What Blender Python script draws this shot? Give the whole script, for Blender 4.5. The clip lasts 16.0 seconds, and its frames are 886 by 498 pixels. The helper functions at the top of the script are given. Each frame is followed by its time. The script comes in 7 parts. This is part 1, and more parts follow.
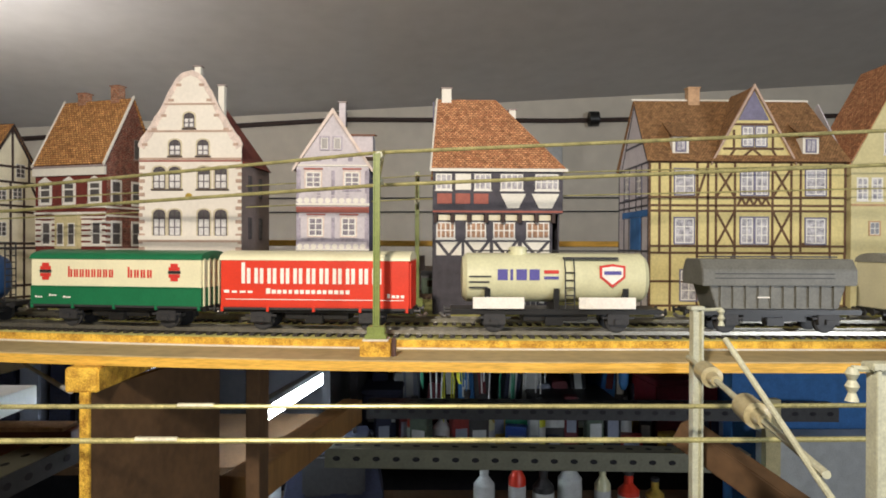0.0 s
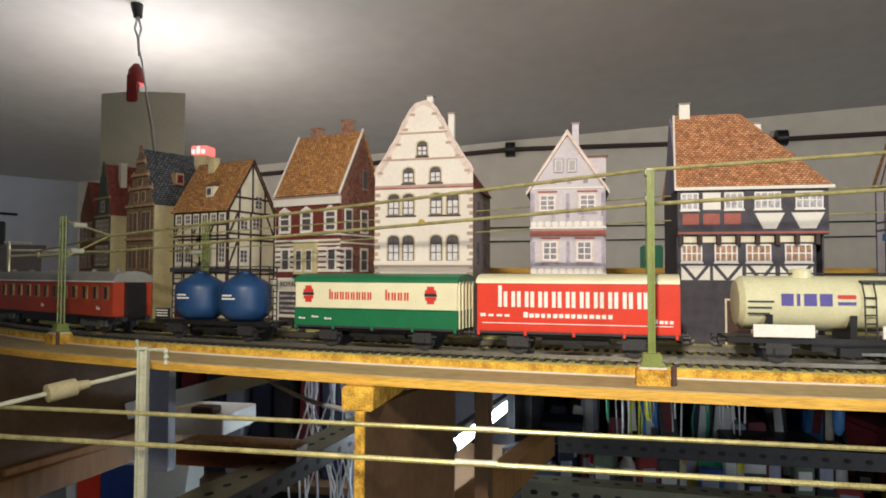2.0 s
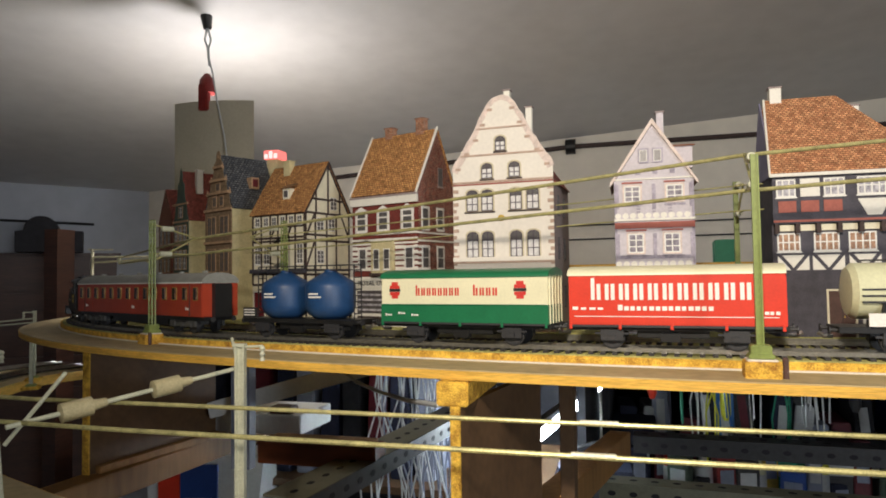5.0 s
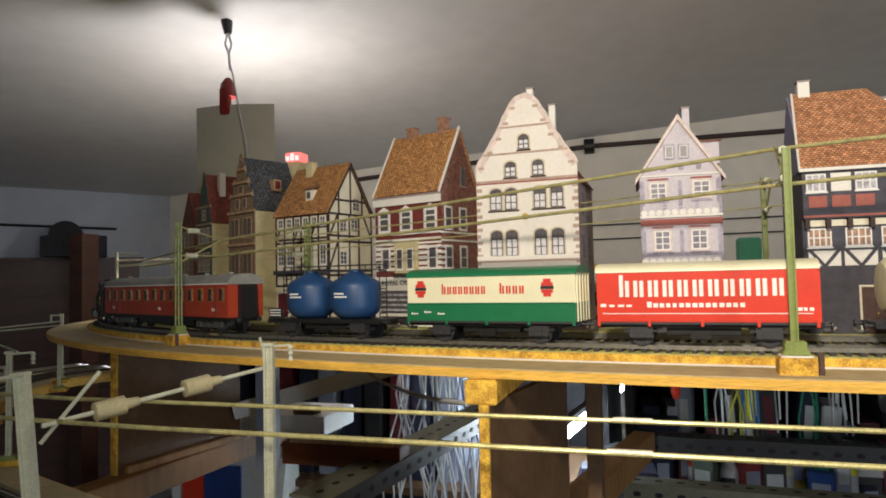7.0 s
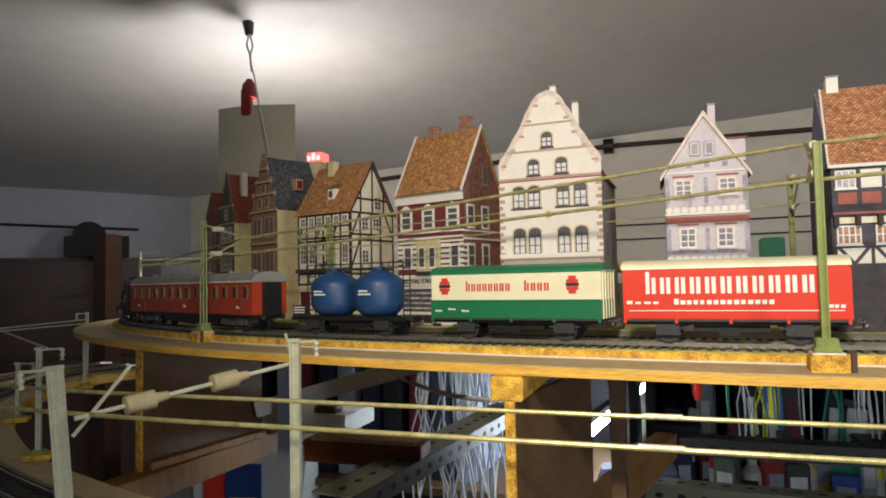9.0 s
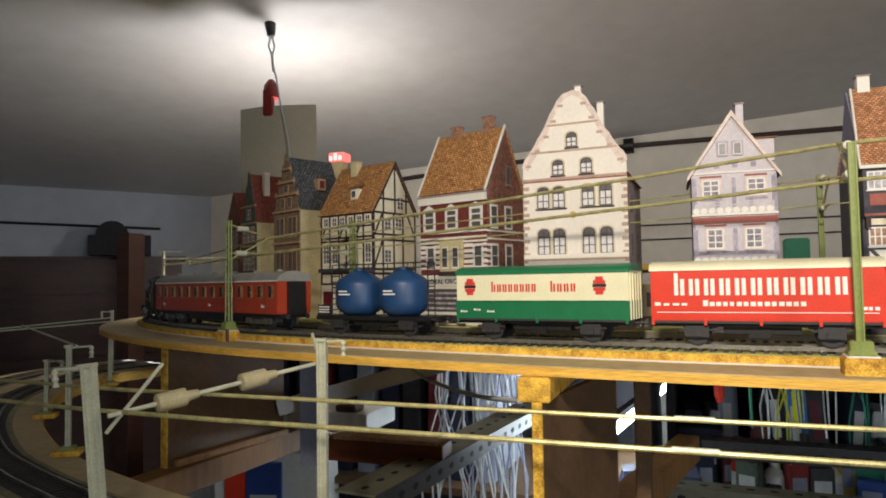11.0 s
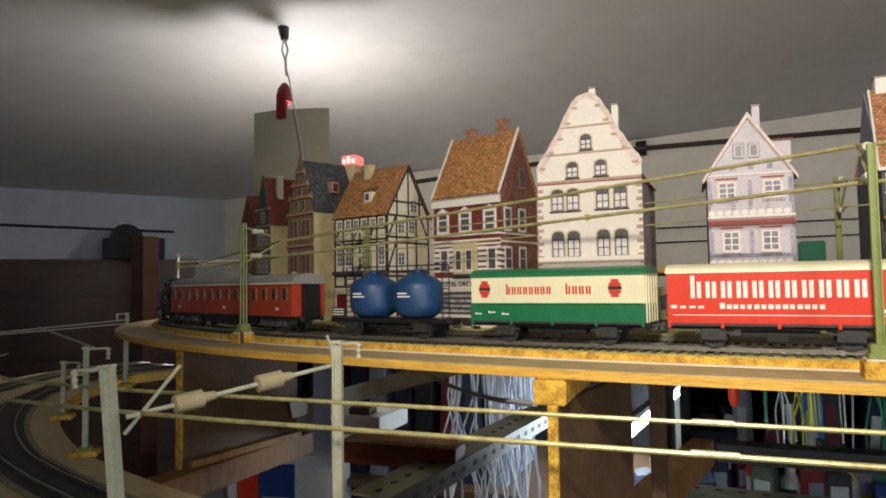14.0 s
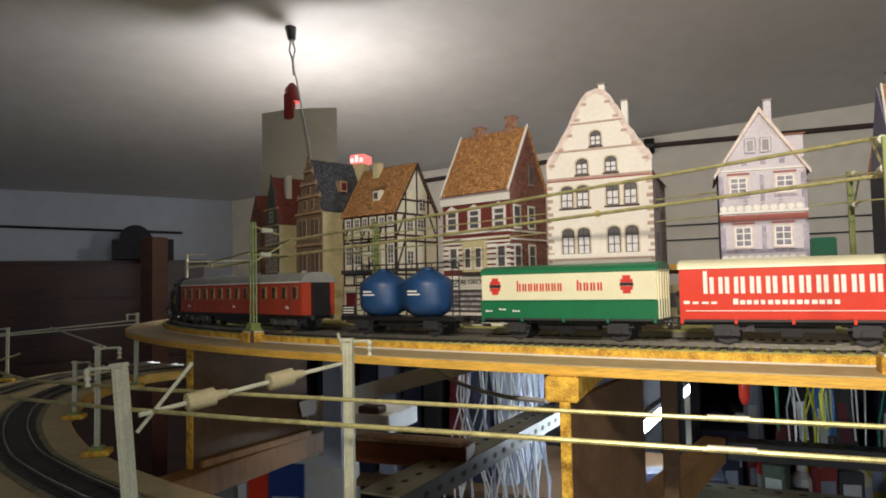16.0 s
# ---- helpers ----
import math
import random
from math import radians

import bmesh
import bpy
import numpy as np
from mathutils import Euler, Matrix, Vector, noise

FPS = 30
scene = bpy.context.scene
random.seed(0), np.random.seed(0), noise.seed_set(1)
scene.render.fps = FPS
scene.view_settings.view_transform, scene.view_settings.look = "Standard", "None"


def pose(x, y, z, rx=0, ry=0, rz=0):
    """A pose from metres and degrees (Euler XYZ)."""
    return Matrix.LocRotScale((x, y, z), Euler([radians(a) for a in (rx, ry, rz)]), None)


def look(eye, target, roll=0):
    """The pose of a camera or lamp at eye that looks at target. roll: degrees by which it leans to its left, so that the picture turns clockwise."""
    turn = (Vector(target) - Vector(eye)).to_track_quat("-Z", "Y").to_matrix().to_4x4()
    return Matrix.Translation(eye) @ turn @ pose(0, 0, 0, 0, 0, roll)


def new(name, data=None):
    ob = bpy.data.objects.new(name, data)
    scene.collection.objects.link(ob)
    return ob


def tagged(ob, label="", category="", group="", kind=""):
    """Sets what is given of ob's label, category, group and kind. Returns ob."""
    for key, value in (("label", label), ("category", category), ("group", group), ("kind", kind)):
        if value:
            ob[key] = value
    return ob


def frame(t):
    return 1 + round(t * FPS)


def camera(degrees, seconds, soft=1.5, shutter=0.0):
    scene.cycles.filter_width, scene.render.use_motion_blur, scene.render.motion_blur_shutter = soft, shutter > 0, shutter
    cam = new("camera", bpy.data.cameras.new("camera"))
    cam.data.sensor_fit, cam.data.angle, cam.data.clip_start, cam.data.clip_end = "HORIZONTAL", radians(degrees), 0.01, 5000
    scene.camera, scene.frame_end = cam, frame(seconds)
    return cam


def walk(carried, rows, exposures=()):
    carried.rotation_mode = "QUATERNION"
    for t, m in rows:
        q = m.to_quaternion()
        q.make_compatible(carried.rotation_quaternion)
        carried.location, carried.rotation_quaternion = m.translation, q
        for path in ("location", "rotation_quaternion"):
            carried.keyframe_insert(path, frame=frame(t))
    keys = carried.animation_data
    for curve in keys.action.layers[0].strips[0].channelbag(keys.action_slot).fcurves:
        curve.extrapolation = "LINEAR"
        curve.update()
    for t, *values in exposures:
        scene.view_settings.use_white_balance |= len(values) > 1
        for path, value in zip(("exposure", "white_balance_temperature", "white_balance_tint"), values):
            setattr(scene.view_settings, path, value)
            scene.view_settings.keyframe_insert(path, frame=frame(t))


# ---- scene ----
cam = camera(66.9, 16.0, soft=1.8)
PATH = [
    (0, look((0.1384, 0.0887, 0.0477), (0.1742, 2.0883, 0.0353), 0.22)),
    (0.5, look((0.1233, 0.0876, 0.0455), (-0.0107, 2.0830, 0.0663), 0.01)),
    (1, look((0.1051, 0.0902, 0.0443), (-0.1450, 2.0739, 0.0903), 0.51)),
    (1.5, look((0.0893, 0.0936, 0.0426), (-0.2336, 2.0662, 0.1095), 0.51)),
    (2, look((0.0750, 0.0954, 0.0429), (-0.3143, 2.0556, 0.1217), 0.20)),
    (2.5, look((0.0624, 0.0929, 0.0425), (-0.3636, 2.0448, 0.1357), 0.20)),
    (3, look((0.0688, 0.0933, 0.0416), (-0.3721, 2.0413, 0.1466), -0.20)),
    (3.5, look((0.0613, 0.0958, 0.0404), (-0.3940, 2.0409, 0.1361), -0.21)),
    (4, look((0.0577, 0.0954, 0.0396), (-0.4311, 2.0326, 0.1298), -0.41)),
    (6.5, look((0.0508, 0.0942, 0.0373), (-0.5313, 2.0055, 0.1270), -1.12)),
    (7, look((0.0495, 0.0939, 0.0367), (-0.5412, 2.0024, 0.1303), -1.22)),
    (7.5, look((0.0476, 0.0932, 0.0363), (-0.5546, 1.9980, 0.1316), -1.22)),
    (8, look((0.0466, 0.0928, 0.0357), (-0.5760, 1.9909, 0.1337), -1.23)),
    (8.5, look((0.0458, 0.0922, 0.0357), (-0.5785, 1.9897, 0.1347), -1.03)),
    (9, look((0.0451, 0.0924, 0.0342), (-0.5924, 1.9855, 0.1331), -1.13)),
    (9.5, look((0.0447, 0.0920, 0.0343), (-0.6084, 1.9799, 0.1299), -1.13)),
    (10, look((0.0429, 0.0905, 0.0344), (-0.6242, 1.9736, 0.1297), -0.93)),
    (12.5, look((0.0386, 0.0904, 0.0349), (-0.6650, 1.9597, 0.1387), -1.04)),
    (13, look((0.0384, 0.0903, 0.0347), (-0.6736, 1.9563, 0.1393), -0.94)),
    (13.5, look((0.0377, 0.0905, 0.0343), (-0.6755, 1.9558, 0.1429), -0.94)),
    (14, look((0.0379, 0.0895, 0.0343), (-0.6762, 1.9545, 0.1429), -0.84)),
    (14.5, look((0.0371, 0.0904, 0.0342), (-0.6816, 1.9537, 0.1417), -1.14)),
    (15, look((0.0369, 0.0902, 0.0338), (-0.6876, 1.9512, 0.1412), -1.24)),
    (15.5, look((0.0369, 0.0897, 0.0332), (-0.6922, 1.9489, 0.1415), -1.25)),
    (16, look((0.0357, 0.0899, 0.0329), (-0.6980, 1.9473, 0.1412), -1.15)),
]
walk(cam, PATH)

# ---- world and lamps ----
world = bpy.data.worlds.new("world")
world.use_nodes = True
world.node_tree.nodes["Background"].inputs[0].default_value = (0.5, 0.55, 0.65, 1)
world.node_tree.nodes["Background"].inputs[1].default_value = 0.02
scene.world = world
scene.view_settings.exposure = 0.0


def lamp(name, kind, energy, color, m, size=0.1, size_y=None, spot=None):
    data = bpy.data.lights.new(name, kind)
    data.energy, data.color = energy, color
    if kind == "AREA":
        data.size = size
        if size_y:
            data.shape, data.size_y = "RECTANGLE", size_y
    else:
        data.shadow_soft_size = size
    if spot:
        data.spot_size, data.spot_blend = radians(spot), 0.85
    ob = new(name, data)
    ob.matrix_world = m
    return ob


# spot lamp above the camera, cool fill added from the right without a fixture, the hanging bulb behind its screen, the
# workbench tube
lamp("clamp_spot", "SPOT", 14.0, (1.0, 0.885, 0.755), look((0.03, -0.05, 0.27), (0.15, 0.57, 0.10)), 0.018, spot=96)
lamp("cool_fill", "AREA", 9.2, (0.88, 0.93, 1.0), look((1.15, -0.75, 0.05), (0.40, 0.95, 0.06)), 0.3)
lamp("bulb_light", "POINT", 3.3, (1.0, 0.95, 0.95), pose(-0.540, 0.990, 0.200), 0.025)
lamp("workbench_tube_light", "POINT", 0.6, (0.78, 0.89, 1.0), pose(-0.056, 1.24, -0.212), 0.02)
lamp("workbench_tube_light", "POINT", 0.3, (0.78, 0.89, 1.0), pose(-0.036, 1.45, -0.218), 0.02)

# ---- materials ----
def material(name, color, rough=0.6, metal=0.0, scale=60.0, vary=0.18, bump=0.0, bscale=None, stretch=(1, 1, 1), random=0.0, second=None, emit=0.0):
    """Procedural surface: base colour broken up by two noises, with fine relief; second: a colour for stains."""
    m = bpy.data.materials.new(name)
    m.use_nodes = True
    nt = m.node_tree
    b = nt.nodes["Principled BSDF"]
    link = nt.links.new
    tc = nt.nodes.new("ShaderNodeTexCoord")
    mp = nt.nodes.new("ShaderNodeMapping")
    mp.inputs["Scale"].default_value = stretch
    link(tc.outputs["Object"], mp.inputs[0])
    n1 = nt.nodes.new("ShaderNodeTexNoise")
    n1.inputs["Scale"].default_value, n1.inputs["Detail"].default_value = scale, 6
    n2 = nt.nodes.new("ShaderNodeTexNoise")
    n2.inputs["Scale"].default_value, n2.inputs["Detail"].default_value = scale * 9, 4
    link(mp.outputs[0], n1.inputs[0])
    link(mp.outputs[0], n2.inputs[0])
    add = nt.nodes.new("ShaderNodeMath")
    add.operation = "ADD"
    link(n1.outputs[0], add.inputs[0])
    link(n2.outputs[0], add.inputs[1])
    ramp = nt.nodes.new("ShaderNodeValToRGB")
    lo = [max(0, c * (1 - vary)) for c in color] if second is None else second
    hi = [min(1, c * (1 + vary)) for c in color]
    ramp.color_ramp.elements[0].position, ramp.color_ramp.elements[1].position = 0.36, 0.64
    ramp.color_ramp.elements[0].color, ramp.color_ramp.elements[1].color = (*lo, 1), (*hi, 1)
    half = nt.nodes.new("ShaderNodeMath")
    half.operation = "MULTIPLY"
    half.inputs[1].default_value = 0.5
    link(add.outputs[0], half.inputs[0])
    link(half.outputs[0], ramp.inputs[0])
    out = ramp.outputs[0]
    if random:
        info = nt.nodes.new("ShaderNodeObjectInfo")
        hsv = nt.nodes.new("ShaderNodeHueSaturation")
        mr = nt.nodes.new("ShaderNodeMapRange")
        mr.inputs[3].default_value, mr.inputs[4].default_value = 1 - random, 1 + random
        link(info.outputs["Random"], mr.inputs[0])
        link(mr.outputs[0], hsv.inputs["Value"])
        link(out, hsv.inputs["Color"])
        out = hsv.outputs[0]
    link(out, b.inputs["Base Color"])
    b.inputs["Roughness"].default_value, b.inputs["Metallic"].default_value = rough, metal
    if bump:
        n3 = nt.nodes.new("ShaderNodeTexNoise")
        n3.inputs["Scale"].default_value, n3.inputs["Detail"].default_value = bscale or scale * 6, 5
        link(mp.outputs[0], n3.inputs[0])
        bp = nt.nodes.new("ShaderNodeBump")
        bp.inputs["Strength"].default_value, bp.inputs["Distance"].default_value = bump, 0.001
        link(n3.outputs[0], bp.inputs["Height"])
        link(bp.outputs[0], b.inputs["Normal"])
    if emit:
        b.inputs["Emission Color"].default_value, b.inputs["Emission Strength"].default_value = (*color, 1), emit
    return m


def plain(name, color, rough=0.5, metal=0.0, emit=0.0):
    return material(name, color, rough, metal, 90, 0.1, emit=emit)


M = {
    "ceiling": material("ceiling_paint", (0.62, 0.61, 0.60), 0.75, 0, 2.5, 0.06, 0.15, 40),
    "wall": material("wall_paint", (0.76, 0.71, 0.61), 0.85, 0, 3, 0.07, 0.2, 60),
    "wall_blue": material("pale_wall_paint", (0.42, 0.45, 0.5), 0.85, 0, 3, 0.07, 0.2, 60),
    "brown_panel": material("dark_wood_panel", (0.042, 0.016, 0.009), 0.45, 0, 5, 0.4, 0.2, 40, (1, 1, 9)),
    "ply_face": material("board_face", (0.47, 0.37, 0.19), 0.6, 0, 14, 0.2, 0.3, 150),
    "ply_edge": material("board_edge", (0.76, 0.44, 0.07), 0.6, 0, 18, 0.3, 0.4, 120, (1, 1, 12)),
    "osb": material("chipboard_edge", (0.86, 0.47, 0.06), 0.8, 0, 160, 0.35, 1.0, 420, second=(0.30, 0.12, 0.012)),
    "glue": plain("white_glue", (0.75, 0.7, 0.6), 0.5),
    "wood": material("pine_wood", (0.6, 0.35, 0.1), 0.55, 0, 16, 0.25, 0.3, 90, (1, 1, 0.15)),
    "ground": material("scenic_ground", (0.44, 0.42, 0.14), 0.95, 0, 60, 0.4, 0.8, 500),
    "ballast": material("roadbed", (0.24, 0.22, 0.13), 0.9, 0, 120, 0.35, 0.8, 700),
    "sleeper": material("sleeper_plastic", (0.035, 0.03, 0.026), 0.6, 0, 200, 0.3),
    "rail": material("nickel_rail", (0.5, 0.48, 0.42), 0.3, 0.9, 80, 0.2),
    "green": material("green_mast_paint", (0.22, 0.27, 0.07), 0.45, 0, 150, 0.2),
    "joint": material("pale_bright_metal", (0.55, 0.52, 0.38), 0.5, 0.3, 120, 0.25),
    "wire": material("brassy_wire", (0.45, 0.41, 0.18), 0.38, 0.35, 160, 0.4),
    "grey_mast": material("grey_mast_paint", (0.52, 0.52, 0.38), 0.45, 0, 140, 0.2),
    "black": material("black_plastic", (0.012, 0.012, 0.012), 0.4, 0, 150, 0.3),
    "dark": material("dark_grey_plastic", (0.03, 0.03, 0.032), 0.5, 0, 150, 0.3),
    "steel": material("wheel_steel", (0.35, 0.33, 0.3), 0.35, 0.9, 150, 0.25),
}

def courses(name, c1, c2, joint, width, height, rough=0.85, gap=0.2, bump=0.8, flat=False):
    """Rows of small tiles or bricks: object x (plus y on end walls) across, z (or y, when flat) up; with blotches."""
    m = bpy.data.materials.new(name)
    m.use_nodes = True
    nt = m.node_tree
    b, link = nt.nodes["Principled BSDF"], nt.links.new
    tc = nt.nodes.new("ShaderNodeTexCoord")
    sep, com, add = nt.nodes.new("ShaderNodeSeparateXYZ"), nt.nodes.new("ShaderNodeCombineXYZ"), nt.nodes.new("ShaderNodeMath")
    link(tc.outputs["Object"], sep.inputs[0])
    if flat:
        link(sep.outputs[0], com.inputs[0])
        link(sep.outputs[1], com.inputs[1])
    else:
        link(sep.outputs[0], add.inputs[0])
        link(sep.outputs[1], add.inputs[1])
        link(add.outputs[0], com.inputs[0])
        link(sep.outputs[2], com.inputs[1])
    t = nt.nodes.new("ShaderNodeTexBrick")
    t.inputs["Scale"].default_value = 1.0
    t.inputs["Brick Width"].default_value, t.inputs["Row Height"].default_value = width, height
    t.inputs["Mortar Size"].default_value, t.inputs["Mortar Smooth"].default_value = height * gap, 0.3
    t.inputs["Color1"].default_value, t.inputs["Color2"].default_value, t.inputs["Mortar"].default_value = (*c1, 1), (*c2, 1), (*joint, 1)
    link(com.outputs[0], t.inputs[0])
    n = nt.nodes.new("ShaderNodeTexNoise")
    n.inputs["Scale"].default_value, n.inputs["Detail"].default_value = 320, 8
    link(tc.outputs["Object"], n.inputs[0])
    mr = nt.nodes.new("ShaderNodeMapRange")
    mr.inputs[1].default_value, mr.inputs[2].default_value = 0.3, 0.7
    mr.inputs[3].default_value, mr.inputs[4].default_value = 0.62, 1.38
    link(n.outputs[0], mr.inputs[0])
    hsv = nt.nodes.new("ShaderNodeHueSaturation")
    link(t.outputs[0], hsv.inputs["Color"])
    link(mr.outputs[0], hsv.inputs["Value"])
    link(hsv.outputs[0], b.inputs["Base Color"])
    b.inputs["Roughness"].default_value = rough
    bp = nt.nodes.new("ShaderNodeBump")
    bp.inputs["Strength"].default_value, bp.inputs["Distance"].default_value = bump, 0.0004
    bp.invert = True
    link(t.outputs["Fac"], bp.inputs["Height"])
    link(bp.outputs[0], b.inputs["Normal"])
    return m


M.update({
    "tile_orange": courses("orange_roof_tiles", (0.80, 0.43, 0.15), (0.46, 0.21, 0.07), (0.22, 0.09, 0.03), 0.0026, 0.0021, flat=True),
    "tile_red": courses("red_orange_roof_tiles", (0.76, 0.40, 0.19), (0.44, 0.18, 0.08), (0.28, 0.11, 0.05), 0.0026, 0.0017, flat=True),
    "tile_brown": courses("brown_roof_tiles", (0.44, 0.25, 0.10), (0.3, 0.16, 0.065), (0.17, 0.08, 0.035), 0.0022, 0.0016, flat=True),
    "tile_plum": courses("dull_red_roof_tiles", (0.38, 0.09, 0.06), (0.26, 0.06, 0.045), (0.12, 0.03, 0.02), 0.0022, 0.0016, flat=True),
    "slate": courses("grey_slates", (0.085, 0.095, 0.11), (0.2, 0.2, 0.2), (0.03, 0.03, 0.035), 0.0038, 0.0026, flat=True),
    "brick": courses("dark_red_bricks", (0.26, 0.055, 0.032), (0.13, 0.03, 0.02), (0.36, 0.24, 0.18), 0.0032, 0.0013, gap=0.14),
    "brick_front": material("red_brown_render", (0.16, 0.03, 0.022), 0.8, 0, 200, 0.3, 0.2),
    "chimney_brick": courses("chimney_bricks", (0.4, 0.17, 0.09), (0.28, 0.11, 0.06), (0.4, 0.3, 0.22), 0.0036, 0.0014, gap=0.15),
    "cream": material("cream_card", (0.83, 0.775, 0.68), 0.8, 0, 45, 0.06, 0.1, 900),
    "white_card": material("white_card", (0.82, 0.79, 0.70), 0.75, 0, 60, 0.06, 0.1, 900),
    "side_card": material("mauve_grey_and_shaded_card", (0.34, 0.27, 0.25), 0.85, 0, 40, 0.12, 0.1, 900),
    "lilac": material("lilac_white_card", (0.60, 0.555, 0.58), 0.8, 0, 55, 0.12, 0.1, 900),
    "lilac_mid": material("grey_lilac_print", (0.40, 0.36, 0.42), 0.85, 0, 90, 0.3),
    "lilac_dark": material("blue_grey_and_shaded_card", (0.2, 0.19, 0.28), 0.85, 0, 55, 0.15),
    "sand": material("sandstone_card", (0.52, 0.33, 0.19), 0.85, 0, 240, 0.3, 0.2, 900),
    "ochre_stone": material("ochre_stone_card", (0.28, 0.19, 0.11), 0.85, 0, 260, 0.4, 0.2, 900),
    "pale_plaster": material("yellowed_plaster_card", (0.62, 0.54, 0.3), 0.85, 0, 70, 0.16, 0.1, 900),
    "timber": material("dark_timber_print", (0.055, 0.035, 0.03), 0.8, 0, 160, 0.3),
    "timber_blue": material("slate_timber_print", (0.075, 0.07, 0.085), 0.8, 0, 160, 0.3),
    "timber_brown": material("brown_timber_print", (0.13, 0.07, 0.035), 0.8, 0, 160, 0.3),
    "infill": material("timber_infill_card", (0.80, 0.74, 0.55), 0.85, 0, 90, 0.1),
    "yellow": material("yellow_card", (0.70, 0.60, 0.27), 0.85, 0, 60, 0.14),
    "yellow_pale": material("pale_yellow_card", (0.68, 0.61, 0.33), 0.85, 0, 50, 0.1),
    "pane": material("printed_dark_pane", (0.045, 0.04, 0.045), 0.35, 0, 300, 0.5, second=(0.14, 0.13, 0.12)),
    "curtain": material("curtained_pane", (0.55, 0.53, 0.55), 0.5, 0, 260, 0.35, second=(0.12, 0.11, 0.14)),
    "lilac_pane": material("grey_violet_pane", (0.26, 0.23, 0.27), 0.45, 0, 300, 0.4, second=(0.05, 0.045, 0.06)),
    # pine wood darkened: the shade under the boards is put into its colour
    "pine_dark": material("shaded_pine", (0.27, 0.14, 0.045), 0.6, 0, 16, 0.3, 0.3, 90, (1, 1, 0.15)),
    "warm_pane": material("warm_pane", (0.42, 0.24, 0.14), 0.5, 0, 300, 0.5, second=(0.1, 0.05, 0.03)),
    "frame_white": material("white_window_frame", (0.82, 0.8, 0.74), 0.6, 0, 120, 0.06),
    "frame_dark": material("dark_window_frame", (0.07, 0.055, 0.07), 0.6, 0, 120, 0.2),
    "stone_trim": material("pinkish_stone_trim", (0.5, 0.36, 0.28), 0.8, 0, 160, 0.2),
    "pale_olive": material("pale_olive_surround", (0.62, 0.55, 0.38), 0.8, 0, 160, 0.15),
    "net_curtain": material("net_curtained_pane", (0.82, 0.80, 0.77), 0.5, 0, 240, 0.1, second=(0.55, 0.53, 0.53)),
    "pale_trim": material("pale_pink_stone", (0.72, 0.60, 0.53), 0.8, 0, 160, 0.25),
    "red_band": material("brick_red_band", (0.38, 0.12, 0.09), 0.8, 0, 160, 0.2),
    "door_brown": material("brown_door", (0.09, 0.045, 0.035), 0.6, 0, 160, 0.3),
    "door_red": material("dark_red_door", (0.16, 0.015, 0.02), 0.6, 0, 160, 0.3),
    "door_grey": material("grey_violet_door", (0.1, 0.085, 0.1), 0.6, 0, 160, 0.3),
    "dark_green": material("dark_green_card", (0.085, 0.115, 0.085), 0.8, 0, 120, 0.3),
    "gold": material("gilt", (0.6, 0.42, 0.08), 0.4, 0.5, 200, 0.2),
    "ink": plain("black_ink", (0.02, 0.02, 0.02), 0.7),
    "blue_print": material("blue_print", (0.04, 0.16, 0.42), 0.8, 0, 90, 0.2),
})

# ---- mesh helpers ----
def box(bm, x0, x1, y0, y1, z0, z1, m=None):
    vs = [bm.verts.new(Vector((x, y, z)) if m is None else m @ Vector((x, y, z))) for x in (x0, x1) for y in (y0, y1) for z in (z0, z1)]
    for a in ((0, 1, 3, 2), (4, 6, 7, 5), (0, 4, 5, 1), (2, 3, 7, 6), (0, 2, 6, 4), (1, 5, 7, 3)):
        bm.faces.new([vs[i] for i in a])
    return bm


def boxes(*dims, m=None):
    bm = bmesh.new()
    for d in dims:
        box(bm, *d, m=m)
    return bm


def prism(bm, outline, a, b, axis="y"):
    """Extrude a closed outline of (u, w) pairs from a to b along an axis; u, w are the two other axes in order."""
    def at(u, w, k):
        return {"y": (u, k, w), "x": (k, u, w), "z": (u, w, k)}[axis]
    lo = [bm.verts.new(at(u, w, a)) for u, w in outline]
    hi = [bm.verts.new(at(u, w, b)) for u, w in outline]
    n = len(outline)
    bm.faces.new(lo)
    bm.faces.new(hi[::-1])
    for i in range(n):
        bm.faces.new((lo[i], hi[i], hi[(i + 1) % n], lo[(i + 1) % n]))
    return bm


def tube(bm, points, r, sides=8, caps=True):
    """A round rod along a line of points; r: one radius or one for each point."""
    pts = [Vector(p) for p in points]
    rs = r if isinstance(r, (list, tuple)) else [r] * len(pts)
    rings = []
    for i, p in enumerate(pts):
        d = (pts[min(i + 1, len(pts) - 1)] - pts[max(i - 1, 0)]).normalized()
        ref = Vector((0, 0, 1)) if abs(d.z) < 0.9 else Vector((1, 0, 0))
        s = d.cross(ref).normalized()
        u = s.cross(d)
        rings.append([bm.verts.new(p + (s * math.cos(2 * math.pi * k / sides) + u * math.sin(2 * math.pi * k / sides)) * rs[i]) for k in range(sides)])
    for a, b in zip(rings, rings[1:]):
        for k in range(sides):
            bm.faces.new((a[k], a[(k + 1) % sides], b[(k + 1) % sides], b[k]))
    if caps:
        bm.faces.new(rings[0][::-1])
        bm.faces.new(rings[-1])
    return bm


def rods(*lines, r=0.001, sides=8):
    bm = bmesh.new()
    for l in lines:
        tube(bm, l, r, sides)
    return bm


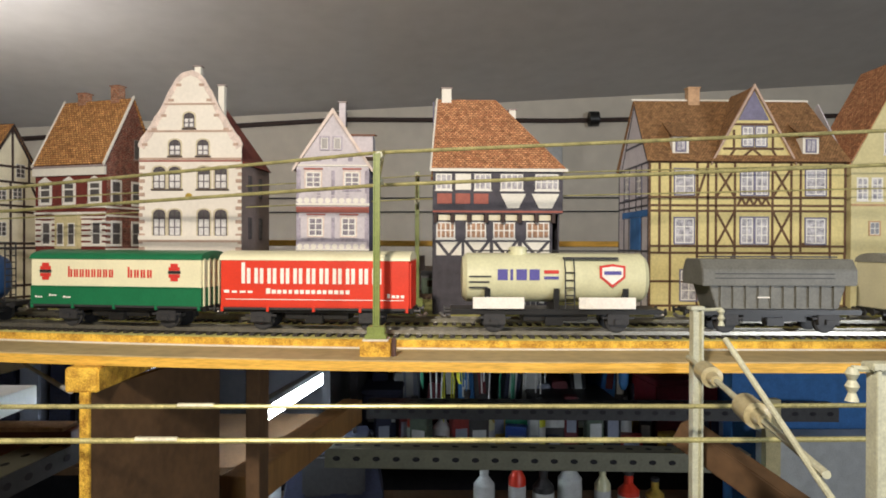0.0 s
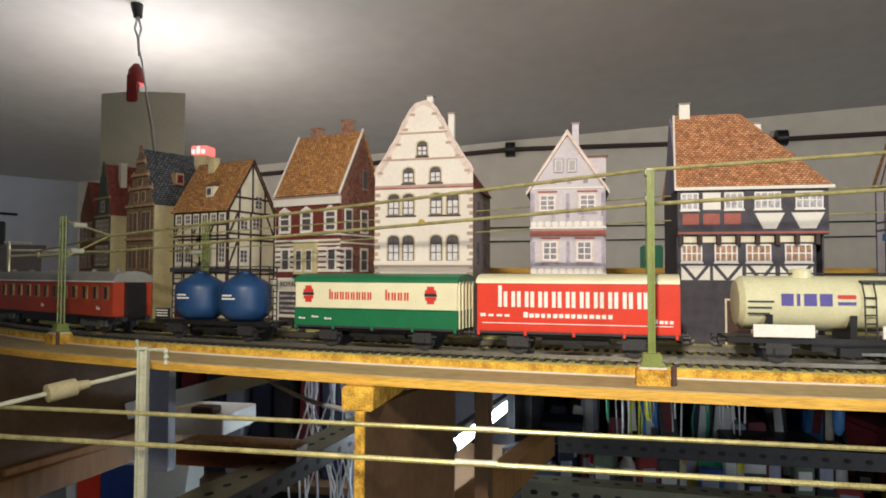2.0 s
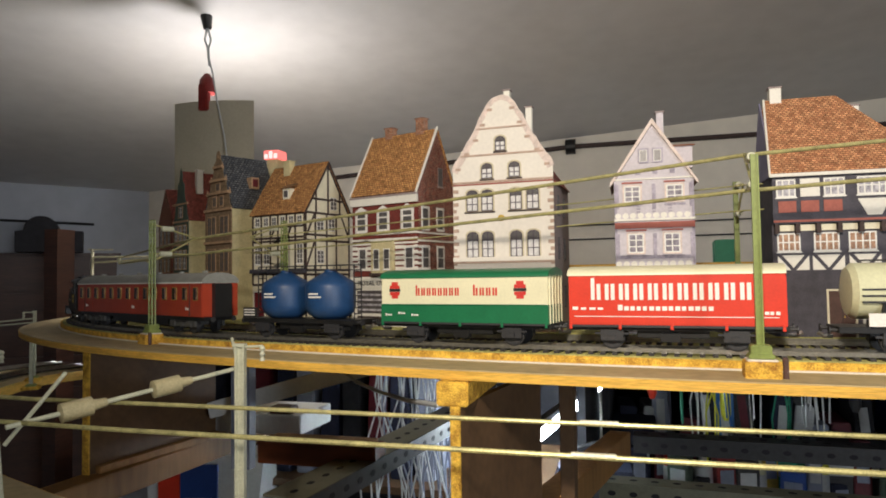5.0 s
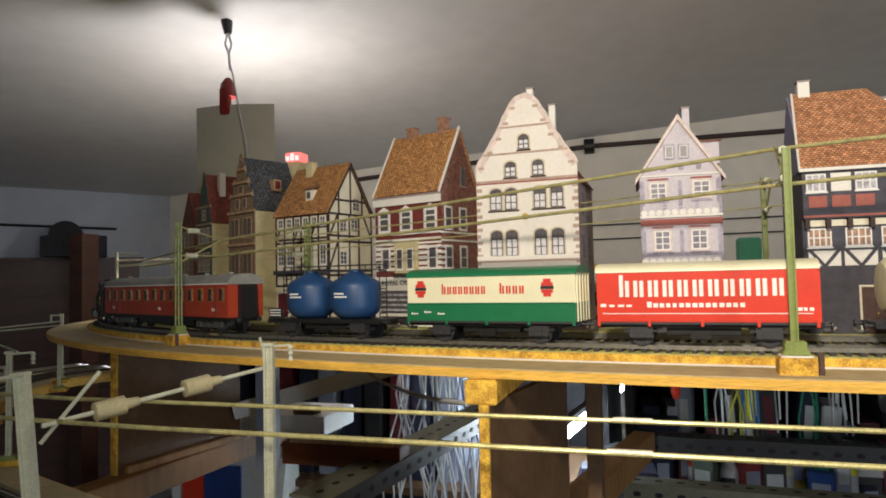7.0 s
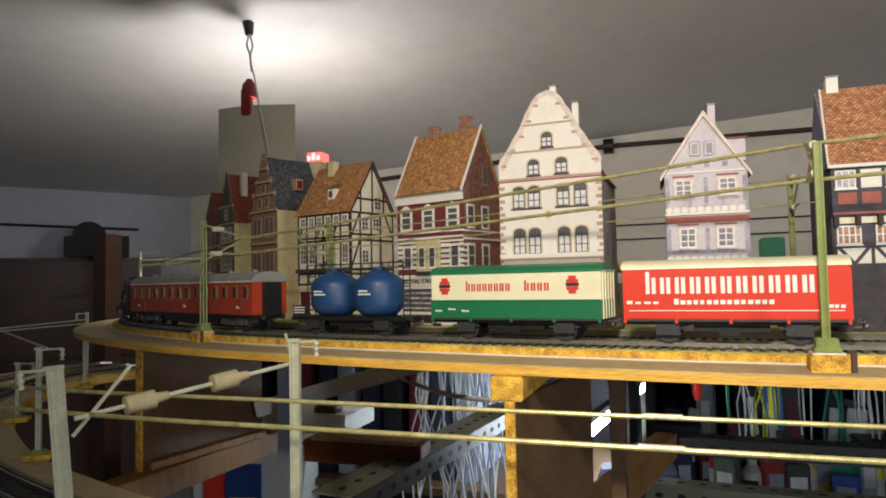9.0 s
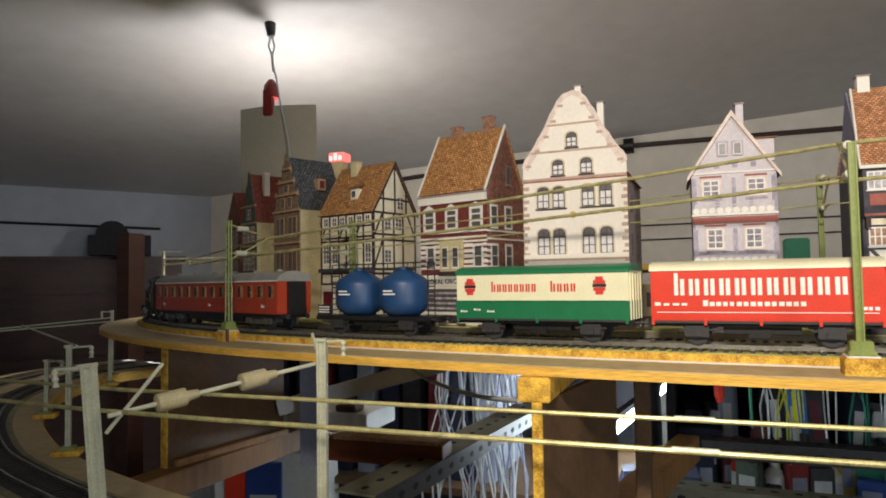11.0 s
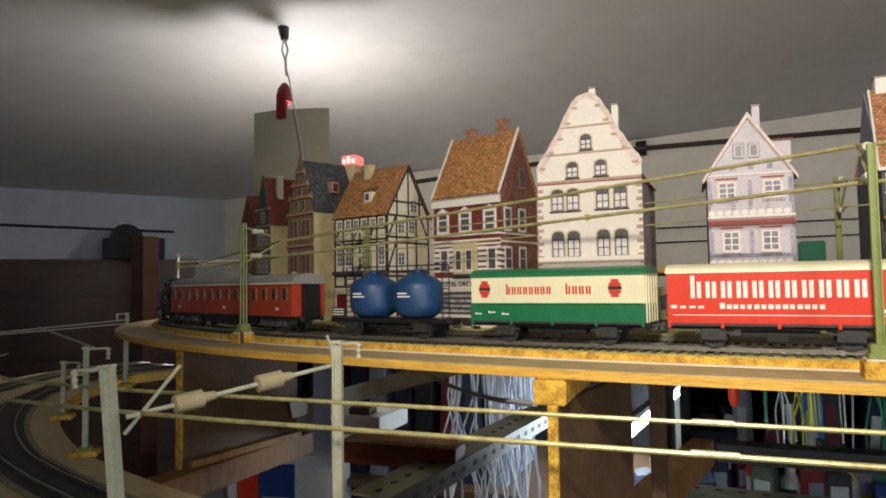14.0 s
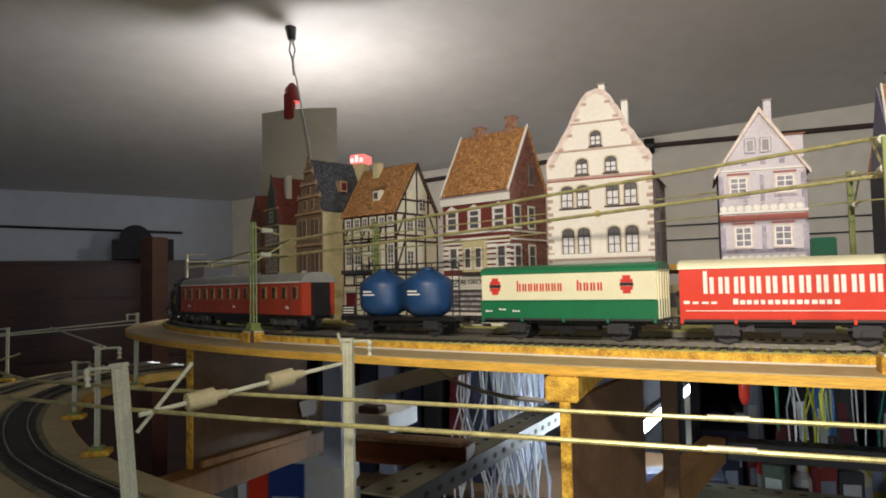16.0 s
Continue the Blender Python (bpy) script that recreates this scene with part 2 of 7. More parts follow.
def mesh_of(name, bm, mat, smooth=False, bevel=0.0):
    bmesh.ops.recalc_face_normals(bm, faces=bm.faces)
    if bevel:
        bmesh.ops.bevel(bm, geom=list(bm.edges), offset=bevel, segments=2, affect="EDGES", clamp_overlap=True)
    if smooth:
        for f in bm.faces:
            f.smooth = True
    me = bpy.data.meshes.new(name)
    bm.to_mesh(me)
    bm.free()
    for one in mat if isinstance(mat, (list, tuple)) else [mat]:
        me.materials.append(one)
    if smooth:
        me.set_sharp_from_angle(angle=radians(35))
    return me


def part(name, bm, mat, parent, label="", m=None, smooth=False, bevel=0.0):
    """One mesh object under a thing or under a part."""
    ob = new(name, mesh_of(name, bm, mat, smooth, bevel))
    ob.parent = parent
    if m is not None:
        ob.matrix_basis = m
    return tagged(ob, label)


def thing(name, label, category, m=None, group="", kind=""):
    ob = new(name)
    ob.empty_display_size = 0.01
    if m is not None:
        ob.matrix_basis = m
    return tagged(ob, label, category, group, kind)


def solid(name, bm, mat, label, category, m=None, group="", kind="", smooth=False, bevel=0.0):
    """A top-level thing that is one mesh."""
    ob = new(name, mesh_of(name, bm, mat, smooth, bevel))
    if m is not None:
        ob.matrix_basis = m
    return tagged(ob, label, category, group, kind)


# ---- the line of the railway ----
LINE = [(1.3, 0.468), (0.9, 0.468), (0.5, 0.468), (0.3, 0.468), (0.15, 0.470), (0.0, 0.484), (-0.15, 0.512), (-0.28, 0.548), (-0.40, 0.603),
        (-0.51, 0.68), (-0.60, 0.78), (-0.66, 0.90), (-0.68, 1.03), (-0.65, 1.16), (-0.57, 1.27), (-0.46, 1.35), (-0.33, 1.39)]


def spline(points, step=0.005):
    pts = [Vector((*p, 0)) for p in points]
    pts = [2 * pts[0] - pts[1]] + pts + [2 * pts[-1] - pts[-2]]
    out = []
    for a, b, c, d in zip(pts, pts[1:], pts[2:], pts[3:]):
        n = max(2, int((c - b).length / step))
        for i in range(n):
            t = i / n
            out.append(0.5 * ((2 * b) + (c - a) * t + (2 * a - 5 * b + 4 * c - d) * t * t + (3 * b - a - 3 * c + d) * t ** 3))
    return out + [pts[-2]]


AXIS = spline(LINE)
RUN = [0.0]
for p, q in zip(AXIS, AXIS[1:]):
    RUN.append(RUN[-1] + (q - p).length)


def along(s, side=0.0):
    """Point and heading of the main line at the run s from its right end; side: metres towards the town."""
    s = min(max(s, 0.0), RUN[-1] - 1e-6)
    i = next(k for k in range(len(RUN)) if RUN[k + 1] > s)
    d = (AXIS[i + 1] - AXIS[i]).normalized()
    p = AXIS[i].lerp(AXIS[i + 1], (s - RUN[i]) / (RUN[i + 1] - RUN[i]))
    return p + Vector((d.y, -d.x, 0)) * side, d


def run_at(x):
    """The run at which the line passes this x, on its way to the left."""
    return next(RUN[i] for i, p in enumerate(AXIS) if p.x <= x)


def ribbon(s0, s1, a, b, z0, z1, step=0.008):
    """A slab that follows the line between two sideways offsets."""
    bm = bmesh.new()
    n = max(2, int((s1 - s0) / step))
    rows = []
    for i in range(n + 1):
        s = s0 + (s1 - s0) * i / n
        p, q = along(s, a)[0], along(s, b)[0]
        rows.append([bm.verts.new((v.x, v.y, z)) for v, z in ((p, z0), (q, z0), (q, z1), (p, z1))])
    for r, t in zip(rows, rows[1:]):
        for k in range(4):
            bm.faces.new((r[k], r[(k + 1) % 4], t[(k + 1) % 4], t[k]))
    bm.faces.new(rows[0])
    bm.faces.new(rows[-1][::-1])
    return bm


END = RUN[-1] - 0.01

# ---- room ----
def above(x, y):
    """Height of the sloping ceiling."""
    return 0.566 + 0.066 * x - 0.0969 * y


def slab(bm, plan, low, high):
    """A solid over a plan; low and high give heights at x, y."""
    a = [bm.verts.new((x, y, low(x, y))) for x, y in plan]
    b = [bm.verts.new((x, y, high(x, y))) for x, y in plan]
    bm.faces.new(a[::-1])
    bm.faces.new(b)
    for i in range(len(plan)):
        j = (i + 1) % len(plan)
        bm.faces.new((a[i], a[j], b[j], b[i]))
    return bm


CORNER, WEST, EAST, SOUTH, FLOOR = (-1.325, 1.77), (-2.05, 1.05), (1.7, 1.83), -1.4, -1.25


def room():
    s = "structure"
    plan = [(-2.2, SOUTH), (1.75, SOUTH), (1.75, 1.9), (-2.2, 1.9)]
    solid("floor", slab(bmesh.new(), plan, lambda x, y: FLOOR - 0.05, lambda x, y: FLOOR), M["brown_panel"], "dark floor of the hobby room", "floor", kind=s)
    solid("ceiling", slab(bmesh.new(), plan, above, lambda x, y: above(x, y) + 0.05), M["ceiling"], "sloping white painted ceiling", "ceiling", kind=s)
    walls = (("wall_north", CORNER, EAST, (EAST[0], 1.89), (CORNER[0] - 0.02, 1.89), "wall", "plain grey painted wall"),
             ("wall_west", WEST, CORNER, (CORNER[0] - 0.05, 1.85), (WEST[0] - 0.05, 1.1), "wall_blue", "pale bluish painted wall"),
             ("wall_southwest", (-2.05, SOUTH), WEST, (-2.15, 1.05), (-2.15, SOUTH), "wall_blue", "pale bluish painted wall"),
             ("wall_east", EAST, (1.7, SOUTH), (1.75, SOUTH), (1.75, 1.83), "wall", "plain grey painted wall"),
             ("wall_south", (1.7, SOUTH), (-2.05, SOUTH), (-2.05, SOUTH - 0.05), (1.7, SOUTH - 0.05), "wall", "plain grey painted wall"))
    for name, a, b, c, d, mat, label in walls:
        solid(name, slab(bmesh.new(), [a, b, c, d], lambda x, y: FLOOR, lambda x, y: above(x, y) + 0.002), M[mat], label, "wall", kind=s)


room()


# ---- the railway's boards ----
def railway_boards():
    deck = thing("train_layout_board", "chipboard and plywood railway board with curved edge", "railway board")
    part("plywood", ribbon(0, END, -0.058, 0.20, -0.0138, -0.0092), M["ply_edge"], deck, "plywood sheet with glued layers")
    part("lower_board", ribbon(0, END, -0.0572, 0.20, -0.0092, -0.0086), M["ply_face"], deck)
    part("roadbed", ribbon(0, END, -0.020, 0.20, -0.0086, -0.004), M["osb"], deck, "rough chipboard edge")
    part("scenic_surface", ribbon(0, END, -0.018, 0.20, -0.004, -0.0035), M["ground"], deck, "olive scatter-covered ground")
    part("glue_seam", ribbon(0, END, -0.0216, -0.0199, -0.0087, -0.0078), M["glue"], deck)
    part("town_base", ribbon(0, END, 0.079, 0.21, -0.0036, -0.0005), M["ground"], deck)


railway_boards()

# ---- town houses: local x along the front, y into the house, z up; millimetres in, metres out ----
MM = 0.001


class House:
    def __init__(self, label, x, y, yaw, w, d, e, z=0.0):
        self.ob = thing("town_house", label, "model house", pose(x, y, z - 0.0005, 0, 0, yaw), "row of card model houses")
        self.w, self.d, self.e = w, d, e

    def walls(self, outline_front, mat, mat_side=None, back=True):
        """Front panel of the given outline, two end walls and a back wall of card 1 mm thick."""
        w, d, e = self.w, self.d, self.e
        bm = bmesh.new()
        prism(bm, [(u * MM, v * MM) for u, v in outline_front], 0, MM, "y")
        part("front_wall", bm, mat, self.ob)
        for name, u in (("end_wall", 0), ("end_wall", w - 1)):
            part(name, boxes((u * MM, (u + 1) * MM, MM, (d - 1) * MM, 0, e * MM)), mat_side or mat, self.ob)
        part("back_wall", boxes((0, w * MM, (d - 1) * MM, d * MM, 0, e * MM)), mat_side or mat, self.ob)

    def end_gable(self, u, ridge_y, ridge_z, mat):
        bm = bmesh.new()
        prism(bm, [(0, self.e * MM), (self.d * MM, self.e * MM), (ridge_y * MM, ridge_z * MM)], u * MM, (u + 1) * MM, "x")
        part("gable", bm, mat, self.ob)

    def roof_plane(self, a, b, c, d, mat, t=0.8, label=""):
        """A tiled roof slab through four corners given in mm; a-b is the eave."""
        a, b, c, d = (Vector(p) * MM for p in (a, b, c, d))
        xa = (b - a).normalized()
        n = xa.cross(d - a).normalized()
        ya = n.cross(xa)
        m = Matrix((xa, ya, n)).transposed().to_4x4()
        m.translation = a
        inv = m.inverted()
        bm = bmesh.new()
        prism(bm, [tuple((inv @ p).xy) for p in (a, b, c, d)], 0, t * MM, "z")
        return part("roof", bm, mat, self.ob, label, m)

    def bar(self, name, u0, u1, v0, v1, mat, out=0.6, label="", y=0.0, parent=None):
        return part(name, boxes((u0 * MM, u1 * MM, (y - out) * MM, y * MM + 0.0002, v0 * MM, v1 * MM)), mat, parent or self.ob, label)

    def chimney(self, u, y, z0, z1, mat, w=5, d=5, cap=None):
        ch = part("chimney", boxes(((u - w / 2) * MM, (u + w / 2) * MM, (y - d / 2) * MM, (y + d / 2) * MM, z0 * MM, z1 * MM)), mat, self.ob)
        k = w / 2 + 0.8
        part("chimney_cap", boxes(((u - k) * MM, (u + k) * MM, (y - d / 2 - 0.8) * MM, (y + d / 2 + 0.8) * MM, z1 * MM, (z1 + 0.9) * MM)), cap or mat, ch)

    def timbers(self, beams, mat, m=None, t=1.1, out=0.35):
        """Framing: beams as (u0, v0, u1, v1) centre lines on the front, or on a wall placed by m."""
        for i, (u0, v0, u1, v1) in enumerate(beams):
            a, b = Vector((u0, 0, v0)) * MM, Vector((u1, 0, v1)) * MM
            k = (b - a).normalized().cross(Vector((0, 1, 0))) * t * MM / 2
            o = Vector((0, -(out + 0.004 * (i % 9)) * MM, 0))
            bm = bmesh.new()
            lo = [bm.verts.new(p) for p in (a - k, b - k, b + k, a + k)]
            hi = [bm.verts.new(p.co + o) for p in lo]
            bm.faces.new(hi)
            for j in range(4):
                bm.faces.new((lo[j], lo[(j + 1) % 4], hi[(j + 1) % 4], hi[j]))
            part("timber", bm, mat, self.ob, "", m)

    def window(self, u0, u1, v0, v1, cols=2, rows=3, arch=0.0, frame="frame_white", pane="pane", trim=None, m=None, bar=0.5, sill=True, dark_head=0.0):
        """Frame, pane and glazing bars, with an optional stone surround; arch: rise of a round head."""
        def head(a, b, base, top, n=8):
            pts = [(a, base), (b, base)]
            if arch:
                c, r = (a + b) / 2, (b - a) / 2
                pts += [(c + r * math.cos(math.pi * i / n), top - arch + arch * math.sin(math.pi * i / n)) for i in range(n + 1)]
            else:
                pts += [(b, top), (a, top)]
            return [(p * MM, q * MM) for p, q in pts]
        bm = bmesh.new()
        prism(bm, head(u0, u1, v0, v1), -0.25 * MM, 0.1 * MM, "y")
        win = part("window", bm, M[frame], self.ob, "", m)
        bm = bmesh.new()
        prism(bm, head(u0 + bar, u1 - bar, v0 + bar, v1 - bar), -0.32 * MM, -0.2 * MM, "y")
        part("pane", bm, M[pane], win)
        bm = bmesh.new()
        for i in range(1, cols):
            u = u0 + (u1 - u0) * i / cols
            box(bm, (u - bar * 0.45) * MM, (u + bar * 0.45) * MM, -0.5 * MM, -0.3 * MM, v0 * MM, (v1 - arch * 0.2) * MM)
        for i in range(1, rows):
            v = v0 + (v1 - v0) * i / rows
            box(bm, u0 * MM, u1 * MM, -0.48 * MM, -0.3 * MM, (v - bar * 0.4) * MM, (v + bar * 0.4) * MM)
        if len(bm.verts):
            part("muntin", bm, M[frame], win)
        if dark_head:
            bm = bmesh.new()
            prism(bm, head(u0 + bar, u1 - bar, v1 - (v1 - v0) * dark_head, v1 - bar), -0.36 * MM, -0.3 * MM, "y")
            part("dark_head", bm, M["pane"], win)
        if trim:
            bm = bmesh.new()
            o, i = head(u0 - 1, u1 + 1, v0 - 0.3, v1 + 1), head(u0, u1, v0, v1)
            k = len(o)
            ov = [bm.verts.new((p, -0.45 * MM, q)) for p, q in o]
            iv = [bm.verts.new((p, -0.45 * MM, q)) for p, q in i]
            ob2 = [bm.verts.new((p, 0.1 * MM, q)) for p, q in o]
            for j in range(k):
                bm.faces.new((ov[j], ov[(j + 1) % k], iv[(j + 1) % k], iv[j]))
                bm.faces.new((ov[j], ob2[j], ob2[(j + 1) % k], ov[(j + 1) % k]))
            part("surround", bm, M[trim], win)
        if sill:
            part("sill", boxes(((u0 - 0.6) * MM, (u1 + 0.6) * MM, -0.9 * MM, 0, (v0 - 0.9) * MM, v0 * MM)), M[trim or frame], win)
        return win

    def door(self, u0, u1, v1, mat, arch=0.0, trim=None, trim_w=2.0):
        n = 10

        def head(a, b, top, base=0.0, rise=arch):
            c, r = (a + b) / 2, (b - a) / 2
            tail = [(c + r * math.cos(math.pi * i / n), top - rise + rise * math.sin(math.pi * i / n)) for i in range(n + 1)] if rise else [(b, top), (a, top)]
            return [(p * MM, q * MM) for p, q in [(a, base), (b, base)] + tail]
        if trim:
            bm = bmesh.new()
            prism(bm, head(u0 - trim_w, u1 + trim_w, v1 + trim_w, 0.0, arch + trim_w if arch else 0.0), -0.4 * MM, 0.1 * MM, "y")
            part("door_surround", bm, trim, self.ob)
        bm = bmesh.new()
        prism(bm, head(u0, u1, v1), -0.6 * MM, -0.3 * MM, "y")
        dr = part("door", bm, mat, self.ob)
        c = (u0 + u1) / 2
        part("door_seam", boxes(((c - 0.15) * MM, (c + 0.15) * MM, -0.75 * MM, -0.5 * MM, 0, (v1 - arch) * MM)), M["ink"], dr)
        part("handle", boxes(((c + 0.8) * MM, (c + 1.4) * MM, -1.1 * MM, -0.6 * MM, v1 * 0.42 * MM, v1 * 0.46 * MM)), M["gold"], dr)
        return dr

    def end_frame(self, u):
        """Pose of the right end wall, so that fronts drawn with it lie on that wall; its u runs into the house."""
        return Matrix.Translation((u * MM, 0, 0)) @ pose(0, 0, 0, 0, 0, 90)


def lettering(parent, text, size, mat, m, name="lettering", depth=0.0002):
    cu = bpy.data.curves.new(name, "FONT")
    cu.body, cu.size, cu.extrude, cu.resolution_u = text, size, depth, 2
    tmp = bpy.data.objects.new(name, cu)
    scene.collection.objects.link(tmp)
    me = bpy.data.meshes.new_from_object(tmp)
    bpy.data.objects.remove(tmp)
    me.materials.clear()
    me.materials.append(mat)
    ob = new(name, me)
    ob.parent = parent
    ob.matrix_basis = m
    return ob


def gable_house_white():
    h = House("cream gabled card house with rounded gable and stone quoins", -0.0735, 0.5795, -4, 75.5, 64, 107)
    left = [(37.7, 172.6), (32, 170.5), (28, 166.5), (24.5, 160), (22.5, 157.5), (21, 154), (18, 147.5), (14.5, 141.5), (12.5, 139.5), (10, 134.5), (5, 127), (2.5, 124.5), (0, 119)]
    gable = [(0, 0), (75.5, 0)] + [(75.5 - u, v) for u, v in left[::-1]] + left[1:]
    # end and back walls darker than the front: their shade is in the colour
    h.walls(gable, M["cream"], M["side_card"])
    bm = bmesh.new()
    prism(bm, [((u - 0.9 if u < 37 else u + 0.9) * MM, (v + 1.0) * MM) for u, v in gable[2:]] + [(u * MM, (v - 1.4) * MM) for u, v in gable[:1:-1]], -0.5 * MM, 1.4 * MM, "y")
    part("gable_coping", bm, M["pale_trim"], h.ob, "pale pinkish stone edging of the gable")
    h.roof_plane((76.5, 1.5, 106), (76.5, 64, 106), (38, 64, 160), (38, 1.5, 160), M["tile_plum"])
    h.roof_plane((-1, 64, 106), (-1, 1.5, 106), (38, 1.5, 160), (38, 64, 160), M["tile_plum"])
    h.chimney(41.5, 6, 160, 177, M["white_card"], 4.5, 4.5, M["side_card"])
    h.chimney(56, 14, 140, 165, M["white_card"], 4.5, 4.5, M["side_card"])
    for v, t, mt, o in ((51, 3.2, "cream", 1.6), (49.6, 1.4, "stone_trim", 1.0), (109, 1.4, "stone_trim", 0.8), (107.6, 1.0, "red_band", 0.5), (129, 1.3, "stone_trim", 0.7), (148.6, 1.2, "stone_trim", 0.7)):
        k = max(0, (v - 119) * 0.64) if v > 119 else 0
        h.bar("string_course", k, 75.5 - k, v, v + t, M[mt], o)
    h.bar("plinth", -0.2, 75.7, 0, 7, M["stone_trim"], 0.5)
    for i in range(21):
        if 9 + i * 4.9 < 106:
            k = 4.2 if i % 2 else 2.6
            h.bar("quoin", -0.15, k, 9 + i * 4.9, 11.6 + i * 4.9, M["stone_trim"], 0.35)
            h.bar("quoin", 75.5 - k, 75.65, 9 + i * 4.9, 11.6 + i * 4.9, M["stone_trim"], 0.35)
    for i, (u, v) in enumerate(((1, 119), (8, 130), (15, 140), (20.5, 151), (26, 162))):
        h.bar("gable_block", u + 1.2, u + 5.2, v, v + 2, M["stone_trim"], 0.4)
        h.bar("gable_block", 75.5 - u - 5.2, 75.5 - u - 1.2, v, v + 2, M["stone_trim"], 0.4)
    kw = dict(frame="frame_dark", pane="net_curtain", trim="pale_olive", bar=0.8, rows=3, dark_head=0.36, sill=False)
    for v0, v1, a in ((53.8, 73, 3.2), (88, 104, 3.0)):
        for u in (10.5, 22, 43.5, 56):
            h.window(u, u + 9, v0, v1, arch=a, **kw)
    for u in (46, 58):
        h.window(u, u + 9.5, 16, 36, arch=3.2, **kw)
    for u0, u1, v in ((9, 32.5, 53.8), (42, 66.5, 53.8), (9, 32.5, 88), (42, 66.5, 88), (44.5, 69, 16), (21, 32, 112), (41.5, 53, 112), (31.8, 42.2, 132)):
        h.bar("dark_sill", u0, u1, v - 1.3, v - 0.2, M["timber"], 0.9)
    bm = bmesh.new()
    rim = [(u, v) for u, v in gable[2:]]
    prism(bm, [(u * MM, v * MM) for u, v in rim] + [((37.75 + (u - 37.75) * 0.90) * MM, (v - 2.6) * MM) for u, v in rim[::-1]], -0.25 * MM, 0.05 * MM, "y")
    part("gable_border", bm, M["pale_trim"], h.ob, "pale stone border along the gable")
    for u in (22.3, 43):
        h.window(u, u + 8.5, 112, 123.5, arch=3.5, **kw)
    h.window(33, 41, 132, 143, arch=3.5, **kw)
    h.door(8, 34, 37.5, M["door_brown"], 12, M["sand"], 2)
    bm = bmesh.new()
    prism(bm, [((21 + 5.5 * math.cos(a)) * MM, (33 + 2.6 * math.sin(a)) * MM) for a in [i * math.pi / 8 for i in range(16)]], -1.0 * MM, -0.5 * MM, "y")
    part("oval_sign", bm, M["white_card"], h.ob, "white oval shop sign")
    bm = bmesh.new()
    prism(bm, [((37 + 2.6 * math.cos(a)) * MM, (82.5 + 2.4 * math.sin(a)) * MM) for a in [i * math.pi / 6 for i in range(12)]], -0.8 * MM, 0.05 * MM, "y")
    part("crest", bm, M["gold"], h.ob, "small gilt crest")
    m = h.end_frame(75.5)
    for u in (14, 38):
        for v0, v1 in ((16, 32), (52, 68), (84, 99)):
            h.window(u, u + 8, v0, v1, frame="frame_dark", pane="pane", m=m, sill=False)


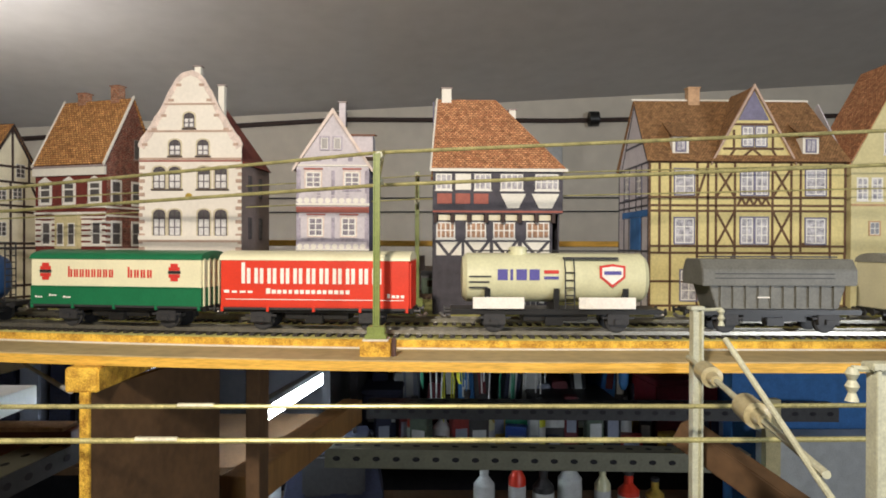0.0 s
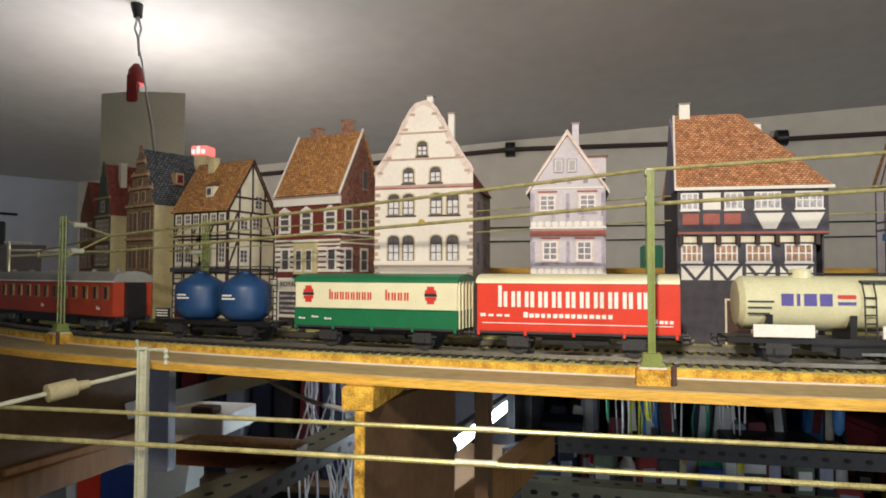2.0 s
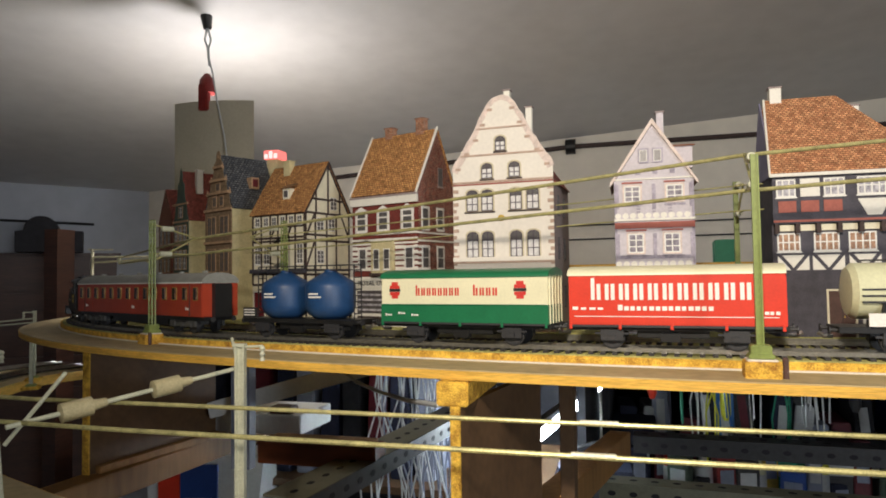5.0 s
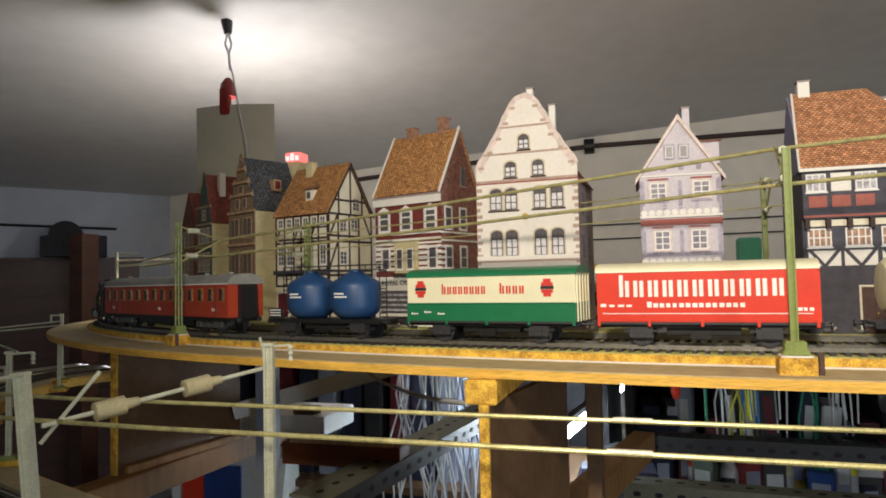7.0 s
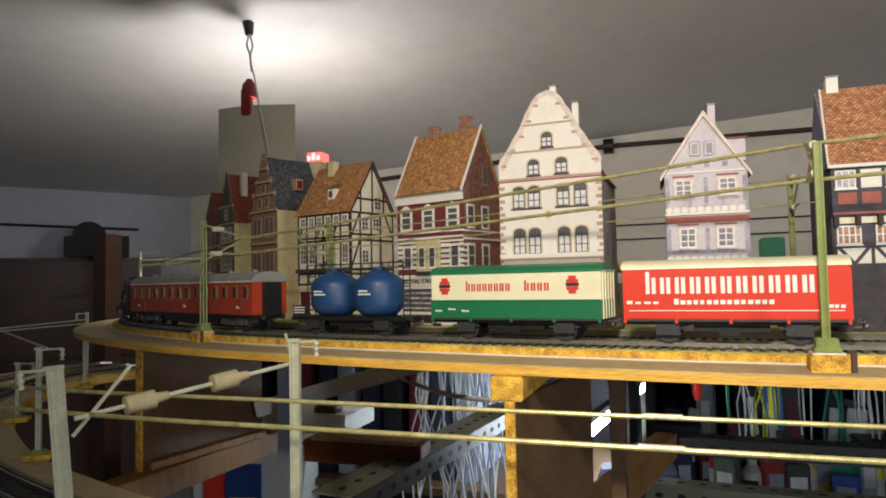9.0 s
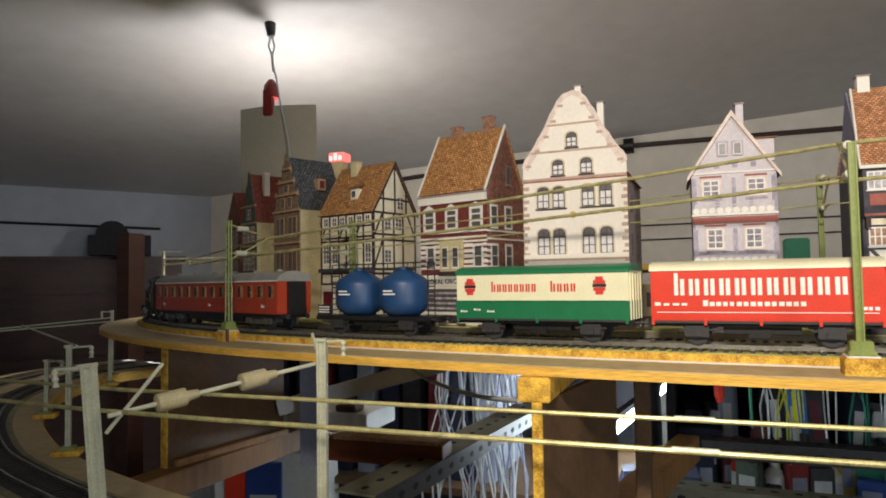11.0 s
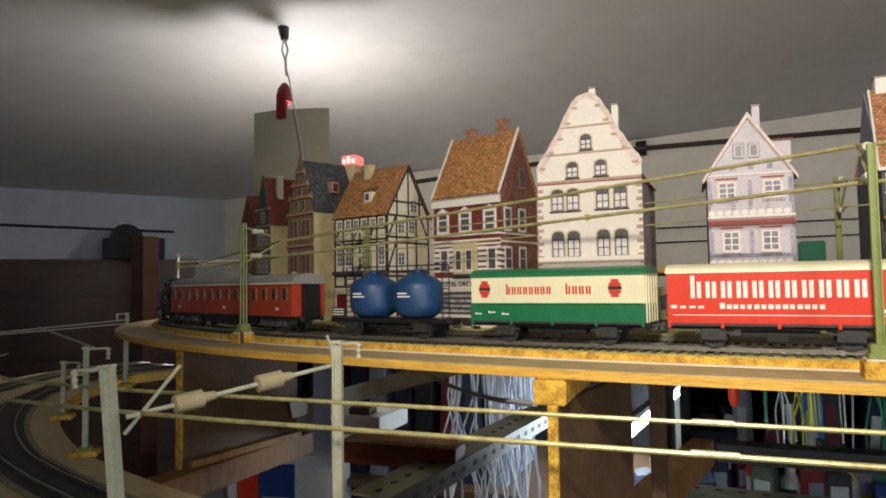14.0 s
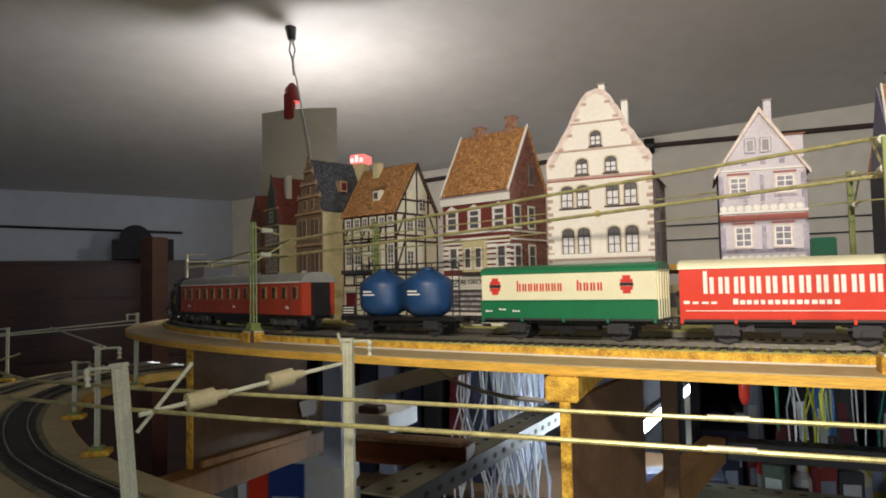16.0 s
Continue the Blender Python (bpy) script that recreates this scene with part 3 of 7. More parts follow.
def gable_house_lilac():
    h = House("lilac-white carved renaissance card house with arched grey door", 0.0440, 0.5605, 0.5, 50.8, 56, 102)
    # blue-grey of the end walls paints the shaded side of the lilac house
    h.walls([(0, 0), (50.8, 0), (50.8, 102), (25.4, 141), (0, 102)], M["lilac"], M["lilac_dark"])
    for a, b in (((53, -1.5, 100), (53, 56, 100)), ((-2.2, 56, 100), (-2.2, -1.5, 100))):
        h.roof_plane(a, b, (25.4, b[1], 142), (25.4, a[1], 142), M["tile_red"])
    for s in (1, -1):
        bm = bmesh.new()
        prism(bm, [((25.4 + s * 28) * MM, 98.6 * MM), ((25.4 + s * 28) * MM, 101.4 * MM), (25.4 * MM, 144 * MM), (25.4 * MM, 140 * MM)], -2.2 * MM, 0.4 * MM, "y")
        part("bargeboard", bm, M["pale_trim"], h.ob, "pale pink bargeboard")
    h.chimney(31, 9, 130, 149, M["lilac"], 4.6, 5, M["side_card"])
    part("roof_dormer", boxes((0.036, 0.052, 0.016, 0.04, 0.112, 0.128)), M["lilac"], h.ob)
    h.roof_plane((34, 14, 127), (53.5, 14, 127), (53.5, 42, 131), (34, 42, 131), M["tile_red"])
    kw = dict(frame="frame_white", pane="lilac_pane", cols=2, rows=3, bar=0.9)
    for u in (6.5, 33.5):
        h.window(u, u + 10.5, 88, 99, trim="pale_trim", **kw)
    for u in (8.5, 31.5):
        h.window(u, u + 10, 54, 67, trim="pale_trim", **kw)
    h.window(7.5, 22, 19, 35.5, trim="lilac_mid", **kw)
    for u in (17, 26):
        h.window(u, u + 5, 115, 123, cols=1, rows=1, trim="lilac_mid")
    h.bar("beam", 0, 50.8, 70.5, 74.5, M["red_band"], 1.4, "brick-red carved beam")
    h.bar("ledge", -0.3, 51.1, 75.5, 77, M["white_card"], 1.6)
    h.bar("ledge", 0, 50.8, 44, 45.2, M["white_card"], 1.0)
    h.bar("ledge", 0, 50.8, 103, 104, M["white_card"], 0.8)
    h.bar("ledge", 0, 26, 11, 12, M["white_card"], 0.8)
    h.bar("sill_band", 1.5, 49, 50.2, 52.4, M["lilac_mid"], 0.6)
    h.bar("lintel", 23, 49, 36.6, 38, M["red_band"], 0.8)
    for v in (46.8, 39.8, 13.5, 6.5, 79):
        for i in range(10):
            u = 2.2 + i * 4.9
            if v < 20 and u > 24:
                continue
            bm = bmesh.new()
            prism(bm, [((u + 2.1 * math.cos(a)) * MM, (v + 1.9 * math.sin(a)) * MM) for a in [j * math.pi / 5 for j in range(10)]], -0.4 * MM, 0.05 * MM, "y")
            part("rosette", bm, M["white_card"], h.ob)
        h.bar("frieze_shadow_line", 1, 49 if v > 20 else 25, v - 3.0, v - 2.4, M["lilac_mid"], 0.25)
    for u in (0.0, 49.2):
        h.bar("corner_post", u, u + 1.6, 0, 101, M["lilac_mid"], 0.3)
    for u0, v0, v1 in ((6.5, 86, 100.6), (33.5, 86, 100.6), (8.5, 52, 68.6), (31.5, 52, 68.6)):
        h.bar("window_lintel", u0 - 1.4, u0 + 11.9, v1, v1 + 1.1, M["red_band"], 0.7)
        h.bar("window_foot", u0 - 1.4, u0 + 11.9, v0 - 0.6, v0 + 0.6, M["lilac_mid"], 0.6)
    for u in (15.5, 25.4, 35.5):
        for k in range(3):
            h.bar("carved_panel", u - 1.2, u + 1.2, 81 + k * 1.9, 82 + k * 1.9, M["lilac_mid"], 0.25)
    h.bar("door_lunette_bar", 30, 44.5, 23.2, 24.2, M["ink"], 1.0)
    for u in (0.6, 24.4, 47.8):
        for v in (53, 86):
            h.bar("carved_post", u, u + 2.4, v - 2, v + 14, M["lilac_mid"], 0.4)
    for u in (14, 25, 36):
        h.bar("carved_panel", u, u + 3.2, 106.5, 110, M["lilac_mid"], 0.25)
    h.door(30, 44.5, 31.5, M["door_grey"], 7.5, M["sand"], 2.2)


def shop_house():
    h = House("red brick card house with shop front and orange tiles", -0.1765, 0.6285, -19, 70, 55, 109)
    w = 70
    h.walls([(0, 0), (w, 0), (w, 109), (0, 109)], M["brick_front"], M["brick"])
    for u in (0, w - 1):
        h.end_gable(u, 28, 163, M["brick"])
    h.roof_plane((-1, -2, 109), (w + 1, -2, 109), (w + 1, 28, 164.5), (-1, 28, 164.5), M["tile_orange"])
    h.roof_plane((w + 1, 57, 109), (-1, 57, 109), (-1, 28, 164.5), (w + 1, 28, 164.5), M["tile_orange"])
    for u in (-1.4, w - 0.4):
        bm = bmesh.new()
        prism(bm, [(-0.0026, 0.1078), (-0.0026, 0.110), (0.028, 0.1668), (0.028, 0.1642)], u * MM, (u + 1.9) * MM, "x")
        part("verge_board", bm, M["white_card"], h.ob, "white painted verge")
    h.bar("cornice", -1, w + 0.6, 101, 108, M["white_card"], 2.2, "white cornice under the eaves")
    h.bar("cornice_edge", -1, w + 0.8, 107, 108.6, M["side_card"], 2.8)
    h.chimney(20, 29, 158, 171, M["chimney_brick"], 8, 7)
    h.chimney(54, 29, 158, 175, M["chimney_brick"], 8, 7)
    for u in (4.5, 28.5, 54):
        h.window(u, u + 11.5, 79, 96, cols=1, rows=3, trim="frame_white", bar=1.5)
        bm = bmesh.new()
        prism(bm, [((u - 1) * MM, 0.0965), ((u + 12.5) * MM, 0.0965), ((u + 5.75) * MM, 0.1005)], -0.9 * MM, 0, "y")
        part("pediment", bm, M["frame_white"], h.ob)
    for v, o in ((75.8, 0.9), (71, 1.4), (67.6, 0.7)):
        h.bar("string_course", -0.3, w + 0.3, v, v + 1.6, M["white_card"], o)
    for i in range(5):
        for a, b in ((0, 6), (16.5, 23.5), (47, 56), (66.5, 70)):
            h.bar("stone_band", a, b, 46 + i * 4.4, 48.9 + i * 4.4, M["white_card"], 0.4)
    for u in (7, 57):
        h.window(u, u + 8.5, 47, 65, cols=1, rows=2, trim="white_card", bar=1.0)
    bay = part("bay", boxes((0.024, 0.0465, -0.004, 0.0002, 0.044, 0.0705)), M["pale_plaster"], h.ob, "cream bay with two narrow windows")
    part("bay_roof", boxes((0.023, 0.0475, -0.005, 0.0002, 0.0705, 0.072)), M["white_card"], bay)
    part("bay_foot", boxes((0.023, 0.0475, -0.0055, 0.0002, 0.0415, 0.044)), M["timber"], bay)
    for u in (26.5, 37.5):
        h.window(u, u + 6.5, 47, 64, cols=1, rows=2, m=Matrix.Translation((0, -0.004, 0)), bar=0.7)
    shop = part("shop_front", boxes((-0.0003, 0.0703, -0.0012, 0.0002, 0, 0.041)), M["white_card"], h.ob, "cream shop front")
    part("sign_board", boxes((-0.0006, 0.0706, -0.0022, -0.001, 0.0318, 0.0398)), M["white_card"], shop)
    lettering(shop, "ROYAL ORCHID", 0.0058, M["ink"], pose(0.008, -0.0023, 0.0338, 90))
    for i in range(2):
        part("sign_bar", boxes((0.047, 0.067, -0.0024, -0.002, 0.0338 + i * 0.0026, 0.0348 + i * 0.0026)), M["timber_blue"], shop)
    part("shop_window", boxes((0.006, 0.0415, -0.0014, -0.0011, 0.0105, 0.0295)), M["pane"], shop)
    for i in range(4):
        part("goods_shelf", boxes((0.007, 0.0405, -0.0018, -0.0013, 0.0125 + i * 0.0042, 0.0142 + i * 0.0042)), M["curtain"], shop)
    part("stall_riser", boxes((0.006, 0.0415, -0.0016, -0.0011, 0.001, 0.008)), M["timber"], shop)
    for u in (48, 54.5):
        h.window(u, u + 6, 2, 29, cols=2, rows=6, m=Matrix.Translation((0, -0.0012, 0)), sill=False)
    m = h.end_frame(w)
    part("end_shop_front", boxes((0.0012, 0.05, -0.0012, 0.0002, 0, 0.041)), M["white_card"], h.ob, "", m)
    part("end_shop_window", boxes((0.008, 0.042, -0.0016, -0.001, 0.011, 0.0295)), M["pane"], h.ob, "", m)
    part("end_stall_riser", boxes((0.008, 0.042, -0.0016, -0.001, 0.001, 0.0085)), M["timber"], h.ob, "", m)
    lettering(h.ob, "ROYAL ORCHID", 0.0058, M["ink"], m @ pose(0.006, -0.0014, 0.0338, 90))
    for u in (6, 27):
        h.window(u, u + 9, 79, 97, cols=1, rows=2, trim="frame_white", bar=0.9, m=m)
        h.window(u, u + 9, 47, 65, cols=1, rows=2, trim="frame_white", bar=0.9, m=m)
    h.window(29, 36, 116, 132, cols=1, rows=1, frame="side_card", m=m)
    for v in (75.5, 69, 43):
        part("string_course", boxes((0, 0.055, -0.0009, 0.0002, v * MM, (v + 1.5) * MM)), M["white_card"], h.ob, "", m)
    for i in range(5):
        part("stone_band", boxes((0, 0.005, -0.0005, 0.0002, (46 + i * 4.4) * MM, (48 + i * 4.4) * MM)), M["white_card"], h.ob, "", m)


def timber_corner_house():
    h = House("black and white half-timbered card house with orange roof", -0.2905, 0.6555, -17, 68, 60, 101)
    w, d = 68, 60
    h.walls([(0, 0), (w, 0), (w, 101), (0, 101)], M["infill"], M["infill"])
    for u in (0, w - 1):
        h.end_gable(u, 30, 147, M["infill"])
    h.roof_plane((-1.5, -2.5, 99.5), (w + 1.5, -2.5, 99.5), (w + 1.5, 30, 149), (-1.5, 30, 149), M["tile_orange"])
    h.roof_plane((w + 1.5, 62.5, 99.5), (-1.5, 62.5, 99.5), (-1.5, 30, 149), (w + 1.5, 30, 149), M["tile_orange"])
    bm = bmesh.new()
    for q in ((-2.5, 30), (62.5, 30)):
        prism(bm, [(q[0] * MM, 0.0975), (q[0] * MM, 0.0995), (0.030, 0.1495), (0.030, 0.147)], (w + 1.3) * MM, (w + 2.0) * MM, "x")
    part("bargeboard", bm, M["timber"], h.ob, "black bargeboards")
    h.chimney(22, 26, 138, 153, M["pale_plaster"], 8, 7)
    dm = part("dormer", boxes((0.034, 0.043, 0.006, 0.018, 0.113, 0.124)), M["infill"], h.ob, "small roof dormer")
    part("dormer_window", boxes((0.0355, 0.0415, 0.0055, 0.0062, 0.115, 0.1225)), M["frame_white"], dm)
    part("dormer_pane", boxes((0.0362, 0.0408, 0.0052, 0.0057, 0.1158, 0.1217)), M["pane"], dm)
    h.roof_plane((32.5, 4.5, 123.6), (44.5, 4.5, 123.6), (44.5, 19, 130), (32.5, 19, 130), M["tile_brown"])
    fr = [(0, v, w, v) for v in (99.5, 88, 78, 48, 45, 35, 75)] + [(u, 48, u, 99) for u in (0.6, 12, 24, 34, 45, 56, 67.4)]
    fr += [(u, 78, u + 5, 88) for u in (1, 25, 46)] + [(u, 35, u, 45) for u in (0.6, 14, 28, 42, 55, 67.4)]
    h.timbers(fr, M["timber"], t=2.0)
    for u in (3.5, 15.5, 36.5, 58):
        h.window(u, u + 7.5, 54, 72, cols=2, rows=4, bar=0.7)
    for u in (4, 15.5, 26, 37, 48, 58.5):
        h.window(u, u + 6, 89.5, 97.5, cols=2, rows=2, bar=0.6)
    h.bar("pent_roof", -1, w + 1, 45.6, 49.5, M["timber_blue"], 3.0, "dark pent roof over the ground floor")
    h.bar("plinth", 0, w, 0, 3, M["sand"], 0.4)
    h.door(3, 16, 28, M["door_red"], 0, M["frame_white"], 1.3)
    for u in (24, 40, 53):
        h.window(u, u + 10, 11, 31, cols=2, rows=4, bar=0.8)
    m = h.end_frame(w)
    ge = [(0, v, d, v) for v in (2, 12, 44, 48, 75, 80, 100)] + [(u, 0, u, 100) for u in (0.8, 13, 28, 41, 59)] + [(30, 100, 30, 147), (14, 100, 14, 122), (46, 100, 46, 122), (8, 113, 52, 113)]
    ge += [(1, 101, 30, 146), (59, 101, 30, 146), (2, 80, 12, 99), (58, 80, 48, 99), (1, 50, 12, 74)]
    h.timbers(ge, M["timber"], m, t=2.0)
    for u, v in ((30, 84), (15, 84), (15, 54), (33, 104)):
        h.window(u, u + 9, v, v + 12, cols=2, rows=3, m=m, bar=0.7, sill=False)


def slate_house():
    h = House("ochre renaissance card house with stepped gable and slate roof", -0.3828, 0.7128, -26, 52, 56, 114)
    w, k8 = 52, 0.8
    steps = [(0, 0), (65, 0), (65, 114), (60, 118), (59, 128), (53, 131), (51, 142), (45, 145), (43, 156), (38, 160), (36, 167), (32.5, 169),
             (29, 167), (27, 160), (22, 156), (20, 145), (14, 142), (12, 131), (6, 128), (5, 118), (0, 114)]
    steps = [(u * k8, v if v < 115 else 114 + (v - 114) * 1.12) for u, v in steps]
    h.walls(steps, M["ochre_stone"], M["pale_plaster"])
    for a, b in (((w + 1, 0.5, 113), (w + 1, 57, 113)), ((-1, 57, 113), (-1, 0.5, 113))):
        h.roof_plane(a, b, (26, b[1], 171), (26, a[1], 171), M["slate"], 1.0, "grey slate roof")
    for v, k in ((41, 0), (78, 0), (112, 0), (129.5, 7), (143, 14.5), (157, 23)):
        h.bar("cornice", k * k8 - 1, w + 1 - k * k8, v, v + 2.4, M["sand"], 1.6)
        h.bar("cornice_shadow", k * k8, w - k * k8, v - 1.4, v, M["timber_brown"], 0.5)
    kw = dict(cols=2, rows=2, pane="pane", trim="sand", frame="ochre_stone", bar=0.7)
    for v0, v1 in ((49, 72), (86, 106)):
        for u in (7, 17.5, 38, 48.5):
            h.window(u * k8, (u + 8.5) * k8, v0, v1, **kw)
    for u in (16, 29.6):
        h.window(u, u + 6.4, 117, 127, **kw)
    h.window(22.4, 29.6, 133, 141, **kw)
    h.door(9.6, 19.2, 30, M["timber"], 6, M["sand"], 2)
    for u in (26.4, 35.2, 43.2):
        h.window(u, u + 6.4, 10, 34, **kw)
    for u, v, s in ((5, 131, 1), (60, 131, 1), (14, 145, 1), (51, 145, 1), (22, 158, 1), (43, 158, 1), (32.5, 170, 1)):
        u *= k8
        bm = bmesh.new()
        tube(bm, [(u * MM, 0.0005, v * MM - 0.002), (u * MM, 0.0005, v * MM + 0.001), (u * MM, 0.0005, v * MM + 0.004)], [0.0016, 0.0008, 0.0003], 6)
        part("finial", bm, M["sand"], h.ob, "", None, True)
    dm = part("dormer", boxes((0.039, 0.048, 0.026, 0.035, 0.136, 0.148)), M["sand"], h.ob)
    part("dormer_window", boxes((0.0475, 0.0484, 0.0275, 0.0335, 0.138, 0.146)), M["door_red"], dm)
    m = h.end_frame(w)
    for v0, v1 in ((12, 36), (52, 68), (86, 100)):
        for u in (26, 42):
            h.window(u, u + 8, v0, v1, m=m, frame="ochre_stone", trim="sand", bar=0.8)


def small_left_houses():
    h = House("narrow dark green gabled card house with dull red roof", -0.4844, 0.793, -30, 42, 50, 112)
    st = [(0, 0), (56, 0), (56, 112), (50, 118), (48, 130), (42, 134), (40, 148), (34, 152), (31, 162), (28, 165), (25, 162), (22, 152), (16, 148), (14, 134), (8, 130), (6, 118), (0, 112)]
    st = [(u * 0.75, v if v < 113 else 112 + (v - 112) * 1.2) for u, v in st]
    h.walls(st, M["dark_green"], M["pale_plaster"])
    for a, b in (((43, 0.5, 111), (43, 51, 111)), ((-1, 51, 111), (-1, 0.5, 111))):
        h.roof_plane(a, b, (21, b[1], 172), (21, a[1], 172), M["tile_plum"])
    h.chimney(31, 18, 145, 173, M["white_card"], 7, 7)
    for v in (48, 82, 110, 131):
        h.bar("cornice", 0, 42, v, v + 2, M["sand"], 1.2)
    for v0, v1 in ((54, 76), (88, 106)):
        for u in (4, 16, 28.5):
            h.window(u, u + 8.5, v0, v1, cols=2, rows=3, trim="sand", bar=0.8)
    h.window(16, 26, 116, 128, cols=2, rows=2, trim="sand")
    h.door(6, 17, 34, M["ink"], 6, M["timber_brown"], 2)
    h.window(22, 37, 12, 36, cols=3, rows=2)
    m = h.end_frame(42)
    for v in (18, 56):
        h.window(26, 38, v, v + 20, m=m, frame="timber_brown", pane="warm_pane", bar=0.9)
    h = House("plain red brick card house behind the curve", -0.553, 0.852, -34, 52, 50, 120)
    h.walls([(0, 0), (52, 0), (52, 120), (26, 160), (0, 120)], M["brick"], M["brick"])
    for a, b in (((53, 0.5, 119), (53, 51, 119)), ((-1, 51, 119), (-1, 0.5, 119))):
        h.roof_plane(a, b, (26, b[1], 160), (26, a[1], 160), M["tile_plum"])
    for v in (16, 52, 88):
        for u in (6, 21, 36):
            h.window(u, u + 9, v, v + 20, trim="sand")


def jetty_house():
    h = House("dark half-timbered card house with jettied floor and hipped roof", 0.1395, 0.553, 0, 88, 62, 70)
    w = 88
    h.walls([(1, 0), (w - 5, 0), (w - 5, 70), (1, 70)], M["timber_blue"], M["timber_blue"])
    part("upper_floor", boxes((0, 0.0895, -0.004, 0.062, 0.0698, 0.100)), M["timber_blue"], h.ob, "projecting upper storey")
    mu = Matrix.Translation((0, -0.004, 0))
    h.roof_plane((-1.5, -6, 99), (92, -6, 99), (46, 32, 155), (3, 32, 155), M["tile_red"])
    h.roof_plane((92, -6, 99), (92, 64, 99), (46, 34, 155), (46, 32, 155), M["tile_red"])
    h.roof_plane((92, 64, 99), (-1.5, 64, 99), (3, 32, 155), (46, 32, 155), M["tile_red"])
    bm = bmesh.new()
    prism(bm, [(-0.004, 0.099), (0.062, 0.099), (0.032, 0.154)], 0.0, 0.001, "x")
    part("gable", bm, M["lilac_dark"], h.ob)
    bm = bmesh.new()
    tube(bm, [(-0.0015, -0.006, 0.0995), (0.003, 0.032, 0.156)], 0.0008, 6)
    part("verge", bm, M["white_card"], h.ob)
    part("eaves_board", boxes((-0.002, 0.0925, -0.0068, -0.0055, 0.0985, 0.1005)), M["white_card"], h.ob)
    h.chimney(10, 33, 148, 163, M["white_card"], 7, 7, M["side_card"])
    h.chimney(60, 44, 128, 150, M["white_card"], 5, 5, M["side_card"])
    for u0, u1, c in ((2, 13, 3), (28.5, 40, 3), (46.5, 62, 4), (70.5, 86.5, 4)):
        h.window(u0, u1, 86, 97, cols=c, rows=2, pane="curtain", m=mu, bar=0.9)
    part("blind_panel", boxes((0.0155, 0.0262, -0.0045, -0.0038, 0.086, 0.097)), M["white_card"], h.ob)
    for i in range(3):
        part("carved_panel", boxes(((3 + i * 12.6) * MM, (13 + i * 12.6) * MM, -0.0045, -0.0038, 0.0765, 0.0835)), M["red_band"], h.ob)
    part("red_rail", boxes((0, 0.0895, -0.0048, -0.0038, 0.0705, 0.0718)), M["red_band"], h.ob)
    for a, b in ((46.5, 64), (68, 87)):
        bm = bmesh.new()
        prism(bm, [(a * MM, 0.0835), (b * MM, 0.0835), ((b - 5) * MM, 0.0735), ((a + 5) * MM, 0.0735)], -0.0045, -0.0038, "y")
        part("infill_panel", bm, M["white_card"], h.ob)
    for i in range(7):
        part("joist_infill", boxes(((4 + i * 11.6) * MM, (12 + i * 11.6) * MM, -0.0012, 0.0002, 0.0652, 0.0692)), M["infill"], h.ob)
    for i in range(8):
        part("joist_end", boxes(((0.8 + i * 11.6) * MM, (3.2 + i * 11.6) * MM, -0.0042, 0.0002, 0.0635, 0.0697)), M["timber"], h.ob)
    for u0, u1 in ((2.5, 15.5), (23, 37), (42, 57), (65, 81)):
        h.window(u0, u1, 52.5, 64, cols=4, rows=2, pane="warm_pane", bar=0.9)
    for a, b in ((2.5, 20), (22, 39.5), (42, 59), (62, 81)):
        c = (a + b) / 2
        for p in ([(a, 41), (a, 50), (c - 1.5, 41)], [(b, 41), (b, 50), (c + 1.5, 41)], [(a + 2.5, 50.3), (b - 2.5, 50.3), (c, 42.4)]):
            bm = bmesh.new()
            prism(bm, [(u * MM, v * MM) for u, v in p], -0.0004, 0.0001, "y")
            part("infill_panel", bm, M["white_card"], h.ob)
    for u in (48, 56.5, 74, 79.5):
        for v in (8, 18, 29):
            part("infill_panel", boxes((u * MM, (u + 3.6) * MM, -0.0004, 0.0001, v * MM, (v + 8) * MM)), M["white_card"], h.ob)
    h.window(64, 72, 6, 26, cols=2, rows=4, m=Matrix.Translation((0, -0.0004, 0)))
    h.door(30, 44, 28, M["door_brown"], 0, M["infill"], 1.2)


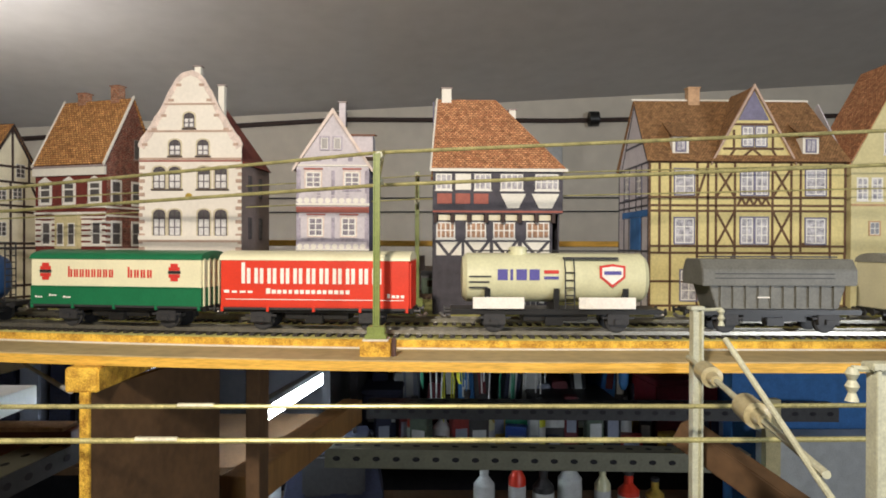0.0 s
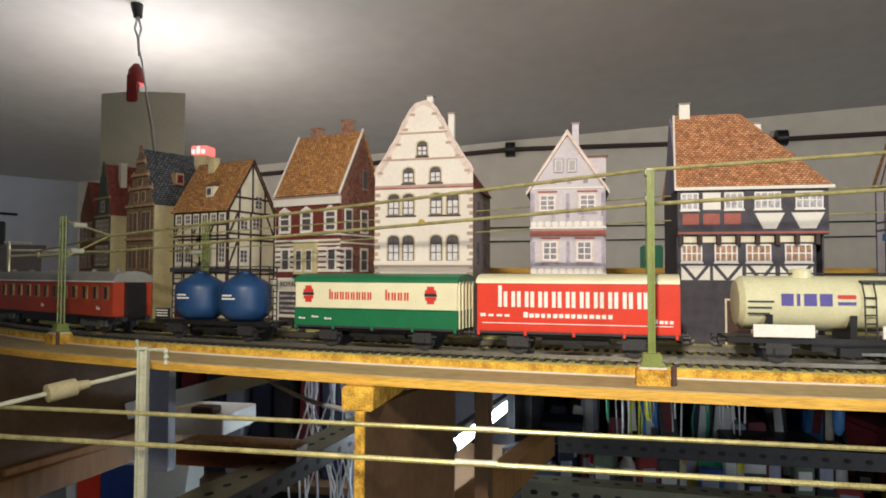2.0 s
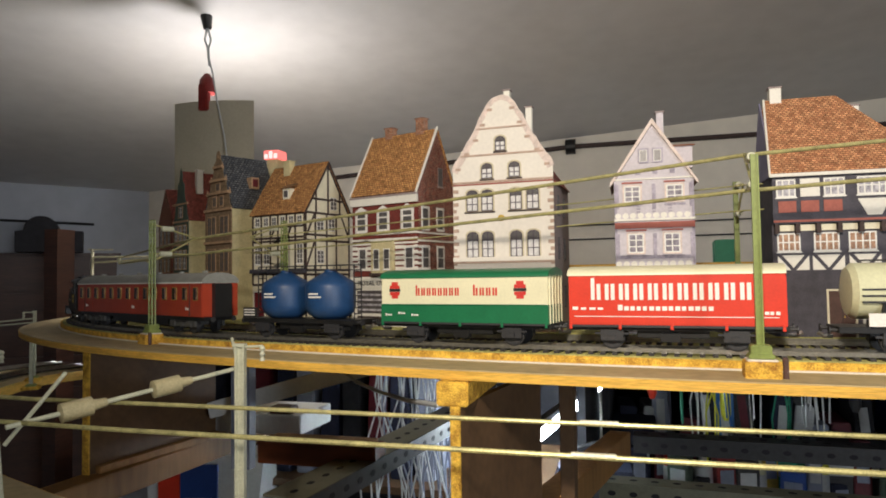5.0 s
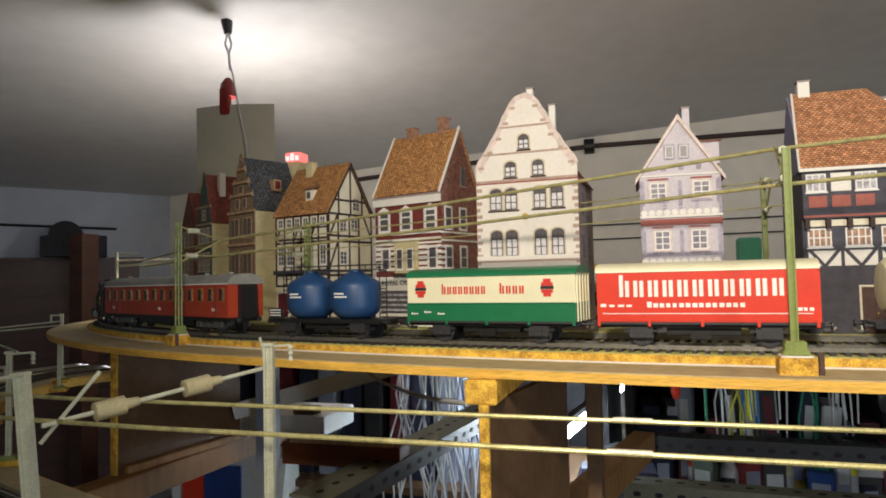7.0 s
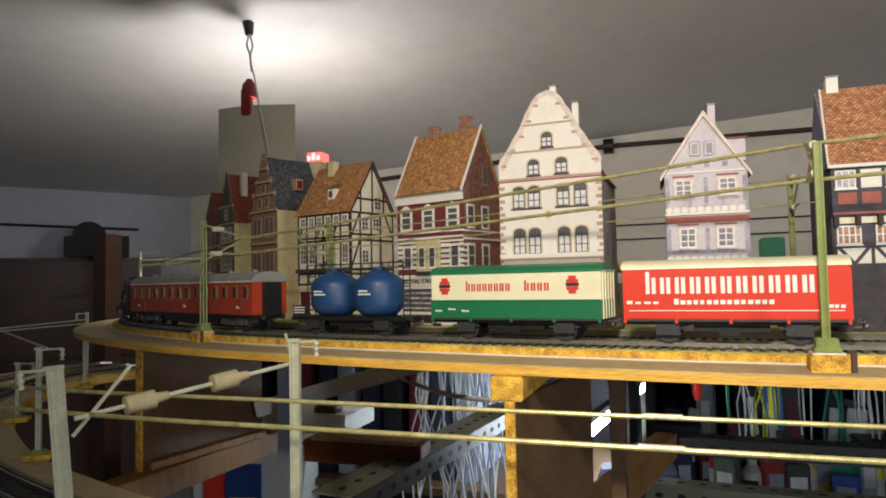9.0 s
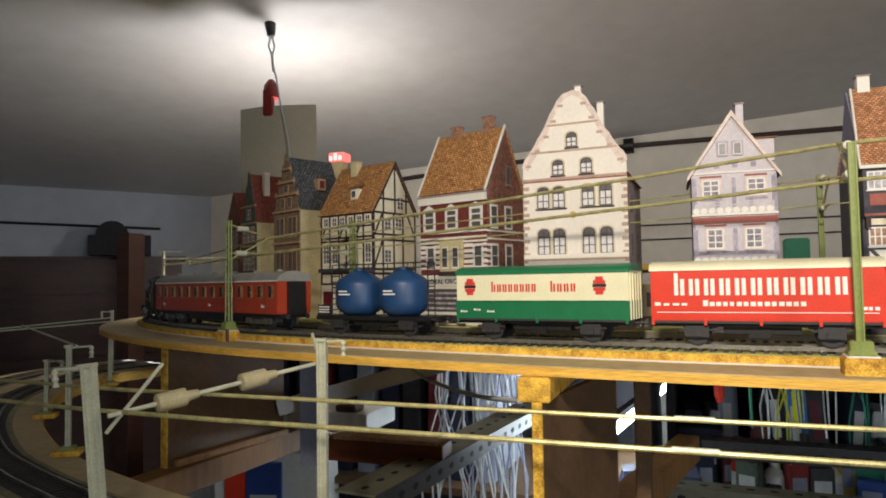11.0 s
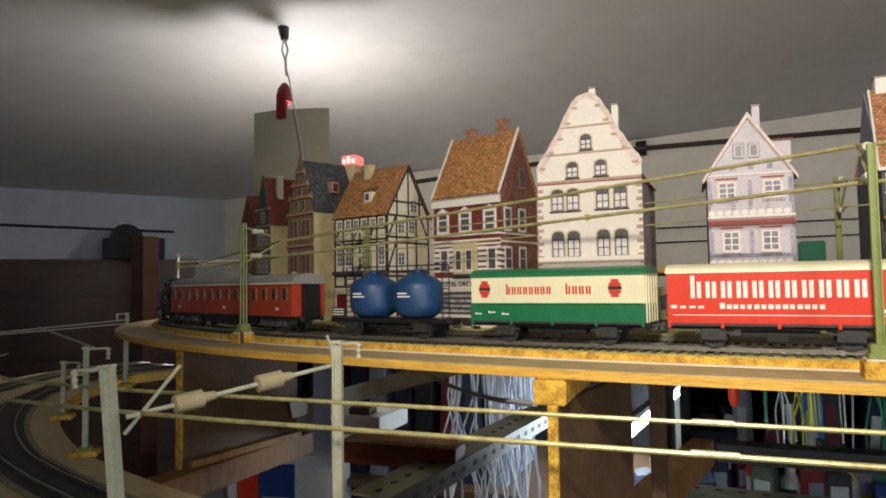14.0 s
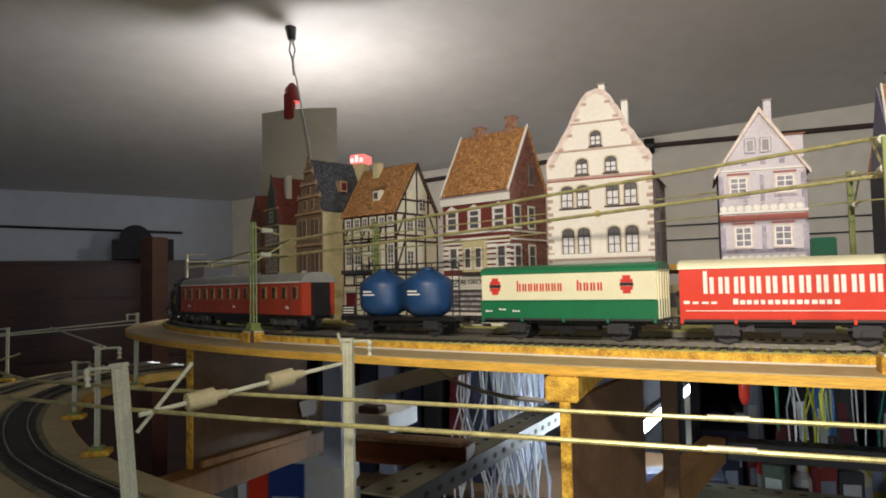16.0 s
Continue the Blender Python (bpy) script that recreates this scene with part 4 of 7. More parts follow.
def yellow_timber_house():
    h = House("large yellow half-timbered card house with cross gable", 0.2985, 0.580, 0, 147, 78, 112)
    w = 147
    h.walls([(0, 0), (w, 0), (w, 112), (107, 112), (77.5, 164), (49, 112), (0, 112)], M["yellow"], M["lilac"])
    h.end_gable(0, 36, 161, M["lilac"])
    h.end_gable(w - 1, 36, 161, M["lilac"])
    h.roof_plane((-2, -3, 110), (w + 2, -3, 110), (w - 10, 36, 162), (-1, 36, 162), M["tile_brown"])
    h.roof_plane((w + 2, 80, 110), (-2, 80, 110), (-1, 36, 162), (w - 10, 36, 162), M["tile_brown"])
    h.roof_plane((109, -1.5, 110), (92, 37, 140), (77.5, 37, 166), (77.5, -1.5, 166), M["tile_brown"])
    h.roof_plane((62, 37, 140), (46, -1.5, 110), (77.5, -1.5, 166), (77.5, 37, 166), M["tile_brown"])
    bm = bmesh.new()
    prism(bm, [(0.066, 0.141), (0.089, 0.141), (0.0775, 0.163)], -0.0006, 0.0002, "y")
    part("gable_cladding", bm, M["lilac_dark"], h.ob, "violet-grey gable cladding")
    for s in (1, -1):
        bm = bmesh.new()
        prism(bm, [((77.5 + s * 31.5) * MM, 0.108), ((77.5 + s * 31.5) * MM, 0.1108), (0.0775, 0.1678), (0.0775, 0.1645)], -0.0022, 0.0, "y")
        part("bargeboard", bm, M["stone_trim"], h.ob)
    h.chimney(46, 36, 155, 172, M["sand"], 9, 7)
    bm = bmesh.new()
    tube(bm, [(-0.002, 0.036, 0.1628), (w * MM - 0.009, 0.036, 0.1628)], 0.0011, 6)
    part("ridge", bm, M["white_card"], h.ob)
    be = [(0, v, w, v) for v in (110, 84, 78, 74, 48, 43)] + [(u, 43, u, 111) for u in (0.7, 8, 16, 36, 44, 50, 64, 92, 106, 113, 135, 146.3)]
    be += [(50, 84, 64, 106), (64, 84, 50, 106), (92, 84, 106, 106), (106, 84, 92, 106), (50, 48, 64, 74), (64, 48, 50, 74), (92, 48, 106, 74), (106, 48, 92, 74)]
    be += [(66 + i * 6, 78, 69 + i * 6, 84) for i in range(4)] + [(69 + i * 6, 84, 72 + i * 6, 78) for i in range(4)]
    be += [(50, 114, 105, 114), (55, 120, 100, 120), (60, 114, 64, 120), (91, 120, 95, 114), (70, 114, 77, 120), (77, 120, 84, 114), (63, 120, 63, 134), (92, 120, 92, 134), (62, 138, 93, 138)]
    be += [(36, 84, 44, 108), (135, 48, 113, 50)] + [(u, 0, u, 43) for u in (0.7, 16, 36, 50, 64, 92, 106, 135, 146)] + [(0, v, w, v) for v in (4, 22)] + [(50, 22, 64, 43), (92, 43, 106, 22)]
    h.timbers(be, M["timber_brown"], t=1.7)
    kw = dict(pane="curtain", cols=2, rows=3, bar=0.9, trim="lilac_dark")
    for v in (86, 50):
        h.window(19.5, 33.5, v, v + 18.5, **kw)
        h.window(117, 131.5, v, v + 18.5, **kw)
        for u in (68.5, 79.5):
            h.window(u, u + 9, v, v + 19, **kw)
    for u in (69.5, 79.5):
        h.window(u, u + 7.5, 122, 136, **kw)
    for u in (24, 70, 118):
        h.window(u, u + 12, 8, 30, **kw)
    for u in (18, 115):
        dm = part("dormer", boxes((u * MM, (u + 12) * MM, 0.001, 0.02, 0.116, 0.129)), M["white_card"], h.ob, "white roof dormer")
        part("dormer_window", boxes(((u + 2) * MM, (u + 10) * MM, 0.0004, 0.0012, 0.1175, 0.1275)), M["lilac_dark"], dm)
        part("dormer_pane", boxes(((u + 3.2) * MM, (u + 5.7) * MM, 0.0001, 0.0008, 0.1185, 0.1265), ((u + 6.3) * MM, (u + 8.8) * MM, 0.0001, 0.0008, 0.1185, 0.1265)), M["curtain"], dm)
        h.roof_plane((u - 1.5, -1, 128.5), (u + 13.5, -1, 128.5), (u + 13.5, 24, 144), (u - 1.5, 24, 144), M["tile_brown"])
    m = Matrix.Translation((0, 0.078, 0)) @ pose(0, 0, 0, 0, 0, -90)
    h.timbers([(0, v, 78, v) for v in (44, 78, 84, 110)] + [(u, 0, u, 110) for u in (1, 16, 30, 48, 62, 77)] + [(10, 112, 42, 158), (74, 112, 42, 158), (20, 126, 64, 126)], M["timber_blue"], m, t=1.6)
    part("blue_stain", boxes((0.012, 0.076, -0.0006, 0.0002, 0.070, 0.075), (0.034, 0.06, -0.0006, 0.0002, 0.045, 0.0698)), M["blue_print"], h.ob, "blue printed area", m)
    for u in (18, 50):
        h.window(u, u + 12, 86, 104, m=m, **kw)


def yellow_end_house():
    h = House("pale yellow gabled card house with white windows", 0.4475, 0.577, 0, 92, 60, 108)
    h.walls([(0, 0), (92, 0), (92, 108), (46, 192), (0, 108)], M["yellow_pale"], M["yellow_pale"])
    for a, b in (((93, 1, 107), (93, 60, 107)), ((-1, 60, 107), (-1, 1, 107))):
        h.roof_plane(a, b, (46, b[1], 190), (46, a[1], 190), M["tile_red"])
    h.bar("string_course", 0, 92, 78, 79.5, M["sand"], 0.8)
    for u in (4, 15, 30, 50, 72):
        h.window(u, u + 8.5, 82, 99, cols=2, rows=3, pane="curtain", bar=1.2)
    h.window(14, 21, 57, 66, cols=2, rows=2, trim="sand")
    h.window(24, 33, 116, 132, cols=2, rows=3, pane="curtain", bar=1.0)
    h.chimney(40, 10, 170, 196, M["chimney_brick"], 7, 7)


gable_house_white()
gable_house_lilac()
shop_house()
timber_corner_house()
slate_house()
small_left_houses()
jetty_house()
yellow_timber_house()
yellow_end_house()

# ---- track ----
def track(side, s0, s1, label, single):
    tr = thing("railway_track", label, "railway track", group="railway tracks")
    for o in (-0.0083, 0.0083):
        part("rail", ribbon(s0, s1, side + o - 0.0005, side + o + 0.0005, -0.0022, 0.0), M["rail"], tr)
    part("stud_strip", ribbon(s0, s1, side - 0.0004, side + 0.0004, -0.0024, -0.0016), M["dark"], tr)
    me = mesh_of("sleeper", boxes((-0.0013, 0.0013, -0.0145, 0.0145, -0.0036, -0.0021)), M["sleeper"])
    rest = bmesh.new()
    n = int((s1 - s0) / 0.0062)
    for i in range(n):
        p, d = along(s0 + i * 0.0062, side)
        m = Matrix.Translation((p.x, p.y, 0)) @ Matrix.Rotation(math.atan2(d.y, d.x), 4, "Z")
        if single and i < 290:
            ob = new("sleeper", me)
            ob.parent, ob.matrix_basis = tr, m
        else:
            box(rest, -0.0013, 0.0013, -0.0145, 0.0145, -0.0036, -0.0021, m)
    tagged(part("sleeper_rest", rest, M["sleeper"], tr), kind="stuff")


S0 = run_at(1.2)
track(0.0, S0, END, "grey metal rails on dark sleepers along the board edge", True)
track(0.058, S0, END, "second pair of grey rails in front of the houses", False)

# ---- the train, standing on the front track ----
M.update({
    "coach_red": material("coach_red_paint", (0.40, 0.05, 0.02), 0.38, 0, 90, 0.12),
    "coach_roof": material("coach_roof_grey", (0.27, 0.27, 0.24), 0.5, 0, 90, 0.15),
    "silo_blue": material("silo_blue_paint", (0.014, 0.055, 0.15), 0.45, 0, 90, 0.15),
    "wagon_green": material("wagon_green_paint", (0.012, 0.15, 0.06), 0.4, 0, 90, 0.12),
    "wagon_cream": material("wagon_cream_paint", (0.78, 0.74, 0.5), 0.4, 0, 90, 0.06),
    "wagon_red": material("wagon_red_paint", (0.68, 0.045, 0.02), 0.38, 0, 90, 0.08),
    "tank_cream": material("tank_cream_paint", (0.66, 0.65, 0.42), 0.35, 0, 80, 0.08),
    "wagon_orange": material("orange_red_paint", (0.72, 0.085, 0.015), 0.38, 0, 90, 0.08),
    "teal": material("dark_teal_paint", (0.025, 0.12, 0.13), 0.45, 0, 90, 0.12),
    "print_red": plain("red_print", (0.6, 0.04, 0.03)),
    "print_white": plain("white_print", (0.85, 0.82, 0.75)),
    "print_blue": plain("violet_blue_print", (0.09, 0.08, 0.32)),
    "hopper_grey": material("hopper_grey_paint", (0.16, 0.16, 0.14), 0.5, 0, 90, 0.2),
    "void_black": material("coal_black", (0.01, 0.01, 0.01), 0.7, 0, 300, 0.5, 1.0, 500),
    "bogie_grey": material("bogie_grey_plastic", (0.085, 0.085, 0.08), 0.5, 0, 150, 0.25),
    "glass_dark": material("dark_coach_glass", (0.03, 0.022, 0.015), 0.15, 0, 150, 0.4),
    "brass": material("brass_frame", (0.55, 0.38, 0.1), 0.35, 0.7, 150, 0.2),
})


STAND = 0.0  # how far the whole train stands back along the line


def place(s, half):
    """Pose of a vehicle whose middle stands at the run s, its axles half apart on both sides."""
    s -= STAND
    a, b = along(s - half)[0], along(s + half)[0]
    mid = (a + b) / 2
    d = (a - b).normalized()
    return Matrix.Translation((mid.x, mid.y, 0)) @ Matrix.Rotation(math.atan2(d.y, d.x), 4, "Z")


def wheelset(parent, x, r=0.0055):
    for s in (-1, 1):
        bm = bmesh.new()
        tube(bm, [(x, s * 0.0068, r), (x, s * 0.0092, r), (x, s * 0.0093, r), (x, s * 0.0099, r)], [r + 0.0008, r + 0.0008, r, r], 20)
        part("wheel", bm, M["dark"], parent, "", None, True)
    bm = bmesh.new()
    tube(bm, [(x, -0.007, r), (x, 0.007, r)], 0.0011, 8)
    part("axle", bm, M["steel"], parent, "", None, True)


def running_gear(ob, length, base):
    part("underframe", boxes((-length / 2, length / 2, -0.0125, 0.0125, 0.0095, 0.0125)), M["black"], ob, "", None, False, 0.0003)
    for s in (-1, 1):
        wheelset(ob, s * base)
        for y in (-1, 1):
            bm = boxes((s * base - 0.006, s * base + 0.006, y * 0.0122 - 0.001, y * 0.0122 + 0.001, 0.004, 0.0098), (s * base - 0.009, s * base + 0.009, y * 0.0122 - 0.0006, y * 0.0122 + 0.0006, 0.0072, 0.0084),
                       (s * base - 0.0022, s * base + 0.0022, y * 0.0135 - 0.001, y * 0.0135 + 0.001, 0.0042, 0.0072))
            part("axle_guard", bm, M["dark"], ob, "", None, False, 0.0003)
        bm = bmesh.new()
        tube(bm, [(s * length / 2, 0, 0.0072), (s * (length / 2 + 0.004), 0, 0.0072), (s * (length / 2 + 0.0065), 0, 0.009)], 0.0012, 6)
        part("coupling", bm, M["steel"], ob)
        for y in (-0.0085, 0.0085):
            bm = bmesh.new()
            tube(bm, [(s * length / 2, y, 0.0108), (s * (length / 2 + 0.003), y, 0.0108), (s * (length / 2 + 0.0031), y, 0.0108), (s * (length / 2 + 0.0038), y, 0.0108)], [0.0009, 0.0009, 0.002, 0.002], 10)
            part("buffer", bm, M["dark"], ob, "", None, True)
    part("brake_gear", boxes((-0.018, 0.018, -0.009, 0.009, 0.0055, 0.0098), (-0.006, 0.004, -0.0118, -0.006, 0.0035, 0.008)), M["black"], ob, "", None, False, 0.0004)


def blocks(parent, x0, x1, z0, z1, y, mat, n, seed, name="print_block"):
    """A line of plain printed marks: one narrow or two paired bars for each, of uneven height."""
    rnd = random.Random(seed)
    step, hh = (x1 - x0) / n, z1 - z0
    for i in range(n):
        x, top = x0 + i * step, z1 if i == 0 else z1 - hh * 0.27
        if hh < 0.003:
            bm = boxes((x, x + step * rnd.uniform(0.6, 0.8), y - 0.0001, y + 0.0001, z0, top))
        else:
            k = step * 0.27
            bm = boxes((x, x + k, y - 0.0001, y + 0.0001, z0, top), (x + step * 0.42, x + step * 0.42 + k, y - 0.0001, y + 0.0001, z0, z1 - hh * 0.27))
        part(name, bm, mat, parent)


def fitted_gear(ob, length):
    """Two four-wheeled bogies and a deep grey frame with trussed sides."""
    part("underframe", boxes((-length / 2, length / 2, -0.0125, 0.0125, 0.0098, 0.0125)), M["bogie_grey"], ob, "", None, False, 0.0003)
    bm = bmesh.new()
    prism(bm, [(-length * 0.24, 0.0098), (-length * 0.19, 0.0055), (length * 0.19, 0.0055), (length * 0.24, 0.0098)], -0.0118, 0.0118, "y")
    part("truss_frame", bm, M["bogie_grey"], ob)
    for b in (-length * 0.36, length * 0.36):
        bog = part("bogie", boxes((b - 0.015, b + 0.015, -0.0125, -0.0105, 0.0045, 0.0092), (b - 0.015, b + 0.015, 0.0105, 0.0125, 0.0045, 0.0092), (b - 0.004, b + 0.004, -0.011, 0.011, 0.005, 0.0099)), M["bogie_grey"], ob, "", None, False, 0.0004)
        for a in (-0.010, 0.010):
            for q in (-1, 1):
                bm = bmesh.new()
                tube(bm, [(b + a, q * 0.0068, 0.0055), (b + a, q * 0.0099, 0.0055)], 0.0056, 18)
                part("wheel", bm, M["dark"], bog, "", None, True)
                part("axle_box", boxes((b + a - 0.0022, b + a + 0.0022, q * 0.0129 - 0.0004, q * 0.0129 + 0.0004, 0.0046, 0.0084)), M["bogie_grey"], bog)
    for q in (-1, 1):
        bm = bmesh.new()
        tube(bm, [(q * length / 2, 0, 0.0072), (q * (length / 2 + 0.0065), 0, 0.0085)], 0.0012, 6)
        part("coupling", bm, M["steel"], ob)


def roof_shell(length, half, z0, rise, over=0.0006, n=10):
    bm = bmesh.new()
    out = [(-half - over, z0 - 0.0008)] + [((half + over) * math.sin(a), z0 + rise * math.cos(a)) for a in [math.pi / 2 * (i / n * 2 - 1) for i in range(n + 1)]] + [(half + over, z0 - 0.0008)]
    prism(bm, out, -length / 2 - over, length / 2 + over, "x")
    return bm


def box_wagon(x, length, body, roof, label, lower=None, ribs=4):
    s = run_at(x)
    ob = thing("goods_wagon", label, "model wagon", place(s, length * 0.3), "wagons of the model train")
    running_gear(ob, length + 0.004, length * 0.29)
    hw, z0, z1 = 0.0148, 0.0125, 0.0395
    part("body", boxes((-length / 2, length / 2, -hw, hw, z0, z1)), body, ob, "", None, False, 0.0004)
    part("roof", roof_shell(length, hw, z1, 0.0045), roof, ob, "", None, True)
    if lower:
        part("lower_body", boxes((-length / 2 - 0.0002, length / 2 + 0.0002, -hw - 0.0002, hw + 0.0002, z0 - 0.0003, z0 + 0.0105)), lower, ob)
    for i in range(ribs + 1):
        u = -length / 2 + 0.001 + i * (length - 0.002) / ribs
        part("rib", boxes((u - 0.0007, u + 0.0007, -hw - 0.0009, -hw + 0.0002, z0 - 0.0022, z0 + (0.001 if lower is None else 0.0008))), lower or body, ob)
    for k in range(5):
        y = -hw + 0.003 + k * 0.0059
        part("end_rib", boxes((length / 2 - 0.0002, length / 2 + 0.0008, y - 0.0006, y + 0.0006, z0, z1)), body, ob)
    part("sill", boxes((-length / 2, length / 2, -hw - 0.0005, hw + 0.0005, z0 - 0.0012, z0)), M["dark"], ob)
    return ob, -hw - 0.0002


def beer_wagon_green():
    ob, y = box_wagon(-0.0403, 0.106, M["wagon_cream"], M["wagon_green"], "cream and green van with red printing", M["wagon_green"])
    blocks(ob, -0.029, 0.0005, 0.0283, 0.0345, y, M["print_red"], 8, 3)
    blocks(ob, 0.0085, 0.0245, 0.0283, 0.0345, y, M["print_red"], 4, 4)
    for x in (-0.0435, 0.037):
        for i, (dz, w) in enumerate(((0.0355, 0.0022), (0.0335, 0.0034), (0.0295, 0.0034), (0.0275, 0.0022))):
            part("round_label", boxes((x - w, x + w, y - 0.0001, y + 0.0001, dz - 0.001, dz + 0.001)), M["print_red"], ob)
        part("label_band", boxes((x - 0.0038, x + 0.0038, y - 0.0001, y + 0.0001, 0.0307, 0.0324)), M["ink"], ob)
    for i in range(3):
        blocks(ob, -0.05 + i * 0.009, -0.045 + i * 0.009, 0.0162 + (i % 2) * 0.001, 0.0174 + (i % 2) * 0.001, y - 0.0002, M["print_white"], 3, 9 + i, "data_line")
    part("door_rail", boxes((-0.052, 0.052, y - 0.0006, y, 0.0226, 0.0232)), M["wagon_green"], ob)


def beer_wagon_red():
    ob, y = box_wagon(0.0787, 0.106, M["wagon_red"], M["wagon_cream"], "bright red van with white printing and cream roof")
    blocks(ob, -0.041, 0.040, 0.0258, 0.0375, y, M["print_white"], 11, 5)
    blocks(ob, -0.027, 0.021, 0.0202, 0.0232, y, M["print_white"], 15, 6)
    blocks(ob, -0.051, -0.033, 0.0205, 0.0222, y, M["print_white"], 4, 7, "data_line")
    blocks(ob, 0.041, 0.051, 0.0183, 0.0205, y, M["print_white"], 4, 8, "data_line")
    part("stripe", boxes((-0.05, 0.05, y - 0.0001, y + 0.0001, 0.0168, 0.0172)), M["print_white"], ob)


def tank_wagon():
    s = run_at(0.2095)
    ob = thing("tank_wagon", "cream tank wagon with blue printing and white box", "model wagon", place(s, 0.035), "wagons of the model train")
    running_gear(ob, 0.116, 0.034)
    bm = bmesh.new()
    xs = [-0.052, -0.0515, -0.049, 0.049, 0.0515, 0.052]
    tube(bm, [(x, 0, 0.0295) for x in xs], [0.006, 0.0115, 0.0138, 0.0138, 0.0115, 0.006], 32)
    part("tank", bm, M["tank_cream"], ob, "", None, True)
    bm = bmesh.new()
    tube(bm, [(-0.02, 0, 0.041), (-0.02, 0, 0.0455), (-0.02, 0, 0.0468), (-0.02, 0, 0.0471)], [0.0055, 0.0055, 0.0045, 0.001], 20)
    part("dome", bm, M["tank_cream"], ob, "", None, True)
    for x in (-0.038, 0.0, 0.038):
        bm = bmesh.new()
        prism(bm, [(-0.0125, 0.0125), (0.0125, 0.0125), (0.0135, 0.024), (-0.0135, 0.024)], x - 0.0015, x + 0.0015, "x")
        part("saddle", bm, M["black"], ob)
    for a, b in ((-0.046, -0.018), (0.012, 0.043)):
        part("side_board", boxes((a, b, -0.0152, -0.0142, 0.0130, 0.0192)), M["print_white"], ob, "white information board")
    part("flag_bar", boxes((-0.007, 0.001, -0.01415, -0.0136, 0.0322, 0.0340)), M["print_red"], ob)
    part("flag_bar", boxes((-0.007, 0.001, -0.01415, -0.0136, 0.0290, 0.0306)), M["print_blue"], ob)
    part("top_walk", boxes((0.004, 0.034, -0.0125, -0.0085, 0.0400, 0.0412)), M["dark"], ob)
    bm = rods([(0.0045, -0.0150, 0.013), (0.0045, -0.0146, 0.033), (0.0045, -0.011, 0.041)], [(0.0095, -0.0150, 0.013), (0.0095, -0.0146, 0.033), (0.0095, -0.011, 0.041)],
              *[[(0.0045, -0.0149, 0.016 + i * 0.0042), (0.0095, -0.0149, 0.016 + i * 0.0042)] for i in range(5)], r=0.0004, sides=5)
    part("ladder", bm, M["dark"], ob)
    for i, (a, b) in enumerate(((-0.0325, -0.0270), (-0.0255, -0.0240), (-0.0222, -0.0165), (-0.0150, -0.0095))):
        part("print_block", boxes((a, b, -0.01405, -0.0136, 0.0285, 0.0345)), M["print_blue"], ob)
    bm = bmesh.new()
    prism(bm, [(0.0235, 0.0365), (0.0305, 0.0375), (0.0375, 0.0365), (0.0375, 0.0300), (0.0305, 0.0245), (0.0235, 0.0300)], -0.0141, -0.0130, "y")
    part("shield_label", bm, M["print_red"], ob, "red and white shield label")
    bm = bmesh.new()
    prism(bm, [(0.0248, 0.0354), (0.0305, 0.0362), (0.0362, 0.0354), (0.0362, 0.0306), (0.0305, 0.0262), (0.0248, 0.0306)], -0.0144, -0.0132, "y")
    part("shield_field", bm, M["print_white"], ob)
    part("shield_bar", boxes((0.0258, 0.0352, -0.0146, -0.0140, 0.0316, 0.0336)), M["print_blue"], ob)
    for i in range(3):
        part("data_line", boxes((-0.048, -0.038 + i * 0.001, -0.0142, -0.0128, 0.024 + i * 0.003, 0.0249 + i * 0.003)), M["dark"], ob)
    bm = rods([(-0.045, -0.003, 0.0445), (0.045, -0.003, 0.0445)], [(-0.045, 0.003, 0.0445), (0.045, 0.003, 0.0445)], r=0.0004, sides=5)
    part("walkway_rail", bm, M["dark"], ob)


